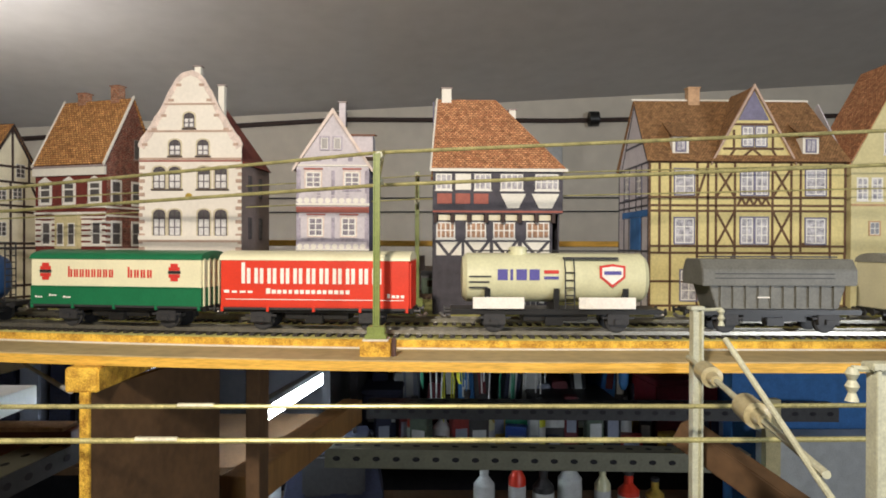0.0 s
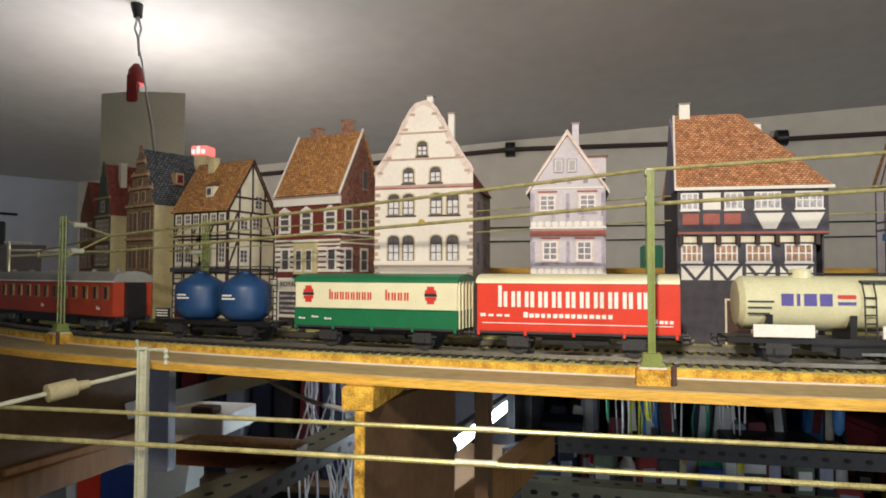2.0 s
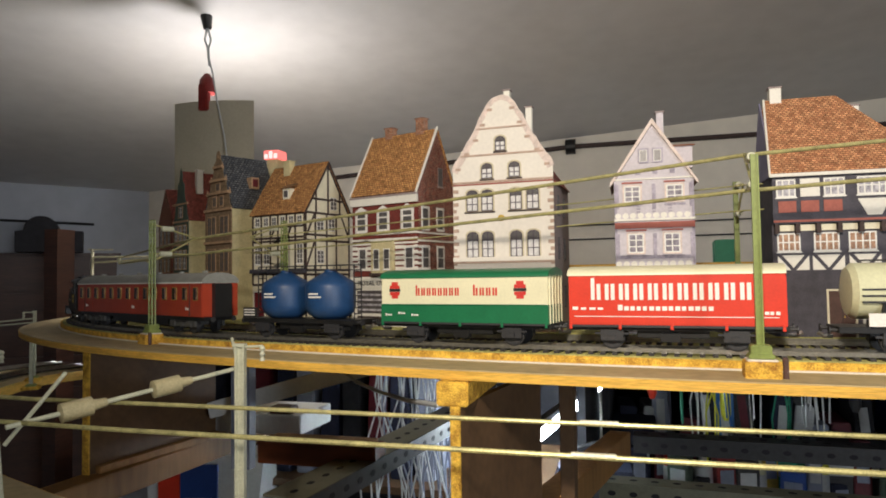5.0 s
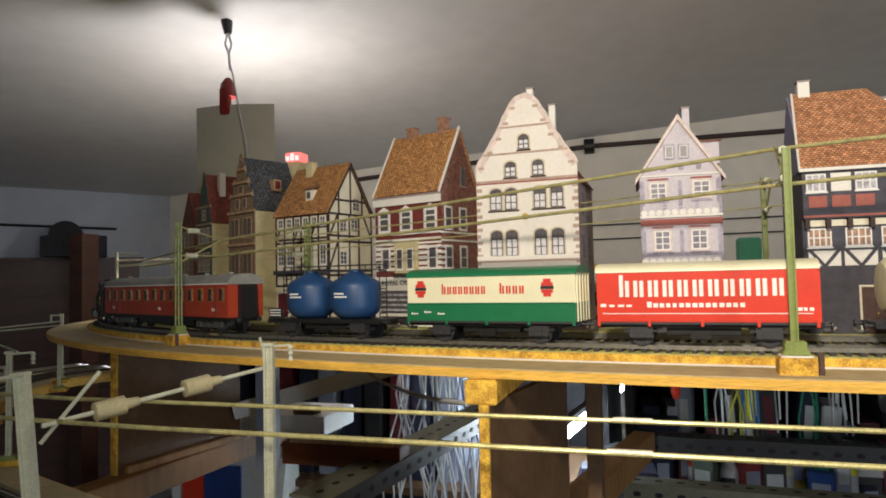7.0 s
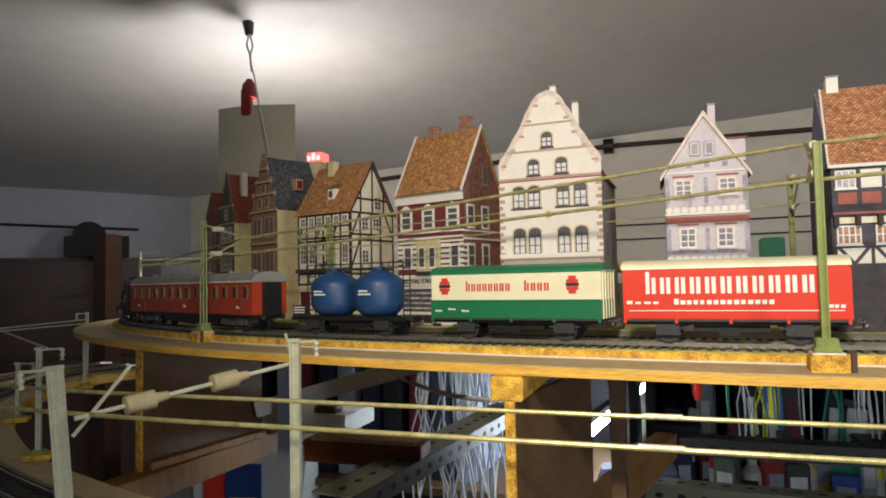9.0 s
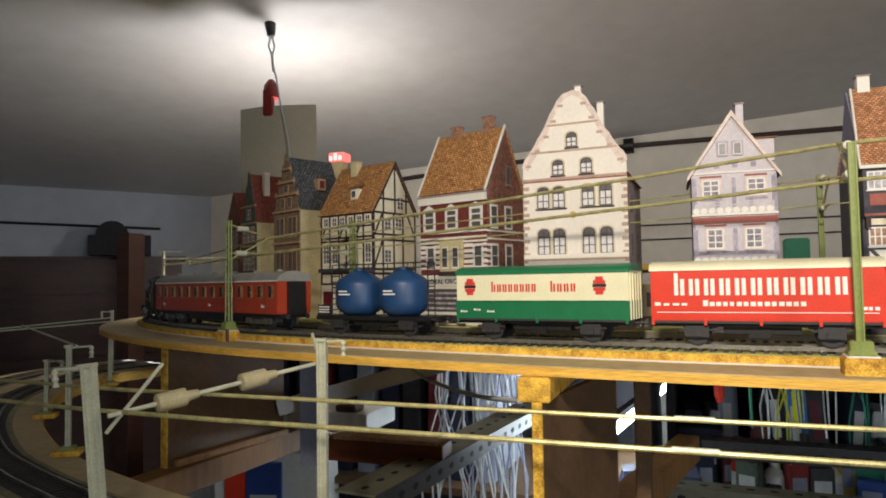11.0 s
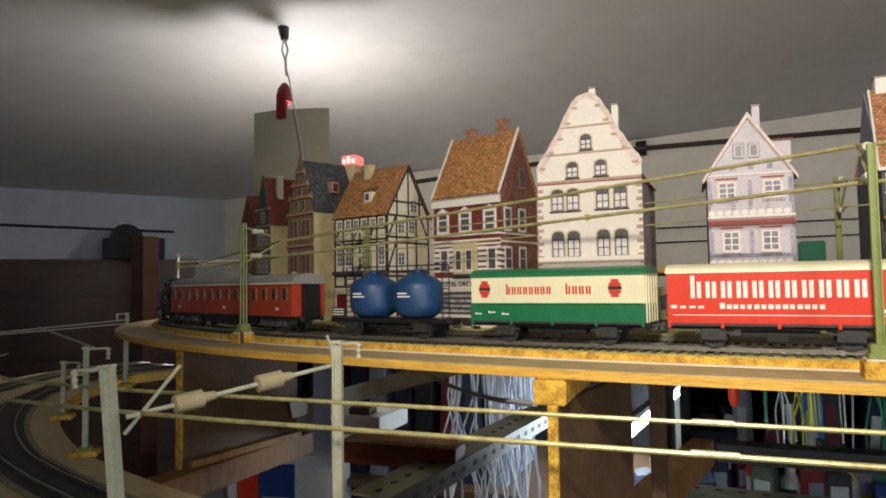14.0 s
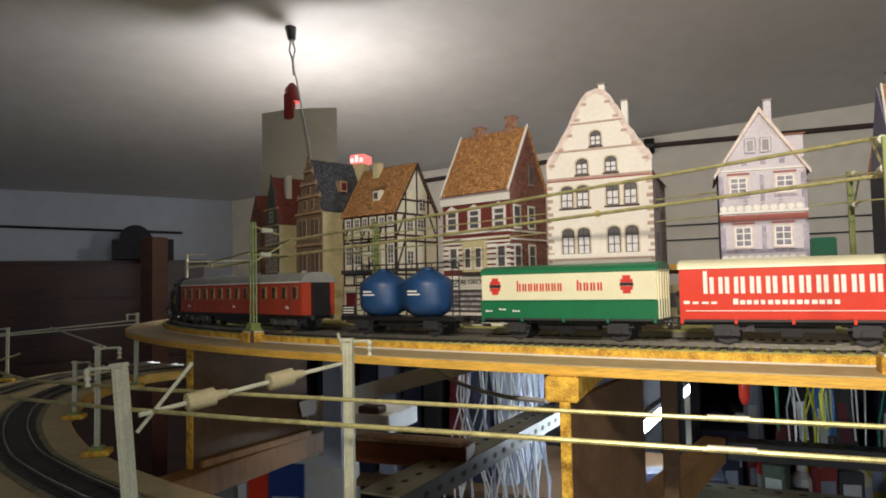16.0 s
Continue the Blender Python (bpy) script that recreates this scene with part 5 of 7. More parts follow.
def silo_wagon():
    s = run_at(-0.1565)
    ob = thing("silo_wagon", "dark wagon with two round blue silos", "model wagon", place(s, 0.028), "wagons of the model train")
    running_gear(ob, 0.096, 0.03)
    for x in (-0.0195, 0.0195):
        bm = bmesh.new()
        tube(bm, [(x, 0, z) for z in (0.0128, 0.0155, 0.0185, 0.0215, 0.0335, 0.0355, 0.0378, 0.0415, 0.0436, 0.0442)], [0.0105, 0.0145, 0.0164, 0.017, 0.017, 0.0166, 0.0148, 0.0085, 0.005, 0.001], 32)
        silo = part("silo", bm, M["silo_blue"], ob, "", None, True)
        bm = bmesh.new()
        tube(bm, [(x, 0, 0.0425), (x, 0, 0.0452), (x, 0, 0.0455)], [0.0042, 0.0042, 0.003], 16)
        part("hatch", bm, M["silo_blue"], silo, "", None, True)
        for i in range(2):
            part("data_line", boxes((x - 0.0048, x + 0.0048 - i * 0.002, -0.01715, -0.0155, 0.0268 + i * 0.0021, 0.0278 + i * 0.0021)), M["print_white"], silo)
    part("walkway", boxes((-0.042, 0.042, -0.0035, 0.0035, 0.0446, 0.0452)), M["dark"], ob)
    bm = bmesh.new()
    for y in (-0.0035, 0.0035):
        tube(bm, [(-0.042, y, 0.0482), (0.042, y, 0.0482)], 0.00035, 5)
        for i in range(6):
            tube(bm, [(-0.042 + i * 0.0168, y, 0.0452), (-0.042 + i * 0.0168, y, 0.0482)], 0.0003, 5)
    part("handrail", bm, M["dark"], ob)
    for x in (-0.042, 0.042):
        bm = rods([(x, -0.004, 0.0125), (x, -0.004, 0.048)], [(x, 0.004, 0.0125), (x, 0.004, 0.048)], *[[(x, -0.004, 0.016 + i * 0.004), (x, 0.004, 0.016 + i * 0.004)] for i in range(8)], r=0.0004, sides=5)
        part("ladder", bm, M["dark"], ob)
    part("data_board", boxes((-0.047, -0.034, -0.0138, -0.0132, 0.0128, 0.02)), M["ink"], ob)
    for i in range(3):
        part("data_line", boxes((-0.046, -0.036, -0.0141, -0.0136, 0.0145 + i * 0.0018, 0.0152 + i * 0.0018)), M["print_white"], ob)


def hopper_wagon():
    s = run_at(0.331)
    ob = thing("hopper_wagon", "dull grey hopper wagon with sloping ends", "model wagon", place(s, 0.028), "wagons of the model train")
    running_gear(ob, 0.094, 0.028)
    bm = bmesh.new()
    prism(bm, [(-0.034, 0.0128), (0.034, 0.0128), (0.038, 0.026), (-0.038, 0.026)], -0.0120, 0.0120, "y")
    part("chute", bm, M["hopper_grey"], ob, "", None, False, 0.0004)
    bm = bmesh.new()
    prism(bm, [(-0.0148, 0.0258), (0.0148, 0.0258), (0.0148, 0.0345), (0.0105, 0.0405), (-0.0105, 0.0405), (-0.0148, 0.0345)], -0.043, 0.043, "x")
    part("hopper", bm, M["hopper_grey"], ob, "", None, False, 0.0005)
    for i in range(10):
        u = -0.0315 + i * 0.007
        part("rib", boxes((u - 0.0008, u + 0.0008, -0.0132, -0.0118, 0.0135, 0.0255)), M["hopper_grey"], ob)
    for z in (0.0298, 0.0322):
        part("seam", boxes((-0.036, 0.030, -0.0150, -0.0146, z, z + 0.0005)), M["dark"], ob)
    part("data_line", boxes((-0.012, -0.005, -0.0136, -0.0130, 0.0190, 0.0198)), M["print_white"], ob)
    part("roof_walk", boxes((-0.038, 0.038, -0.004, 0.004, 0.0412, 0.042)), M["dark"], ob)


def white_van():
    ob, y = box_wagon(0.440, 0.096, M["wagon_cream"], M["coach_roof"], "cream van with blue printing and grey roof")
    blocks(ob, -0.042, 0.002, 0.030, 0.036, y, M["print_blue"], 8, 13)
    blocks(ob, 0.014, 0.037, 0.030, 0.036, y, M["print_blue"], 4, 14)


def round_mark(ob, x, z, w, h, y, mat, name="round_label"):
    bm = bmesh.new()
    prism(bm, [(x + w * math.cos(a), z + h * math.sin(a)) for a in [i * math.pi / 10 for i in range(20)]], y - 0.0002, y + 0.0003, "y")
    return part(name, bm, mat, ob)


def banner_van():
    ob, y = box_wagon(0.559, 0.104, M["wagon_cream"], M["coach_roof"], "cream van with red banner under a grey roof")
    part("banner", boxes((-0.0515, 0.0515, y - 0.0001, y + 0.0002, 0.0335, 0.0393)), M["wagon_red"], ob, "red printed banner")
    blocks(ob, -0.042, 0.012, 0.0343, 0.0385, y - 0.0002, M["print_white"], 17, 31)
    blocks(ob, 0.020, 0.040, 0.0343, 0.0385, y - 0.0002, M["print_white"], 6, 32)
    for x in (-0.047, 0.0455):
        round_mark(ob, x, 0.0364, 0.0022, 0.0022, y - 0.0002, M["gold"])
    round_mark(ob, 0.002, 0.0255, 0.0048, 0.0058, y, M["red_band"])
    round_mark(ob, 0.002, 0.0255, 0.0036, 0.0046, y - 0.0003, M["wagon_cream"], "label_field")
    part("brake_cabin_door", boxes((-0.050, -0.0445, y - 0.0006, y, 0.0125, 0.021)), M["dark"], ob)


def sliding_wall_van():
    length, hw = 0.166, 0.0148
    ob = thing("sliding_wall_wagon", "long cream van with two teal stripes and ribbed silver roof", "model wagon", place(run_at(0.717), 0.055), "wagons of the model train")
    fitted_gear(ob, length)
    part("body", boxes((-length / 2 + 0.004, length / 2 - 0.004, -hw, hw, 0.0125, 0.0405)), M["wagon_cream"], ob, "", None, False, 0.0004)
    part("roof", roof_shell(length - 0.006, hw, 0.0405, 0.0065), M["coach_roof"], ob, "", None, True)
    for k in range(5):
        a = radians(-75 + k * 22)
        part("roof_rib", rods([(-length / 2 + 0.004, (hw + 0.0006) * math.sin(a), 0.0405 + 0.0065 * math.cos(a)), (length / 2 - 0.004, (hw + 0.0006) * math.sin(a), 0.0405 + 0.0065 * math.cos(a))], r=0.0004, sides=5), M["coach_roof"], ob)
    for z in (0.0165, 0.0345):
        part("stripe", boxes((-length / 2 + 0.006, length / 2 - 0.008, -hw - 0.0003, -hw + 0.0001, z, z + 0.0045)), M["teal"], ob, "teal stripe")
    for k in range(6):
        x = -0.048 + k * 0.0195
        part("print_block", boxes((x, x + 0.0022, -hw - 0.0002, -hw + 0.0001, 0.0235, 0.0318), (x + 0.0035, x + 0.0085, -hw - 0.0002, -hw + 0.0001, 0.0235 + (k % 2) * 0.0035, 0.025 + (k % 2) * 0.0035)), M["dark_green"], ob)
    for q in (-1, 1):
        part("end_platform", boxes((min(q * length / 2, q * (length / 2 - 0.004)), max(q * length / 2, q * (length / 2 - 0.004)), -hw, hw, 0.0125, 0.0145)), M["wagon_cream"], ob)
        for y in (-0.0138, 0.0138, 0.0):
            part("end_post", boxes((q * (length / 2 - 0.0022) - 0.0015, q * (length / 2 - 0.0022) + 0.0015, y - 0.0008, y + 0.0008, 0.0145, 0.041)), M["wagon_cream"], ob)


def container_wagon():
    length, hw = 0.146, 0.0148
    ob = thing("container_wagon", "orange-red container with white stripe on grey flat wagon", "model wagon", place(run_at(0.887), 0.05), "wagons of the model train")
    fitted_gear(ob, length)
    part("container", boxes((-length / 2 + 0.002, length / 2 - 0.002, -hw, hw, 0.0125, 0.0425)), M["wagon_orange"], ob, "", None, False, 0.0006)
    y = -hw
    for name, pts in (("stripe", [(-0.071, 0.0195), (-0.034, 0.0195), (-0.030, 0.0235), (-0.029, 0.0262), (-0.0365, 0.0262), (-0.0385, 0.0248), (-0.071, 0.0248)]),
                      ("stripe", [(-0.0445, 0.0275), (-0.037, 0.0275), (-0.035, 0.0302), (0.0035, 0.0302), (0.0115, 0.0195), (0.071, 0.0195), (0.071, 0.0248), (0.015, 0.0248), (0.0075, 0.0358), (-0.036, 0.0358), (-0.042, 0.0335)])):
        bm = bmesh.new()
        prism(bm, pts, y - 0.0003, y + 0.0001, "y")
        part(name, bm, M["print_white"], ob)
    for k in range(4):
        part("data_line", boxes((-0.066, -0.056 + (k % 2) * 0.002, y - 0.0002, y + 0.0001, 0.0300 + k * 0.0024, 0.0308 + k * 0.0024)), M["print_white"], ob)


def cabin_van():
    ob, y = box_wagon(1.027, 0.110, M["wagon_orange"], M["coach_roof"], "orange-red van with white lower edge and end cabin")
    part("lower_edge", boxes((-0.0545, 0.0545, y - 0.0002, y + 0.0002, 0.0127, 0.0172)), M["print_white"], ob)
    for k in range(6):
        x = -0.034 + k * 0.0118
        part("print_block", boxes((x, x + 0.0024, y - 0.0002, y + 0.0001, 0.0212, 0.0312), (x + 0.0046, x + 0.0068, y - 0.0002, y + 0.0001, 0.0212, 0.0312)), M["print_white"], ob)
    cabin = part("brake_cabin", boxes((0.0385, 0.0560, -0.0152, 0.0152, 0.0395, 0.0470)), M["wagon_orange"], ob, "raised end cabin", None, False, 0.0006)
    part("cabin_roof", roof_shell(0.0185, 0.0152, 0.047, 0.003), M["print_white"], cabin, "", Matrix.Translation((0.0472, 0, 0)), True)


def passenger_coach():
    length, hw = 0.222, 0.0148
    s = run_at(-0.231) + length / 2 + 0.008
    ob = thing("passenger_coach", "dark red passenger coach with grey roof", "model coach", place(s, 0.075), "wagons of the model train")
    part("body", boxes((-length / 2, length / 2, -hw, hw, 0.0125, 0.038)), M["coach_red"], ob, "", None, False, 0.0005)
    part("roof", roof_shell(length, hw, 0.038, 0.0072), M["coach_roof"], ob, "", None, True)
    for i in range(14):
        x = -length / 2 + 0.009 + i * 0.0157
        win = part("window", boxes((x - 0.0036, x + 0.0036, -hw - 0.0003, -hw + 0.0002, 0.0245, 0.0345)), M["brass"], ob)
        part("pane", boxes((x - 0.003, x + 0.003, -hw - 0.0005, -hw, 0.0251, 0.0339)), M["glass_dark"], win)
        part("curtain", boxes((x + 0.0014, x + 0.0028, -hw - 0.0006, -hw - 0.0003, 0.0255, 0.0336)), M["warm_pane"], win)
    part("waist_rail", boxes((-length / 2, length / 2, -hw - 0.0003, -hw + 0.0002, 0.0222, 0.0228)), M["coach_red"], ob)
    for x in (-0.094, 0.094):
        part("vestibule", boxes((x - 0.0165, x + 0.0165, -hw - 0.0002, -hw + 0.0002, 0.0126, 0.0375)), M["coach_red"], ob)
        part("door_seam", boxes((x - 0.0004, x + 0.0004, -hw - 0.0006, -hw, 0.013, 0.037)), M["door_brown"], ob)
    part("gutter", boxes((-length / 2 - 0.0004, length / 2 + 0.0004, -hw - 0.0009, -hw + 0.0005, 0.0372, 0.0381)), M["print_white"], ob)
    for i in range(6):
        bm = bmesh.new()
        u = -0.09 + i * 0.036
        tube(bm, [(u, 0.0, 0.0445), (u, 0.0, 0.0464), (u, 0.0, 0.0468)], [0.0022, 0.0022, 0.001], 10)
        part("roof_vent", bm, M["coach_roof"], ob, "", None, True)
    for x in (-0.092, 0.0, 0.088):
        blocks(ob, x, x + 0.005, 0.0172, 0.0196, -hw - 0.0002, M["print_white"], 2, 21, "number_bar")
    part("underframe", boxes((-length / 2, length / 2, -0.0125, 0.0125, 0.0095, 0.0125), (-0.05, 0.05, -0.009, 0.009, 0.005, 0.0096)), M["black"], ob, "", None, False, 0.0004)
    for b in (-0.078, 0.078):
        bog = part("bogie", boxes((b - 0.019, b + 0.019, -0.0125, -0.0105, 0.0045, 0.0092), (b - 0.019, b + 0.019, 0.0105, 0.0125, 0.0045, 0.0092), (b - 0.004, b + 0.004, -0.011, 0.011, 0.005, 0.0095)), M["bogie_grey"], ob, "", None, False, 0.0004)
        for y in (-0.0132, 0.0126):
            for u in (-0.012, 0.0, 0.012):
                part("axle_box", boxes((b + u - 0.0024, b + u + 0.0024, y, y + 0.0008, 0.0046, 0.0086)), M["bogie_grey"], bog, "", None, False, 0.0003)
            part("spring", boxes((b - 0.008, b + 0.008, y - 0.0002, y + 0.001, 0.0082, 0.0092)), M["dark"], bog)
        for a in (-0.012, 0.012):
            for sgn in (-1, 1):
                bm = bmesh.new()
                tube(bm, [(b + a, sgn * 0.0068, 0.0055), (b + a, sgn * 0.0099, 0.0055)], 0.0058, 18)
                part("wheel", bm, M["dark"], bog, "", None, True)
    for sgn in (-1, 1):
        x = sgn * length / 2
        part("gangway", boxes((min(x, x + sgn * 0.005), max(x, x + sgn * 0.005), -0.007, 0.007, 0.012, 0.037)), M["black"], ob, "", None, False, 0.0004)
        for y in (-0.0085, 0.0085):
            bm = bmesh.new()
            tube(bm, [(x, y, 0.0108), (x + sgn * 0.004, y, 0.0108), (x + sgn * 0.0041, y, 0.0108), (x + sgn * 0.0048, y, 0.0108)], [0.0009, 0.0009, 0.002, 0.002], 10)
            part("buffer", bm, M["dark"], ob, "", None, True)
    return s + length / 2


def steam_engine(s_front):
    s = s_front + 0.066
    ob = thing("steam_locomotive", "black steam tank locomotive with three domes", "model locomotive", place(s, 0.03), "wagons of the model train")
    part("frame", boxes((-0.054, 0.054, -0.012, 0.012, 0.0095, 0.0135)), M["black"], ob, "", None, False, 0.0004)
    bm = bmesh.new()
    tube(bm, [(-0.056, 0, 0.0275), (-0.0555, 0, 0.0275), (-0.052, 0, 0.0275), (0.012, 0, 0.0275)], [0.004, 0.0085, 0.0098, 0.0098], 28)
    part("boiler", bm, M["black"], ob, "", None, True)
    for x, r, z in ((-0.044, 0.0028, 0.0455), (-0.027, 0.0042, 0.0432), (-0.0135, 0.0038, 0.0425)):
        bm = bmesh.new()
        tube(bm, [(x, 0, 0.034), (x, 0, z - 0.001), (x, 0, z), (x, 0, z + 0.0004)], [r, r, r * 1.12, r * 0.6], 18)
        part("chimney" if r < 0.003 else "dome", bm, M["black"], ob, "", None, True)
    part("side_tank", boxes((-0.018, 0.012, -0.0142, -0.0075, 0.0135, 0.029), (-0.018, 0.012, 0.0075, 0.0142, 0.0135, 0.029)), M["black"], ob, "", None, False, 0.0006)
    cab = part("cab", boxes((0.012, 0.034, -0.0142, 0.0142, 0.0135, 0.0405)), M["black"], ob, "", None, False, 0.0005)
    part("cab_window", boxes((0.0165, 0.026, -0.0146, 0.0146, 0.029, 0.0375)), M["glass_dark"], cab)
    part("cab_roof", roof_shell(0.025, 0.0148, 0.0405, 0.0035), M["black"], cab, "", Matrix.Translation((0.0225, 0, 0)), True)
    part("bunker", boxes((0.034, 0.05, -0.0135, 0.0135, 0.0135, 0.0345)), M["black"], ob, "", None, False, 0.0008)
    bm = bmesh.new()
    tube(bm, [(-0.05, -0.0105, 0.0335), (0.010, -0.0105, 0.0335)], 0.0004, 6)
    part("handrail", bm, M["steel"], ob)
    part("running_board", boxes((-0.05, 0.034, -0.0142, 0.0142, 0.0135, 0.0143)), M["black"], ob)
    part("buffer_beam", boxes((-0.0565, -0.054, -0.0138, 0.0138, 0.0085, 0.0145)), M["dark"], ob)
    for y in (-0.0085, 0.0085):
        bm = bmesh.new()
        tube(bm, [(-0.0565, y, 0.0112), (-0.06, y, 0.0112), (-0.0601, y, 0.0112), (-0.0608, y, 0.0112)], [0.0009, 0.0009, 0.0022, 0.0022], 12)
        part("buffer", bm, M["dark"], ob, "", None, True)
        bm = bmesh.new()
        tube(bm, [(-0.0562, y, 0.0165), (-0.0545, y, 0.0165)], 0.0016, 12)
        part("lamp", bm, M["dark"], ob, "", None, True)
    part("tank_stripe", boxes((-0.016, 0.004, -0.01445, -0.0141, 0.0215, 0.0221)), M["print_white"], ob)
    part("cab_vent", boxes((0.016, 0.028, -0.006, 0.006, 0.0435, 0.0462)), M["black"], ob)
    part("coal", boxes((0.035, 0.049, -0.0125, 0.0125, 0.034, 0.0365)), M["void_black"], ob, "heaped coal", None, False, 0.0012)
    for i in range(2):
        part("number_plate_bar", boxes((0.0135, 0.0195, -0.0146, -0.014, 0.0195 + i * 0.0045, 0.0225 + i * 0.0045)), M["gold"], ob)
    for i, x in enumerate((-0.038, -0.016, 0.0, 0.016, 0.038)):
        r = 0.0048 if i in (0, 4) else 0.0076
        for sgn in (-1, 1):
            bm = bmesh.new()
            tube(bm, [(x, sgn * 0.0068, r), (x, sgn * 0.0094, r)], r, 24)
            part("wheel", bm, M["dark"], ob, "", None, True)
    for y in (-0.0105, 0.0105):
        part("coupling_rod", boxes((-0.018, 0.018, y - 0.0005, y + 0.0005, 0.0048, 0.0062)), M["steel"], ob)
        part("cylinder", boxes((-0.044, -0.03, y * 1.2 - 0.0025, y * 1.2 + 0.0025, 0.006, 0.0125)), M["black"], ob, "", None, False, 0.001)


beer_wagon_green()
beer_wagon_red()
tank_wagon()
silo_wagon()
hopper_wagon()
white_van()
banner_van()
sliding_wall_van()
container_wagon()
cabin_van()
steam_engine(passenger_coach())

# ---- overhead line of the upper railway ----
def profile_post(h, w=0.0034, d=0.003, t=0.0007):
    """An H-shaped post."""
    a, b, c, e = w / 2, w / 2 - t, d / 2, t / 2
    return prism(bmesh.new(), [(-a, -c), (-b, -c), (-b, -e), (b, -e), (b, -c), (a, -c), (a, c), (b, c), (b, e), (-b, e), (-b, c), (-a, c)], 0, h, "z")


def lattice_post(h, w=0.0062, top=0.0042):
    bm = bmesh.new()
    for s in (-1, 1):
        for q in (-1, 1):
            tube(bm, [(s * w / 2, q * 0.0012, 0), (s * top / 2, q * 0.0012, h)], 0.0006, 5)
    n = 11
    for i in range(n):
        a, b = i / n, (i + 1) / n
        wa, wb = w + (top - w) * a, w + (top - w) * b
        s = 1 if i % 2 else -1
        for q in (-1, 1):
            tube(bm, [(s * wa / 2, q * 0.0012, h * a), (-s * wb / 2, q * 0.0012, h * b)], 0.0004, 4)
            tube(bm, [(-wb / 2, q * 0.0012, h * b), (wb / 2, q * 0.0012, h * b)], 0.0004, 4)
    return bm


def upper_mast(x, y, yaw, h, reach, hi, lo, lattice=False, block=True):
    ob = thing("catenary_mast", "green %s overhead-line mast on chipboard block" % ("lattice" if lattice else "steel"), "catenary mast", pose(x, y, 0, 0, 0, yaw), "green overhead-line masts")
    part("post", lattice_post(h) if lattice else profile_post(h), M["green"], ob)
    part("foot", boxes((-0.0045, 0.0045, -0.004, 0.004, 0.0, 0.006), (-0.0055, 0.0055, -0.005, 0.005, -0.0005, 0.002)), M["green"], ob, "", None, False, 0.0005)
    if block:
        part("block", boxes((-0.0075, 0.0078, -0.008, 0.006, -0.0095, -0.0012)), M["osb"], ob, "crumbly chipboard block", None, False, 0.0006)
        part("block_top", boxes((-0.0065, 0.0066, -0.0065, 0.0055, -0.0013, -0.0003)), M["glue"], ob, "white filler under the foot", None, False, 0.0003)
        bm = bmesh.new()
        tube(bm, [(0.0095, -0.0055, -0.0095), (0.0095, -0.0055, 0.0), (0.0095, -0.0055, 0.0008)], [0.0012, 0.0014, 0.0006], 8)
        part("bolt", bm, M["door_brown"], ob, "rusty bolt")
    arm = part("bracket", rods([(0, 0, h - 0.003), (0, reach, hi + 0.001)], [(0, 0, lo - 0.006), (0, reach, hi)], r=0.0007, sides=6), M["wire"], ob)
    part("steady_arm", rods([(0, 0, lo), (0, reach, lo)], r=0.0006, sides=6), M["wire"], ob)
    for z0, k in ((h - 0.003, 0.35), (lo, 0.3)):
        bm = bmesh.new()
        zz = z0 + (hi + 0.001 - z0) * k if z0 > lo else lo
        tube(bm, [(0, reach * k - 0.005, zz), (0, reach * k - 0.0045, zz), (0, reach * k + 0.0045, zz), (0, reach * k + 0.005, zz)], [0.0008, 0.0021, 0.0021, 0.0008], 10)
        part("insulator", bm, M["grey_mast"], arm, "", None, True)
    return ob


def wire(name, label, pts, r, mat, flat=1.0, group="overhead wires"):
    bm = bmesh.new()
    tube(bm, pts, r, 8)
    return solid(name, bm, mat, label, "overhead wire", group=group, smooth=True)


upper_mast(0.1105, 0.4332, -2, 0.0945, 0.035, 0.0997, 0.0813)
upper_mast(-0.3025, 0.5325, -28, 0.0865, 0.034, 0.073, 0.0605, lattice=True)
upper_mast(0.62, 0.405, 0, 0.115, 0.035, 0.121, 0.102)
upper_mast(-0.2412, 0.6265, 160, 0.091, 0.036, 0.0745, 0.062, lattice=True, block=False)
upper_mast(0.1275, 0.615, 180, 0.105, 0.034, 0.098, 0.081, block=False)
gantry = thing("catenary_gantry", "pale wire gantry spanning both tracks of the curve", "catenary gantry")
for name, x, y, z0, z1, r in (("post", -0.700, 0.893, -0.009, 0.088, 0.0022), ("post", -0.600, 0.925, -0.0035, 0.080, 0.0026)):
    part(name, rods([(x, y, z0), (x, y, z1)], r=r, sides=8), M["joint"], gantry, "", None, True)
part("post_foot", boxes((-0.706, -0.694, 0.887, 0.899, -0.009, -0.002)), M["osb"], gantry)
part("cross_beam", rods([(-0.700, 0.893, 0.076), (-0.595, 0.927, 0.076)], [(-0.700, 0.893, 0.068), (-0.595, 0.927, 0.0735)], r=0.0016, sides=6), M["joint"], gantry, "", None, True)
part("top_arm", rods([(-0.706, 0.891, 0.087), (-0.672, 0.902, 0.0865)], [(-0.615, 0.92, 0.088), (-0.598, 0.926, 0.082)], r=0.0011, sides=6), M["joint"], gantry, "", None, True)
for k in (0.35, 0.72):
    x, y = -0.700 + 0.105 * k, 0.893 + 0.034 * k
    bm = bmesh.new()
    tube(bm, [(x, y, 0.075), (x, y, 0.073), (x, y, 0.069), (x, y, 0.067)], [0.0012, 0.0026, 0.0026, 0.0012], 10)
    part("insulator", bm, M["grey_mast"], gantry, "", None, True)
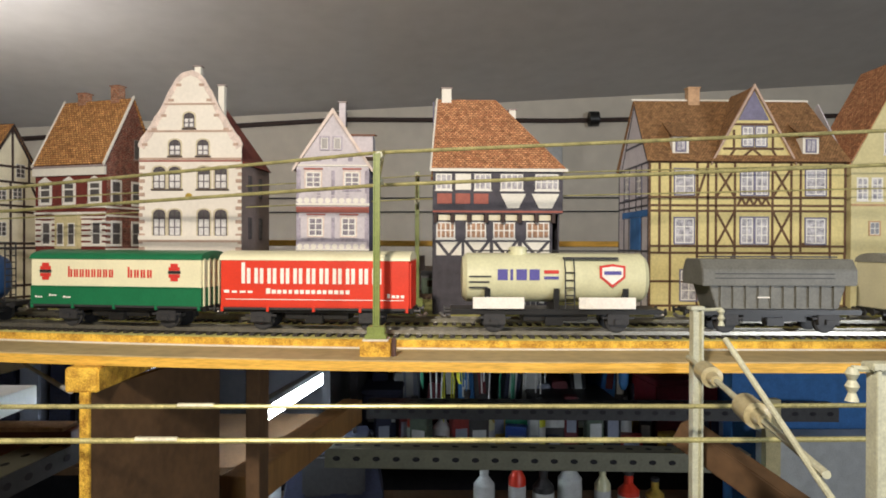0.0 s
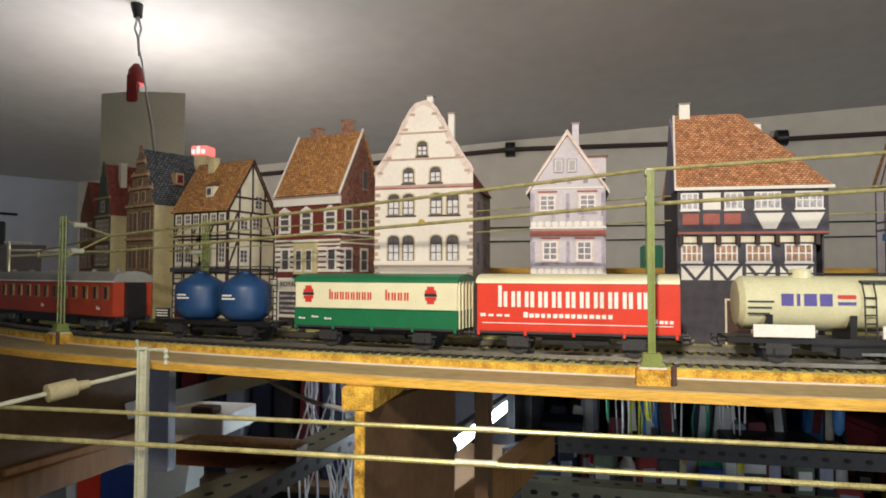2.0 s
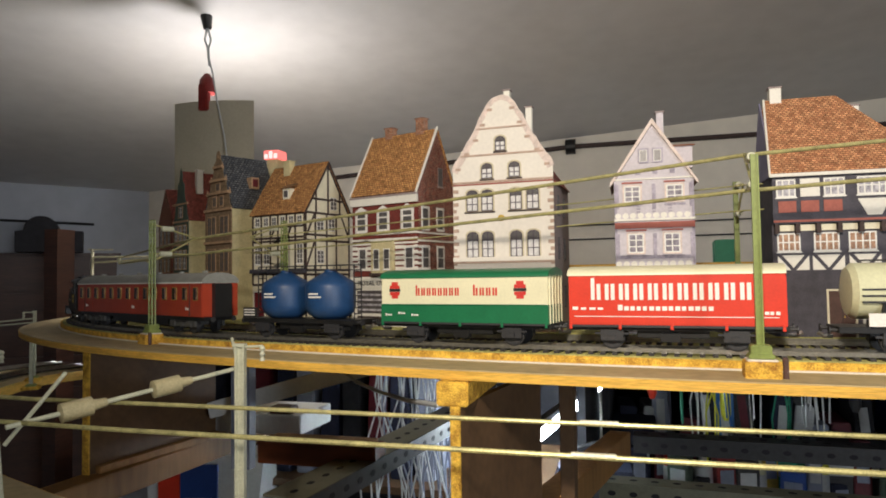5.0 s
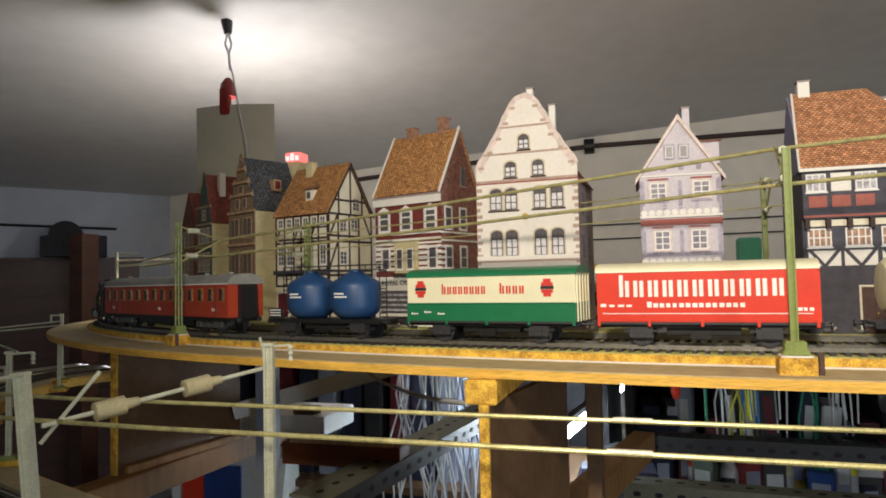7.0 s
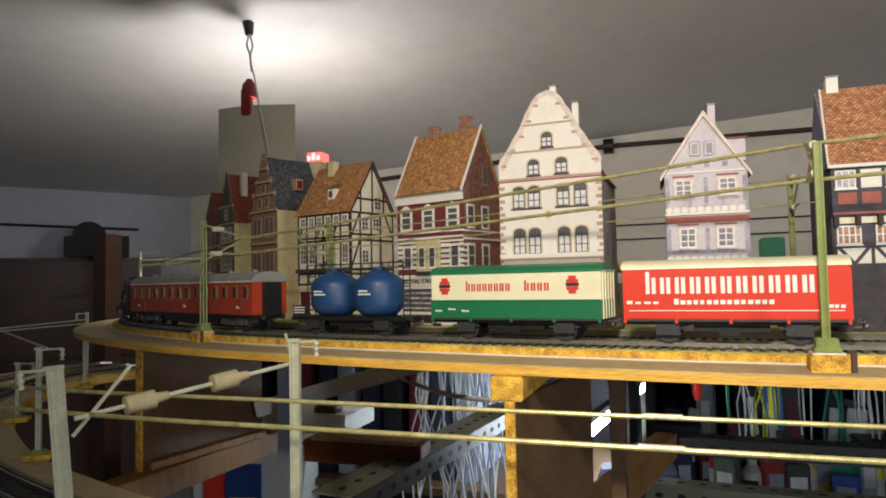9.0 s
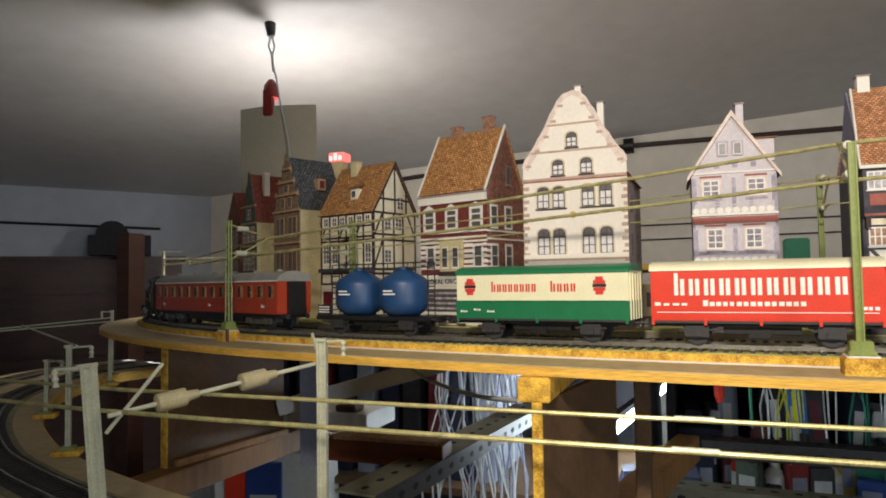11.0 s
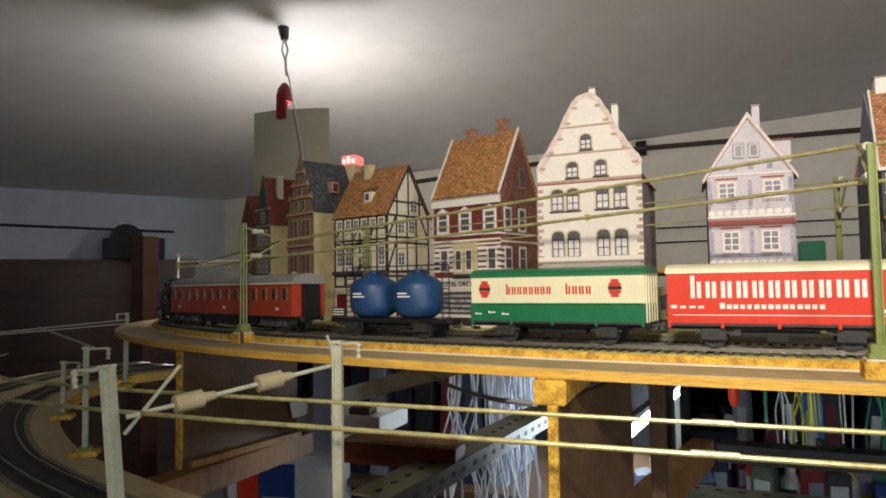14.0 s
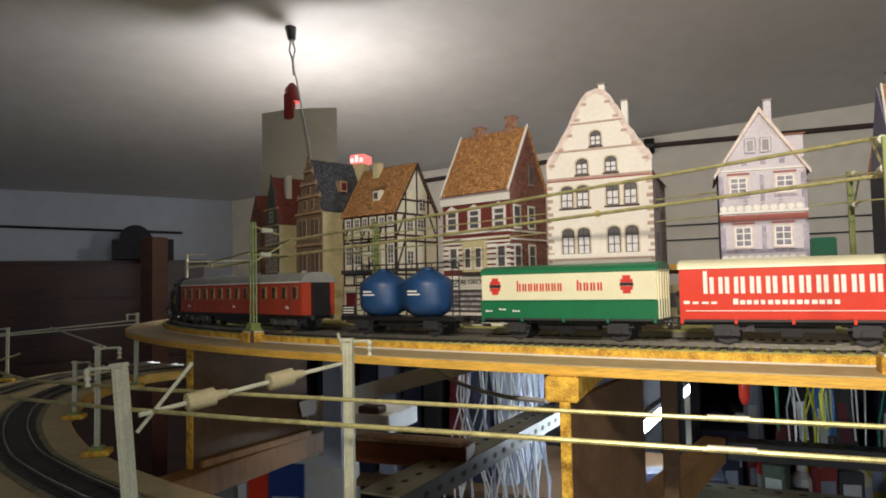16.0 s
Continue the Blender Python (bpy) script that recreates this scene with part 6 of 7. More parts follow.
A_HI, A_LO, B_HI, B_LO = (0.1095, 0.468, 0.0997), (0.1095, 0.468, 0.0813), (-0.2875, 0.5625, 0.073), (-0.2875, 0.5625, 0.0605)
for a, b in ((A_HI, B_HI), (A_LO, B_LO), (A_HI, (0.62, 0.44, 0.121)), (A_LO, (0.62, 0.44, 0.102)), (B_HI, (-0.664, 0.905, 0.0745)), (B_LO, (-0.664, 0.905, 0.066))):
    mid = [Vector(a).lerp(Vector(b), k / 8) for k in range(9)]
    wire("overhead_wire", "brassy olive overhead wire above the front track", mid, 0.00105, M["wire"])
for a, b in (((0.1275, 0.58, 0.098), (-0.253, 0.5925, 0.0745)), ((0.1275, 0.58, 0.081), (-0.253, 0.5925, 0.062)), ((0.1275, 0.58, 0.098), (0.62, 0.55, 0.11)), ((0.1275, 0.58, 0.081), (0.62, 0.55, 0.093))):
    wire("overhead_wire", "thin olive overhead wire above the rear track", [Vector(a).lerp(Vector(b), k / 4) for k in range(5)], 0.0005, M["wire"])


# ---- the lower railway in front: board, track, masts and wires ----
LOWER = spline([(0.02, 0.330), (-0.12, 0.336), (-0.20, 0.346), (-0.26, 0.361), (-0.296, 0.373), (-0.349, 0.393), (-0.417, 0.425), (-0.514, 0.490), (-0.60, 0.566), (-0.655, 0.635), (-0.70, 0.723), (-0.72, 0.80), (-0.70, 0.88)])
ZL = -0.08


def follow(line, a, b, z0, z1):
    bm = bmesh.new()
    rows = []
    for i, p in enumerate(line):
        d = (line[min(i + 1, len(line) - 1)] - line[max(i - 1, 0)]).normalized()
        n = Vector((d.y, -d.x, 0))
        rows.append([bm.verts.new((q.x, q.y, z)) for q, z in ((p + n * a, z0), (p + n * b, z0), (p + n * b, z1), (p + n * a, z1))])
    for r, t in zip(rows, rows[1:]):
        for k in range(4):
            bm.faces.new((r[k], r[(k + 1) % 4], t[(k + 1) % 4], t[k]))
    bm.faces.new(rows[0])
    bm.faces.new(rows[-1][::-1])
    return bm


def lower_railway():
    bd = thing("lower_layout_board", "curved bare chipboard of the lower loop", "railway board")
    part("board", follow(LOWER, -0.11, 0.040, ZL - 0.012, ZL), M["ply_face"], bd)
    part("board_edge", follow(LOWER, 0.0402, 0.0412, ZL - 0.0122, ZL - 0.0005), M["ply_edge"], bd)
    for k, off in enumerate((0.0, -0.064)):
        tr = thing("railway_track", "grey curved rails on dark sleepers of the lower loop", "railway track", group="railway tracks")
        for o in (-0.0083, 0.0083):
            part("rail", follow(LOWER, off + o - 0.0005, off + o + 0.0005, ZL + 0.002, ZL + 0.0045), M["rail"], tr)
        part("roadbed", follow(LOWER, off - 0.019, off + 0.019, ZL, ZL + 0.0008), M["ballast"], tr)
        me = mesh_of("sleeper", boxes((-0.0013, 0.0013, -0.0145, 0.0145, ZL + 0.0008, ZL + 0.002)), M["sleeper"])
        for i in range(0, len(LOWER) - 1):
            p, d = LOWER[i], (LOWER[i + 1] - LOWER[i]).normalized()
            q = p + Vector((d.y, -d.x, 0)) * off
            ob = new("sleeper", me)
            ob.parent, ob.matrix_basis = tr, Matrix.Translation((q.x, q.y, 0)) @ Matrix.Rotation(math.atan2(d.y, d.x), 4, "Z")


lower_railway()


def lower_mast(x, y, yaw, top, foot=ZL, w=0.0052, arm=0.0, lean=0.0):
    ob = thing("lower_mast", "pale grey-green ribbed mast of the lower line", "catenary mast", pose(x, y, foot, 0, lean, yaw), "pale masts of the lower line")
    h = top - foot
    part("post", profile_post(h, w, 0.0042, 0.0012), M["grey_mast"], ob, "", None, False, 0.0002)
    part("post_cap", boxes((-w / 2 - 0.0012, w / 2 + 0.0004, -0.0024, 0.0024, h - 0.0006, h + 0.0012)), M["grey_mast"], ob, "", None, False, 0.0003)
    part("foot", boxes((-0.005, 0.005, -0.0045, 0.0045, 0, 0.006)), M["green"], ob, "", None, False, 0.0008)
    part("block", boxes((-0.009, 0.009, -0.0075, 0.0075, -0.0001, 0.0035)), M["osb"], ob, "", None, False, 0.0006)
    if arm:
        part("top_arm", rods([(0, 0, h - 0.0008), (arm, 0, h - 0.0002)], r=0.0008, sides=6), M["grey_mast"], ob)
        bm = bmesh.new()
        tube(bm, [(arm, 0, h), (arm, 0, h - 0.0015), (arm, 0, h - 0.003), (arm, 0, h - 0.0045), (arm, 0, h - 0.006), (arm, 0, h - 0.008)], [0.0009, 0.0017, 0.0009, 0.0017, 0.0009, 0.0016], 10)
        part("hanging_insulator", bm, M["grey_mast"], ob, "", None, True)
    return ob


def insulated_rod(a, b, spots=(0.28, 0.66), r=0.0043):
    """A stay rod with fat pale insulators threaded on it."""
    a, b = Vector(a), Vector(b)
    ob = thing("stay_rod", "stay rod with two fat pale insulators", "stay rod", group="stay rods")
    part("rod", rods([a, b], r=0.0011, sides=8), M["grey_mast"], ob, "", None, True)
    for k in spots:
        c, d = a.lerp(b, k), (b - a).normalized()
        bm = bmesh.new()
        tube(bm, [c - d * 0.008, c - d * 0.0075, c + d * 0.0055, c + d * 0.006, c + d * 0.012], [0.002, r, r, 0.0026, 0.002], 18)
        part("insulator", bm, M["insul"], ob, "", None, True)
    return ob


M["insul"] = material("yellowed_insulator", (0.46, 0.40, 0.23), 0.35, 0, 120, 0.2)
lower_mast(-0.148, 0.412, 10, 0.004, foot=-0.13, arm=0.012)
bearer = thing("mast_bearer", "plain wooden bearer on a leg carrying a mast", "bearer", pose(-0.148, 0.412, -0.13))
part("board", boxes((-0.03, 0.03, -0.02, 0.02, -0.012, 0)), M["wood"], bearer)
part("leg", boxes((-0.012, 0.012, -0.010, 0.010, FLOOR + 0.13, -0.012)), M["wood"], bearer)
lower_mast(-0.206, 0.321, 15, 0.0, arm=-0.016, w=0.0058, lean=-5)
lower_mast(0.262, 0.398, 5, 0.0185, arm=0.012)
lower_mast(0.2465, 0.246, 0, 0.019, arm=-0.008, w=0.0066)
insulated_rod((-0.2, 0.318, -0.0215), (-0.152, 0.412, -0.0085), (0.27, 0.66))
insulated_rod((0.258, 0.398, -0.004), (0.235, 0.25, -0.008), (0.25, 0.62))
for a, b in (((-0.183, 0.332, 0.0), (-0.205, 0.322, -0.03)), ((0.232, 0.30, 0.018), (0.236, 0.245, -0.016)), ((-0.148, 0.412, -0.012), (-0.165, 0.43, 0.006))):
    solid("brace", rods([a, b], r=0.0009, sides=8), M["grey_mast"], "thin pale diagonal brace between masts", "brace", group="pale braces", smooth=True)
for y0, z0, y1, z1 in ((0.370, -0.0202, 0.350, -0.016), (0.330, -0.0228, 0.322, -0.020)):
    pts = [(0.42, y0, z0 + 0.001), (0.25, y0, z0), (0.1, y0, z0), (-0.02, y0, z0), (-0.15, y0 - 0.004, z0 + 0.001), (-0.22, y1, z1), (-0.34, y1 + 0.02, z1 - 0.002), (-0.5, y1 + 0.1, z1 - 0.008), (-0.62, y1 + 0.22, z1 - 0.012)]
    wire("lower_wire", "olive ribbed overhead wire of the lower line", pts, 0.001, M["wire"], group="lower overhead wires")
    # a short pale rod over the wire draws its white highlight
    bm = bmesh.new()
    tube(bm, [(0.033, y0, z0 + 0.0004), (0.048, y0, z0 + 0.0004)], 0.0011, 8)
    solid("wire_glint", bm, M["joint"], "bright highlight on the overhead wire, drawn as a short rod", "wire joint", group="wire joints", smooth=True)

# small masts further round the lower loop
for x, y, top, arm in ((-0.365, 0.441, -0.006, 0.014), (-0.655, 0.755, 0.004, -0.012), (-0.60, 0.70, -0.014, 0.012), (-0.50, 0.535, -0.03, 0.012), (-0.82, 0.70, -0.012, -0.012)):
    lower_mast(x, y, 35, top, w=0.0032, arm=arm)
for a, b in (((-0.50, 0.54, -0.03), (-0.365, 0.447, -0.02)), ((-0.655, 0.755, -0.004), (-0.80, 0.66, -0.018)), ((-0.64, 0.74, -0.008), (-0.85, 0.62, -0.024)), ((-0.365, 0.447, -0.006), (-0.55, 0.55, 0.0))):
    wire("lower_wire", "thin pale overhead wire of the lower loop", [a, b], 0.0008, M["grey_mast"], group="lower overhead wires")

# ---- underneath: supports, shelves and stored things ----
M.update({
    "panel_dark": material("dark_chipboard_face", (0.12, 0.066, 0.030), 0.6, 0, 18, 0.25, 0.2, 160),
    "angle": material("olive_grey_angle_steel", (0.19, 0.19, 0.135), 0.5, 0.2, 40, 0.15),
    "mahogany": material("reddish_board", (0.2, 0.055, 0.018), 0.55, 0, 14, 0.3, 0.2, 80, (0.2, 1, 1)),
    "white_board": material("white_laminate", (0.80, 0.83, 0.82), 0.5, 0, 20, 0.06),
    "grey_blue": material("grey_blue_laminate", (0.24, 0.27, 0.35), 0.5, 0, 20, 0.1),
    "navy": material("navy_cloth", (0.012, 0.016, 0.04), 0.8, 0, 30, 0.4, 0.3),
    "maroon": material("maroon_plastic", (0.12, 0.012, 0.02), 0.5, 0, 40, 0.3),
    "void": material("black_and_deep_shade", (0.018, 0.018, 0.022), 0.9, 0, 10, 0.3),
    "pale_plastic": material("pale_plastic", (0.5, 0.52, 0.52), 0.4, 0, 60, 0.15),
    "cable_white": material("white_cable", (0.6, 0.62, 0.62), 0.5, 0, 120, 0.1),
    "cable_yellow": material("yellow_cable", (0.6, 0.6, 0.03), 0.5, 0, 120, 0.1),
    "cable_green": material("green_cable", (0.02, 0.25, 0.14), 0.5, 0, 120, 0.1),
    "cable_blue": material("blue_cable", (0.03, 0.12, 0.3), 0.5, 0, 120, 0.1),
    "bag_blue": material("blue_packaging", (0.02, 0.06, 0.25), 0.5, 0, 40, 0.2),
    "tube": plain("lit_tube", (0.8, 0.92, 1.0), 0.3, 0, 45.0),
})


M["red_socket"] = material("dark_red_plastic", (0.22, 0.018, 0.015), 0.45, 0, 80, 0.2)


def panel(name, label, a, b, z0, z1, t, face, edge):
    """An upright sheet from a to b in plan, with a differently coloured front edge."""
    a, b = Vector((*a, 0)), Vector((*b, 0))
    d = (b - a).normalized()
    yaw = math.degrees(math.atan2(d.y, d.x))
    ob = thing(name, label, "trestle", pose(a.x, a.y, 0, 0, 0, yaw), "chipboard supports")
    part("sheet", boxes((0.001, (b - a).length, -t / 2, t / 2, z0, z1)), face, ob)
    part("raw_edge", boxes((-0.0005, 0.001, -t / 2 - 0.0003, t / 2 + 0.0003, z0, z1)), edge, ob, "raw chipboard edge", None)
    return ob


def bar_between(name, label, category, a, b, w, h, mat, group=""):
    """A straight squared timber from a to b (top centre line)."""
    a, b = Vector(a), Vector(b)
    d = b - a
    m = Matrix.Translation(a) @ d.to_track_quat("X", "Z").to_matrix().to_4x4()
    return solid(name, boxes((0, d.length, -w / 2, w / 2, -h, 0)), mat, label, category, m, group, bevel=0.0008)


def perforated_angle(a, b, w, h, label, pitch=0.024, mat="angle", front=""):
    """Slotted steel angle: an upright flange and a level one, the holes as dark slots set in it; front: darker colour
    that paints shade on the upright flange.
    """
    a, b = Vector(a), Vector(b)
    d = b - a
    m = Matrix.Translation(a) @ d.to_track_quat("X", "Z").to_matrix().to_4x4()
    ob = thing("slotted_angle", label, "shelf angle", m, "slotted shelf angles")
    n = int(d.length / pitch)
    cut = bmesh.new()
    box(cut, 0, d.length, -0.001, 0.001, -h, 0)
    part("upright_flange", cut, M[front or mat], ob)
    part("level_flange", boxes((0, d.length, 0.001, w, -0.002, 0)), M[mat], ob)
    for i in range(n):
        x = pitch * (i + 0.6)
        bm = bmesh.new()
        prism(bm, [(x + 0.0046 * math.cos(t), -h / 2 + 0.003 * math.sin(t)) for t in [k * math.pi / 6 for k in range(12)]], -0.0013, 0.0013, "y")
        part("slot", bm, M["void"], ob)
        bm = bmesh.new()
        prism(bm, [(x + 0.0046 * math.cos(t), w / 2 + 0.003 * math.sin(t)) for t in [k * math.pi / 6 for k in range(12)]], -0.0023, 0.0003, "z")
        part("slot", bm, M["void"], ob)


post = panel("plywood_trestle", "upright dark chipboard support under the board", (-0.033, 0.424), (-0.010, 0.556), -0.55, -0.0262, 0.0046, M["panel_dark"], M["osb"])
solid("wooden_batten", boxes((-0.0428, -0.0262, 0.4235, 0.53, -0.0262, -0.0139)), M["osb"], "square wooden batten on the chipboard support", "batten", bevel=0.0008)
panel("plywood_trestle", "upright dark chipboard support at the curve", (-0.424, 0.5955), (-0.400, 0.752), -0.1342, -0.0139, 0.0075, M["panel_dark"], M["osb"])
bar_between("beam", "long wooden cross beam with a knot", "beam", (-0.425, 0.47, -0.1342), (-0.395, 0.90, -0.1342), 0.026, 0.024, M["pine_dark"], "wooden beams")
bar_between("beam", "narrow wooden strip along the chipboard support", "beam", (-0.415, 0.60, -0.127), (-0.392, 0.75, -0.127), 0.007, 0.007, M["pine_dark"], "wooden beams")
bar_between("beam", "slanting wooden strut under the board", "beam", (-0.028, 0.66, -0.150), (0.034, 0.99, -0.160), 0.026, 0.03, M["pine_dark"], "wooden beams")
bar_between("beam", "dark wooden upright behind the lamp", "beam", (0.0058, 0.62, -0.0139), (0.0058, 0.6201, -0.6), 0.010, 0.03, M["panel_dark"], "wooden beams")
bar_between("beam", "pale wooden batten at the curve's underside", "beam", (-0.30, 0.66, -0.0139), (-0.19, 0.62, -0.0139), 0.025, 0.012, M["wood"], "wooden beams")
bar_between("beam", "slanting brown strut close to the lower line", "beam", (0.268, 0.425, -0.04), (0.40, 0.30, -0.13), 0.014, 0.013, M["panel_dark"], "wooden beams")
solid("white_beam", boxes((0, 0.27, 0, 0.022, -0.017, 0)), M["white_board"], "white laminated beam under the railway board", "beam", Matrix.Translation((-0.388, 0.722, -0.0919)) @ pose(0, 0, 0, 0, -15.5, 0), bevel=0.0008)
solid("white_box", boxes((-0.42, -0.298, 0.762, 0.84, -0.131, -0.1095)), M["white_board"], "white cardboard box with dark lid marks", "box", bevel=0.001)
solid("dark_block", boxes((-0.338, -0.312, 0.765, 0.785, -0.1093, -0.1015)), M["door_brown"], "small dark brown block lying on the box", "block", bevel=0.001)
solid("grey_post", boxes((-0.343, -0.322, 0.700, 0.712, -0.152, -0.0139)), M["grey_blue"], "grey-blue laminated upright under the curve", "post")
solid("brown_board", boxes((-0.31, -0.184, 0.695, 0.722, -0.143, -0.121)), M["mahogany"], "reddish brown shelf board on edge", "board", bevel=0.0006)
solid("pale_board", boxes((-0.30, -0.19, 0.693, 0.718, -0.1209, -0.1175)), M["sand"], "pale veneered board lying on the brown one", "board")
# upright flange coloured dark for the shadow on its front
perforated_angle((-0.198, 0.58, -0.134), (-0.150, 1.0, -0.134), 0.040, 0.018, "olive-grey slotted steel angle under the curve", front="dark")
perforated_angle((0.011, 0.90, -0.199), (0.53, 0.90, -0.207), 0.03, 0.023, "olive-grey slotted steel shelf edge")
# this rail lies in shade, which its dark colour paints
perforated_angle((0.05, 1.02, -0.172), (0.7, 1.0, -0.172), 0.03, 0.022, "slotted steel shelf rail with its shade painted dark", mat="dark")


def tube_lamp():
    a, b = Vector((-0.0816, 0.94, -0.1747)), Vector((-0.0153, 1.68, -0.2051))
    ob = thing("tube_lamp", "lit bluish-white fluorescent tube under the board", "tube lamp")
    bm = bmesh.new()
    tube(bm, [a, b], 0.0085, 14)
    part("tube", bm, M["tube"], ob, "glowing tube", None, True)
    for p, s in ((a, -1), (b, 1)):
        d = (b - a).normalized() * s
        bm = bmesh.new()
        tube(bm, [p, p + d * 0.012], 0.0095, 14)
        part("end_cap", bm, M["dark"], ob, "", None, True)
    part("batten", boxes((-0.006, 0.006, 0, (b - a).length, 0.012, 0.02)), M["dark"], ob, "", Matrix.Translation(a) @ (b - a).to_track_quat("Y", "Z").to_matrix().to_4x4())


tube_lamp()


def shelf(name, x0, x1, y0, y1, zs):
    ob = thing("storage_shelf", "dark open storage shelf full of clutter", "shelf", group="storage shelves")
    for z in zs:
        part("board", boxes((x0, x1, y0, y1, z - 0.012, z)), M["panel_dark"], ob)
    # sides and back in black: the dimness behind the goods is painted in
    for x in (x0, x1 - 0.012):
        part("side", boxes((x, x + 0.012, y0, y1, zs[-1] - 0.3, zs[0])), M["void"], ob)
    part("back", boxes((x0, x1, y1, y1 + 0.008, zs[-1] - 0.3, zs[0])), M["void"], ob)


shelf("a", 0.0, 1.2, 1.25, 1.6, (0.0, -0.325, -0.60))
shelf("b", -0.75, -0.02, 1.15, 1.55, (0.0, -0.62))


def bottle(x, y, z, r, h, mat, label):
    bm = bmesh.new()
    tube(bm, [(0, 0, 0), (0, 0, 0.002), (0, 0, h * 0.62), (0, 0, h * 0.78), (0, 0, h * 0.8), (0, 0, h)], [r * 0.9, r, r, r * 0.4, r * 0.42, r * 0.42], 14)
    ob = thing("bottle", label, "bottle", pose(x, y, z), "bottles on the shelf")
    part("body", bm, mat, ob, "", None, True)
    bm = bmesh.new()
    tube(bm, [(0, 0, h), (0, 0, h * 1.1)], r * 0.5, 12)
    part("cap", bm, M["dark"], ob, "", None, True)
    bm = bmesh.new()
    tube(bm, [(0, 0, h * 0.18), (0, 0, h * 0.5)], r * 1.02, 14, False)
    part("paper_label", bm, M["pale_plastic"], ob, "", None, True)


def hank(x, y, top, drop, mat, label, n=5, spread=0.02, seed=0):
    """Cables hanging in a loose bundle."""
    rnd = random.Random(seed)
    ob = thing("cable_bundle", label, "cable", pose(x, y, top), "hanging cables")
    for i in range(n):
        u, k = rnd.uniform(-spread, spread), rnd.uniform(0.75, 1.0)
        w = rnd.uniform(-spread, spread)
        bm = bmesh.new()
        tube(bm, [(u * 0.3, 0, 0), (u, 0.004 * i, -drop * k * 0.35), (w * 1.3, 0.003 * i, -drop * k * 0.7), (w, 0.002 * i, -drop * k)], 0.0014, 6)
        part("cable", bm, mat, ob, "", None, True)


rnd = random.Random(11)
for i, (x, c) in enumerate(((0.125, "cable_green"), (0.15, "cable_white"), (0.172, "cable_yellow"), (0.20, "cable_blue"), (0.232, "cable_white"), (0.27, "cable_green"), (0.30, "cable_white"), (0.33, "cable_white"))):
    hank(x, 1.22 + 0.01 * (i % 3), -0.03, 0.17 + 0.03 * (i % 3), M[c], "%s cables hanging from the shelf" % {"cable_green": "green", "cable_white": "white", "cable_yellow": "yellow", "cable_blue": "blue"}[c] + " in front", 4, 0.012, i)
for i in range(9):
    hank(-0.32 + i * 0.014, 1.06 + 0.015 * (i % 2), -0.02, 0.40 + 0.03 * (i % 4), M[("cable_white", "pale_plastic", "grey_blue")[i % 3]], "pale cables hanging in long loose loops", 4, 0.03, 30 + i)
for x, w, d, h, mt, lb in ((0.05, 0.07, 0.10, 0.10, "navy", "dark blue box with worn corners"), (0.40, 0.15, 0.12, 0.085, "dark", "black radio set with pale front strip"), (0.60, 0.12, 0.12, 0.12, "maroon", "dark maroon storage box"), (0.29, 0.06, 0.08, 0.06, "cable_green", "small green plastic crate"), (0.52, 0.06, 0.08, 0.04, "gold", "small ochre cardboard box"), (0.75, 0.13, 0.1, 0.2, "blue_print", "light blue cardboard folder box"), (0.93, 0.12, 0.1, 0.16, "pale_plastic", "pale grey storage box")):
    ob = thing("storage_box", lb, "box", pose(x, 1.36, -0.325, 0, 0, rnd.uniform(-8, 8)), "boxes on the shelf")
    part("body", boxes((-w / 2, w / 2, -d / 2, d / 2, 0, h)), M[mt], ob, "", None, False, 0.003)
    part("lid", boxes((-w / 2 - 0.002, w / 2 + 0.002, -d / 2 - 0.002, d / 2 + 0.002, h, h + 0.008)), M[mt], ob, "", None, False, 0.002)
    part("front_strip", boxes((-w * 0.36, w * 0.36, -d / 2 - 0.0025, -d / 2, h * 0.5, h * 0.72)), M["pale_plastic"], ob)
for x, r, h, mt, lb in ((0.11, 0.014, 0.09, "wagon_red", "red bottle with pale paper label"), (0.16, 0.018, 0.07, "pale_plastic", "squat pale plastic bottle"), (0.205, 0.012, 0.10, "dark", "slim dark glass bottle"), (0.24, 0.016, 0.08, "tank_cream", "cream bottle with paper label"), (0.335, 0.012, 0.09, "cable_yellow", "yellow bottle with dark cap"), (0.49, 0.014, 0.09, "pale_plastic", "pale bottle with dark cap"), (0.68, 0.015, 0.1, "wagon_red", "red bottle with dark cap")):
    bottle(x, 1.30, -0.325, r, h, M[mt], lb)
for x, r, h, mt in ((0.22, 0.016, 0.075, "pale_plastic"), (0.27, 0.013, 0.09, "wagon_red"), (0.31, 0.016, 0.07, "dark"), (0.35, 0.018, 0.09, "pale_plastic"), (0.40, 0.012, 0.075, "tank_cream"), (0.44, 0.016, 0.06, "wagon_red"), (0.48, 0.014, 0.05, "gold")):
    bottle(x, 1.10, -0.36, r, h, M[mt], "small bottle standing on the lower shelf")
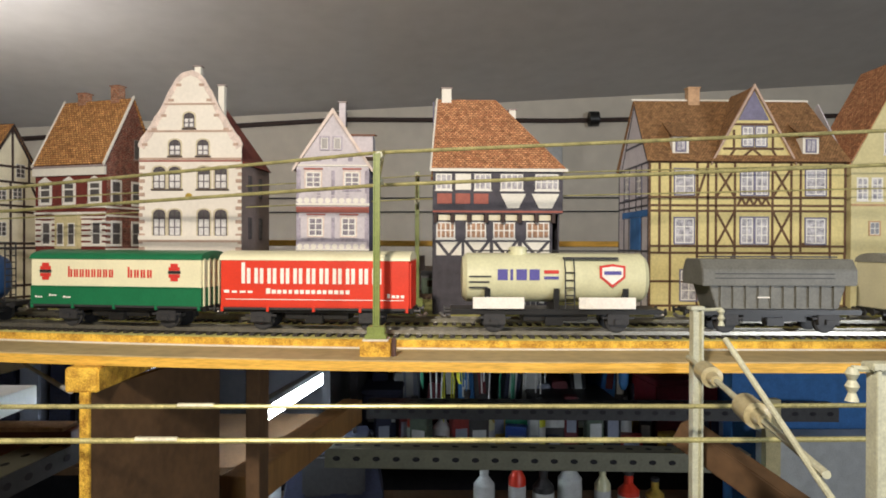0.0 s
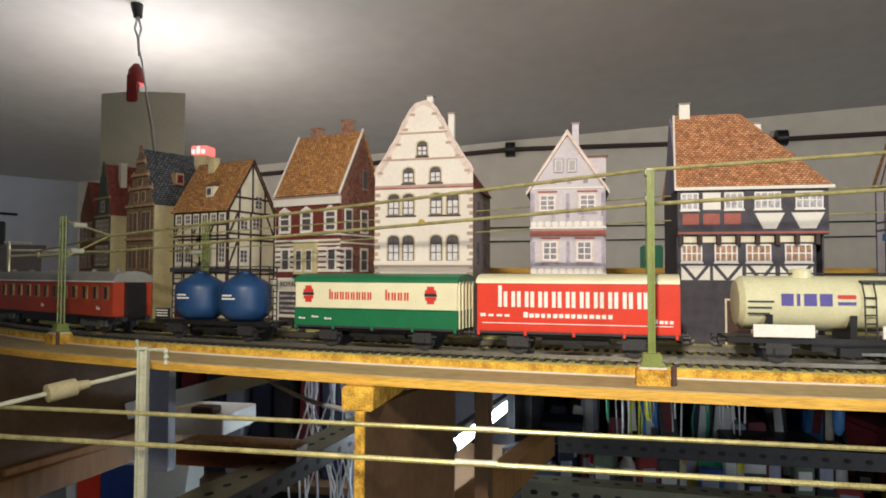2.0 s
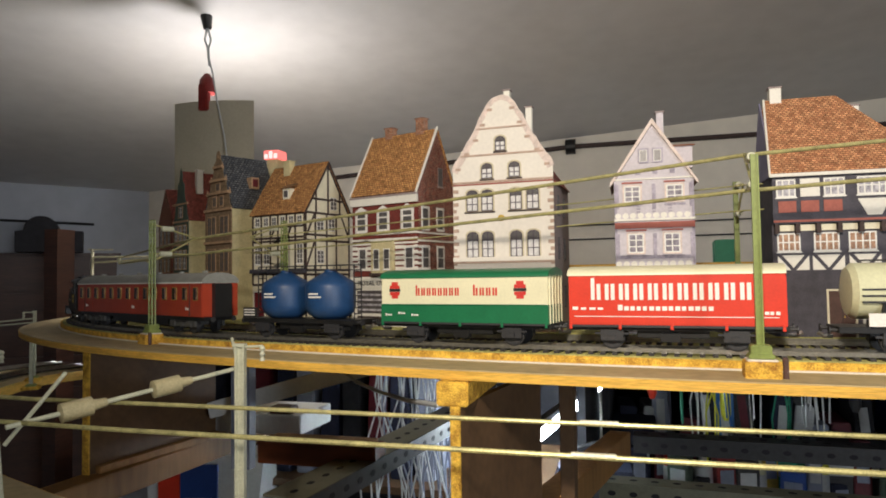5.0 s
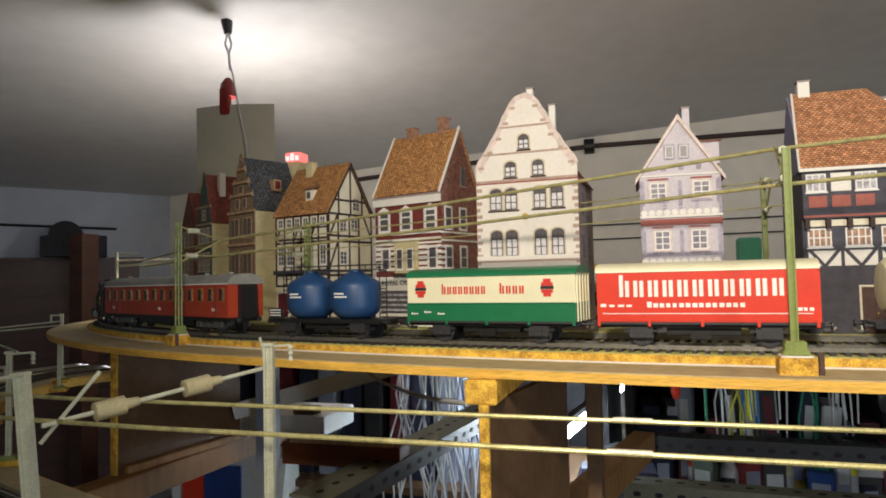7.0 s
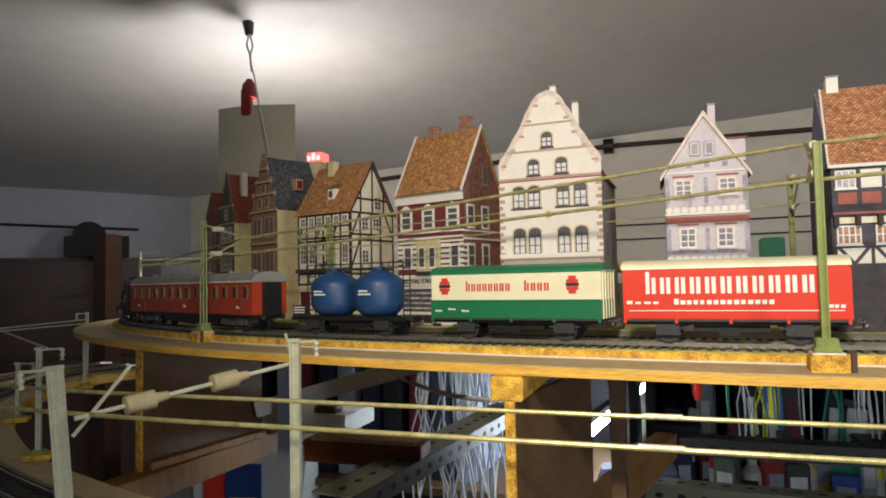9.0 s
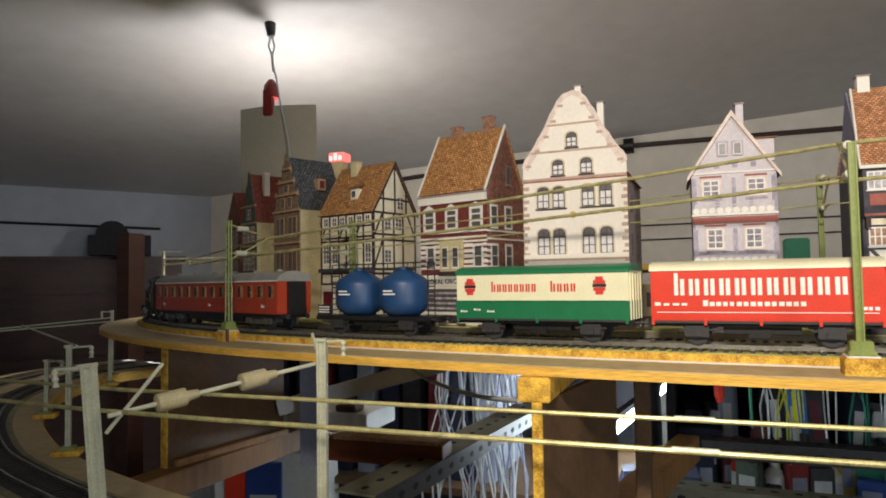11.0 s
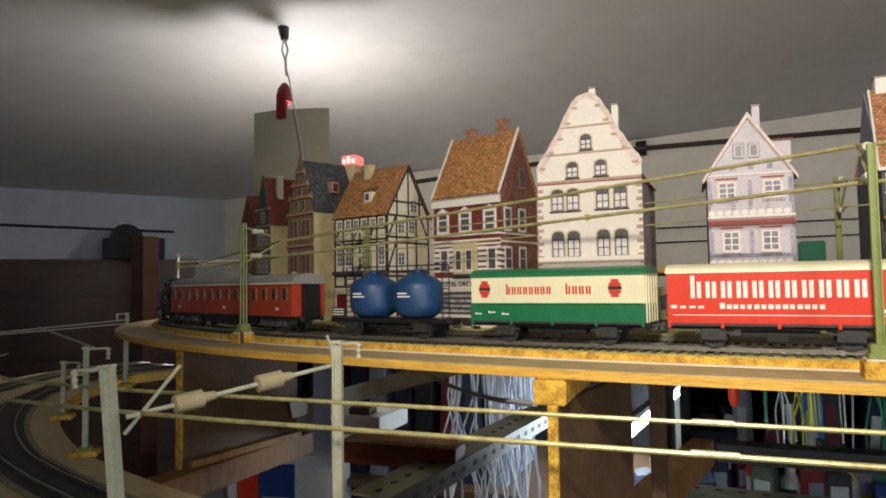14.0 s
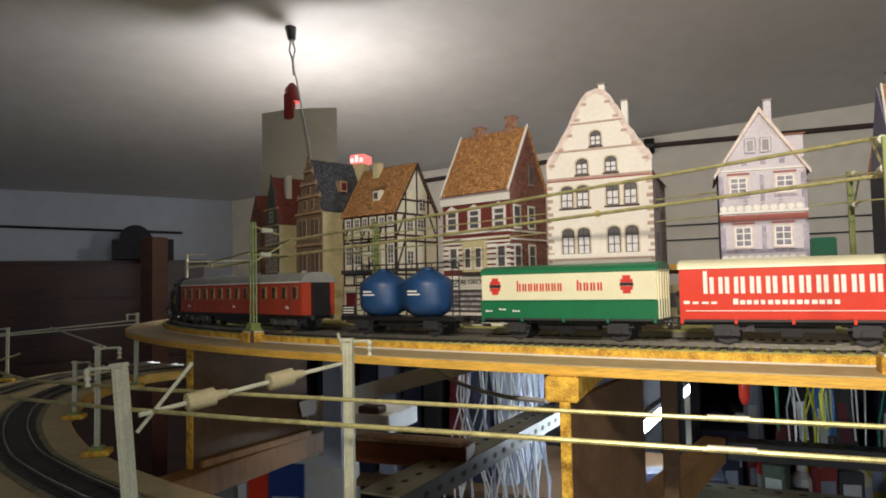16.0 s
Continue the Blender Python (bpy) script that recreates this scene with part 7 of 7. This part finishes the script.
for i in range(26):
    x, k = 0.02 + i * 0.034, rnd.random()
    mt = ("grey_blue", "navy", "maroon", "dark_green", "void", "red_socket", "dark", "gold", "bag_blue")[i % 9]
    ob = thing("small_package", "small %s package lying in the shelf" % {"grey_blue": "grey-blue", "navy": "navy blue", "maroon": "maroon", "dark_green": "dark green", "void": "black", "red_socket": "dark red", "dark": "dark grey", "gold": "ochre", "bag_blue": "blue"}[mt], "package", pose(x, 1.27 + 0.04 * rnd.random(), -0.325, 0, 0, rnd.uniform(-25, 25)), "packages in the shelf")
    w, h = 0.010 + 0.012 * k, 0.03 + 0.07 * rnd.random()
    part("carton", boxes((-w, w, -0.012, 0.012, 0, h)), M[mt], ob, "", None, False, 0.0015)
    part("paper_label", boxes((-w * 0.7, w * 0.7, -0.0126, -0.0119, h * 0.35, h * 0.7)), M["pale_plastic" if i % 3 == 0 else "grey_blue"], ob)
for i, (x, z) in enumerate(((0.08, -0.10), (0.19, -0.13), (0.37, -0.11), (0.47, -0.14), (0.58, -0.10))):
    ob = thing("hanging_tool", "dark-handled tool hanging from the shelf rail", "tool", pose(x, 1.235, z), "hanging tools")
    part("shank", rods([(0, 0, 0.09), (0, 0, 0.0)], r=0.003, sides=8), M["steel"], ob, "", None, True)
    bm = bmesh.new()
    tube(bm, [(0, 0, 0.0), (0, 0, -0.01), (0, 0, -0.05), (0, 0, -0.06)], [0.006, 0.009, 0.008, 0.004], 10)
    part("handle", bm, M[("wagon_red", "cable_yellow", "dark", "cable_blue", "wagon_red")[i]], ob, "", None, True)
solid("lower_shelf", boxes((-0.16, 0.58, 1.0, 1.2, -0.372, -0.36)), M["panel_dark"], "dark lower shelf board", "shelf")
for i in range(10):
    x = -0.70 + i * 0.045
    solid("file_binder", boxes((-0.017, 0.017, -0.1, 0.1, 0, 0.30 + 0.02 * (i % 3))), M[("navy", "void", "maroon", "navy", "grey_blue")[i % 5]], "dark upright ring binder on the shelf", "binder", pose(x, 1.30, -0.608 + 0.3, 0, 2 * (i % 2), 0), "binders on the shelf", bevel=0.002)
solid("binder_shelf", boxes((-0.75, -0.02, 1.16, 1.5, -0.32, -0.308)), M["panel_dark"], "dark shelf board under the binders", "shelf")


for i in range(15):
    x, h = 0.03 + i * 0.037, 0.10 + 0.12 * rnd.random()
    mt, word = (("navy", "navy blue"), ("maroon", "dark red"), ("dark", "black"), ("grey_blue", "grey-blue"), ("blue_print", "blue"), ("pale_plastic", "pale grey"), ("void", "black"))[(i * 5) % 7]
    ob = thing("document_folder", "%s folder standing upright in the cluttered shelf" % word, "folder", pose(x, 1.44, -0.325, 0, rnd.uniform(-7, 7), rnd.uniform(-6, 6)), "folders in the shelf")
    part("cover", boxes((-0.015, 0.015, -0.05, 0.05, 0.0025, h)), M[mt], ob, "", None, False, 0.002)
    part("spine_label", boxes((-0.007, 0.007, -0.0506, -0.0498, h * 0.45, h * 0.8)), M["pale_plastic" if i % 3 else "maroon"], ob)


def tool_bag():
    ob = thing("tool_bag", "dark blue soft tool bag on the lower shelf", "bag", pose(-0.005, 1.10, -0.36, 0, 0, 6))
    bm = boxes((-0.075, 0.075, -0.045, 0.045, 0.0, 0.125))
    bmesh.ops.subdivide_edges(bm, edges=bm.edges[:], cuts=4, use_grid_fill=True)
    for v in bm.verts:
        k = v.co.z / 0.125
        v.co.x *= 1 - 0.35 * k * k
        v.co.y *= 1 - 0.45 * k * k
        if v.co.z > 0.001:
            v.co += Vector(noise.noise_vector(v.co * 30)) * 0.006
    part("body", bm, M["navy"], ob, "", None, True)
    part("flap", boxes((-0.045, 0.045, -0.047, -0.036, 0.045, 0.105)), M["dark"], ob, "", None, False, 0.004)
    part("handle", rods([(-0.03, 0, 0.12), (-0.026, 0, 0.148), (0.0, 0, 0.156), (0.026, 0, 0.148), (0.03, 0, 0.12)], r=0.004, sides=8), M["dark"], ob, "", None, True)


tool_bag()
for x, h in ((-0.128, 0.10), (-0.10, 0.075)):
    bottle(x, 1.09, -0.36, 0.016, h, M["pale_plastic"], "white plastic spray bottle on the lower shelf")


def paper_sack():
    ob = thing("packaging_sack", "white and blue printed packaging sack", "sack", pose(-0.655, 1.12, -0.60, 0, 0, 12))
    bm = boxes((-0.1, 0.1, -0.04, 0.04, 0.002, 0.345))
    bmesh.ops.subdivide_edges(bm, edges=bm.edges[:], cuts=4, use_grid_fill=True)
    for v in bm.verts:
        v.co += Vector(noise.noise_vector(v.co * 22)) * 0.008
    part("sack", bm, M["white_board"], ob, "", None, True)
    part("blue_field", boxes((-0.032, 0.03, -0.056, -0.05, 0.245, 0.335)), M["bag_blue"], ob, "blue printed field")
    part("red_corner", boxes((-0.07, -0.034, -0.056, -0.05, 0.27, 0.335)), M["wagon_red"], ob)
    for i in range(2):
        part("print_bar", boxes((-0.025, 0.022, -0.0575, -0.055, 0.27 - i * 0.018, 0.281 - i * 0.018)), M["pale_plastic"], ob)
    part("print_bar", boxes((-0.07, -0.01, -0.0575, -0.05, 0.2, 0.206)), M["dark"], ob)
    solid("sack_stand", boxes((-0.82, -0.47, 1.02, 1.25, -0.66, -0.60)), M["panel_dark"], "dark board carrying the packaging sack", "board")


paper_sack()
solid("white_cable", rods([(-0.185, 0.60, -0.018), (-0.172, 0.592, -0.034), (-0.150, 0.572, -0.0395), (-0.116, 0.536, -0.0405), (-0.081, 0.488, -0.036), (-0.043, 0.43, -0.027)], r=0.0014, sides=8), M["cable_white"], "white cable hanging under the board", "cable", smooth=True)
solid("blue_board", boxes((0.575, 1.05, 1.05, 1.08, -0.5, -0.09)), M["blue_print"], "light blue upright panel", "panel")
solid("storage_board", boxes((0.605, 1.10, 1.0, 1.04, -0.8, -0.215)), M["pale_plastic"], "pale grey upright panel beside the shelf", "panel")
solid("yellow_post", boxes((0.592, 0.612, 0.985, 0.998, -0.8, -0.16)), M["pale_plaster"], "yellowish bare wooden upright", "post")

# ---- behind the town and in the room ----
for i, x in enumerate((0.045, 0.165)):
    ob = thing("rear_coach", "dark green coach parked behind the houses", "model coach", pose(x + 0.02, 0.70, 0.0), "parked coaches")
    part("body", boxes((-0.055, 0.055, -0.014, 0.014, 0.004, 0.019)), M["dark_green"], ob, "", None, False, 0.0008)
    part("roof", roof_shell(0.11, 0.014, 0.019, 0.005), M["dark"], ob, "", None, True)
    for k in range(8):
        part("window", boxes((-0.05 + k * 0.013, -0.043 + k * 0.013, -0.0146, -0.0138, 0.0105, 0.016)), M["glass_dark"], ob)
solid("rear_shelf", boxes((-0.20, 0.62, 0.95, 1.15, 0.046, 0.053)), M["ply_edge"], "plywood shelf edge behind the houses", "shelf")
solid("rear_board", boxes((-0.30, 0.62, 0.93, 1.25, -0.05, -0.012)), M["panel_dark"], "dark board below the rear shelf", "board")
for x, w, h, mt, lb in ((-0.02, 0.05, 0.04, "pale_plaster", "yellowed card station building"), (0.10, 0.06, 0.045, "side_card", "grey-brown card building"), (0.25, 0.07, 0.05, "side_card", "grey card shed with dark openings")):
    ob = thing("small_building", lb + " on the rear board", "model building", pose(x, 0.97, -0.012), "buildings behind the town")
    part("wall", boxes((-w / 2, w / 2, 0, 0.05, 0, h)), M[mt], ob)
    for k in range(3):
        part("opening", boxes((-w / 2 + 0.006 + k * w / 3.4, -w / 2 + 0.014 + k * w / 3.4, -0.0006, 0.0005, 0.012, h - 0.01)), M["pane"], ob)
solid("green_box", boxes((0.178, 0.21, 1.2, 1.24, 0.053, 0.092)), M["cable_green"], "small dark green box on the rear shelf", "box", bevel=0.002)
solid("rear_shelf", boxes((-0.2, 0.62, 1.16, 1.3, 0.045, 0.052)), M["panel_dark"], "dark shelf carrying the green box", "shelf")
bm = rods([(-0.9, 1.772, 0.305), (-0.087, 1.785, 0.3625), (0.46, 1.80, 0.366), (1.68, 1.82, 0.40)], r=0.006, sides=12)
solid("wall_pipe", bm, M["timber"], "dark pipe running along the grey wall", "pipe", smooth=True)
for x, z in ((-0.087, 0.3625), (0.55, 0.369)):
    bm = bmesh.new()
    tube(bm, [(x - 0.012, 1.786, z), (x + 0.012, 1.786, z)], 0.019, 12)
    solid("pipe_clip", bm, M["black"], "black pipe coupling on the wall", "pipe clip", group="pipe clips", smooth=True)
solid("wall_socket", boxes((0.395, 0.465, 1.755, 1.80, 0.22, 0.30)), M["pale_plastic"], "pale grey junction box on the wall", "junction box", bevel=0.004)
for z in (0.16, 0.125):
    solid("wall_cable", rods([(-0.6, 1.775, z), (0.6, 1.80, z + 0.01), (1.6, 1.81, z + 0.02)], r=0.002, sides=6), M["dark"], "thin dark cable along the wall", "cable", group="wall cables")


def hanging_lamp():
    ob = thing("hanging_lamp", "bulb holder hung on a cord behind a cardboard screen", "lamp")
    bm = bmesh.new()
    tube(bm, [(-0.553, 0.955, 0.445), (-0.553, 0.955, 0.437), (-0.551, 0.955, 0.418)], [0.008, 0.009, 0.006], 12)
    part("ceiling_hook", bm, M["black"], ob, "", None, True)
    bm = rods([(-0.551, 0.955, 0.42), (-0.556, 0.955, 0.402), (-0.549, 0.955, 0.384), (-0.548, 0.955, 0.372)], [(-0.551, 0.955, 0.42), (-0.545, 0.955, 0.40), (-0.55, 0.955, 0.384), (-0.548, 0.955, 0.36)], r=0.0016, sides=6)
    part("cord", bm, M["cable_white"], ob, "", None, True)
    bm = rods([(-0.548, 0.953, 0.375), (-0.538, 0.948, 0.35), (-0.525, 0.942, 0.30), (-0.512, 0.94, 0.25), (-0.505, 0.94, 0.2)], r=0.0011, sides=6)
    part("trailing_cord", bm, M["pale_plastic"], ob, "", None, True)
    bm = bmesh.new()
    tube(bm, [(-0.548, 0.95, 0.347), (-0.548, 0.95, 0.338), (-0.548, 0.95, 0.318)], [0.004, 0.0105, 0.0125], 14)
    part("socket_top", bm, M["red_socket"], ob, "", None, True)
    part("clamp", boxes((-0.556, -0.541, 0.938, 0.95, 0.290, 0.331)), M["red_socket"], ob, "dark red clamp", None, False, 0.002)
    bm = bmesh.new()
    n = 12
    for z0, z1 in ((0.150, 0.304),):
        rows = []
        for i in range(n + 1):
            k = i / n
            x, y = -0.598 + 0.117 * k, 0.942 + 0.026 * k - 0.010 * math.sin(math.pi * k)
            rows.append([bm.verts.new((x, y + o, z)) for o, z in ((0, z0), (0.0012, z0), (0.0012, z1 + 0.002 * k), (0, z1 + 0.002 * k))])
        for r, t in zip(rows, rows[1:]):
            for k in range(4):
                bm.faces.new((r[k], r[(k + 1) % 4], t[(k + 1) % 4], t[k]))
        bm.faces.new(rows[0])
        bm.faces.new(rows[-1][::-1])
    part("card_screen", bm, M["grey_card"], ob, "curved grey cardboard screen", None, True)


M["grey_card"] = material("grey_cardboard", (0.42, 0.38, 0.29), 0.85, 0, 30, 0.06)
hanging_lamp()
M["lantern"] = material("lit_red_lantern", (1.0, 0.22, 0.2), 0.4, 0, 60, 0.1, emit=0.9)
M["lantern_white"] = material("lit_white_mark", (1.0, 0.86, 0.84), 0.4, 0, 60, 0.05, emit=0.9)
tower = thing("water_tower", "tall pale model tower with lit red and white top", "model tower", pose(-0.349, 0.80, -0.0035))
part("shaft", boxes((-0.007, 0.007, -0.007, 0.007, 0, 0.184)), M["pale_plaster"], tower)
part("top", boxes((-0.010, 0.010, -0.010, 0.010, 0.184, 0.1945)), M["lantern"], tower, "lit red and white top", None, False, 0.001)
for k in range(3):
    part("white_mark", boxes((-0.0085 + k * 0.0062, -0.0045 + k * 0.0062, -0.0105, -0.0098, 0.185, 0.190 + 0.003 * (k % 2))), M["lantern_white"], tower)

# dark furniture at the far left
cab = thing("cupboard", "dark brown wooden cupboard along the wall", "cupboard", Matrix.Translation((-1.60, 1.26, 0)) @ pose(0, 0, 0, 0, 0, 42))
part("body", boxes((-0.5, 0.46, 0, 0.2, FLOOR, 0.108)), M["brown_panel"], cab)
part("top", boxes((-0.51, 0.47, -0.01, 0.2, 0.108, 0.116)), M["brown_panel"], cab)
for i in range(5):
    part("plank", boxes((-0.5, 0.46, -0.006, 0.0, -0.30 + i * 0.08, -0.225 + i * 0.08)), M["brown_panel"], cab)
clock = thing("mantel_clock", "black rounded clock standing on the cupboard", "clock", Matrix.Translation((-1.35, 1.42, 0.116)) @ pose(0, 0, 0, 0, 0, 42))
bm = bmesh.new()
prism(bm, [(-0.055, 0), (0.090, 0), (0.090, 0.052), (0.040, 0.052)] + [(0.0 + 0.038 * math.cos(a), 0.052 + 0.036 * math.sin(a)) for a in [i * math.pi / 10 for i in range(11)]] + [(-0.040, 0.052), (-0.055, 0.050)], -0.03, 0.03, "y")
part("case", bm, M["void"], clock)
solid("wall_wire", rods([(-1.95, 1.14, 0.225), (-1.42, 1.66, 0.205)], r=0.004, sides=6), M["black"], "black wire along the pale wall", "cable")
solid("dark_post", boxes((-1.005, -0.975, 1.10, 1.14, FLOOR, 0.14)), M["brown_panel"], "dark wooden upright behind the curve", "post")
solid("dark_red_cloth", boxes((-0.98, -0.80, 1.52, 1.60, -0.1, 0.13)), M["maroon"], "dark red cloth-covered case in the corner", "case", bevel=0.02)
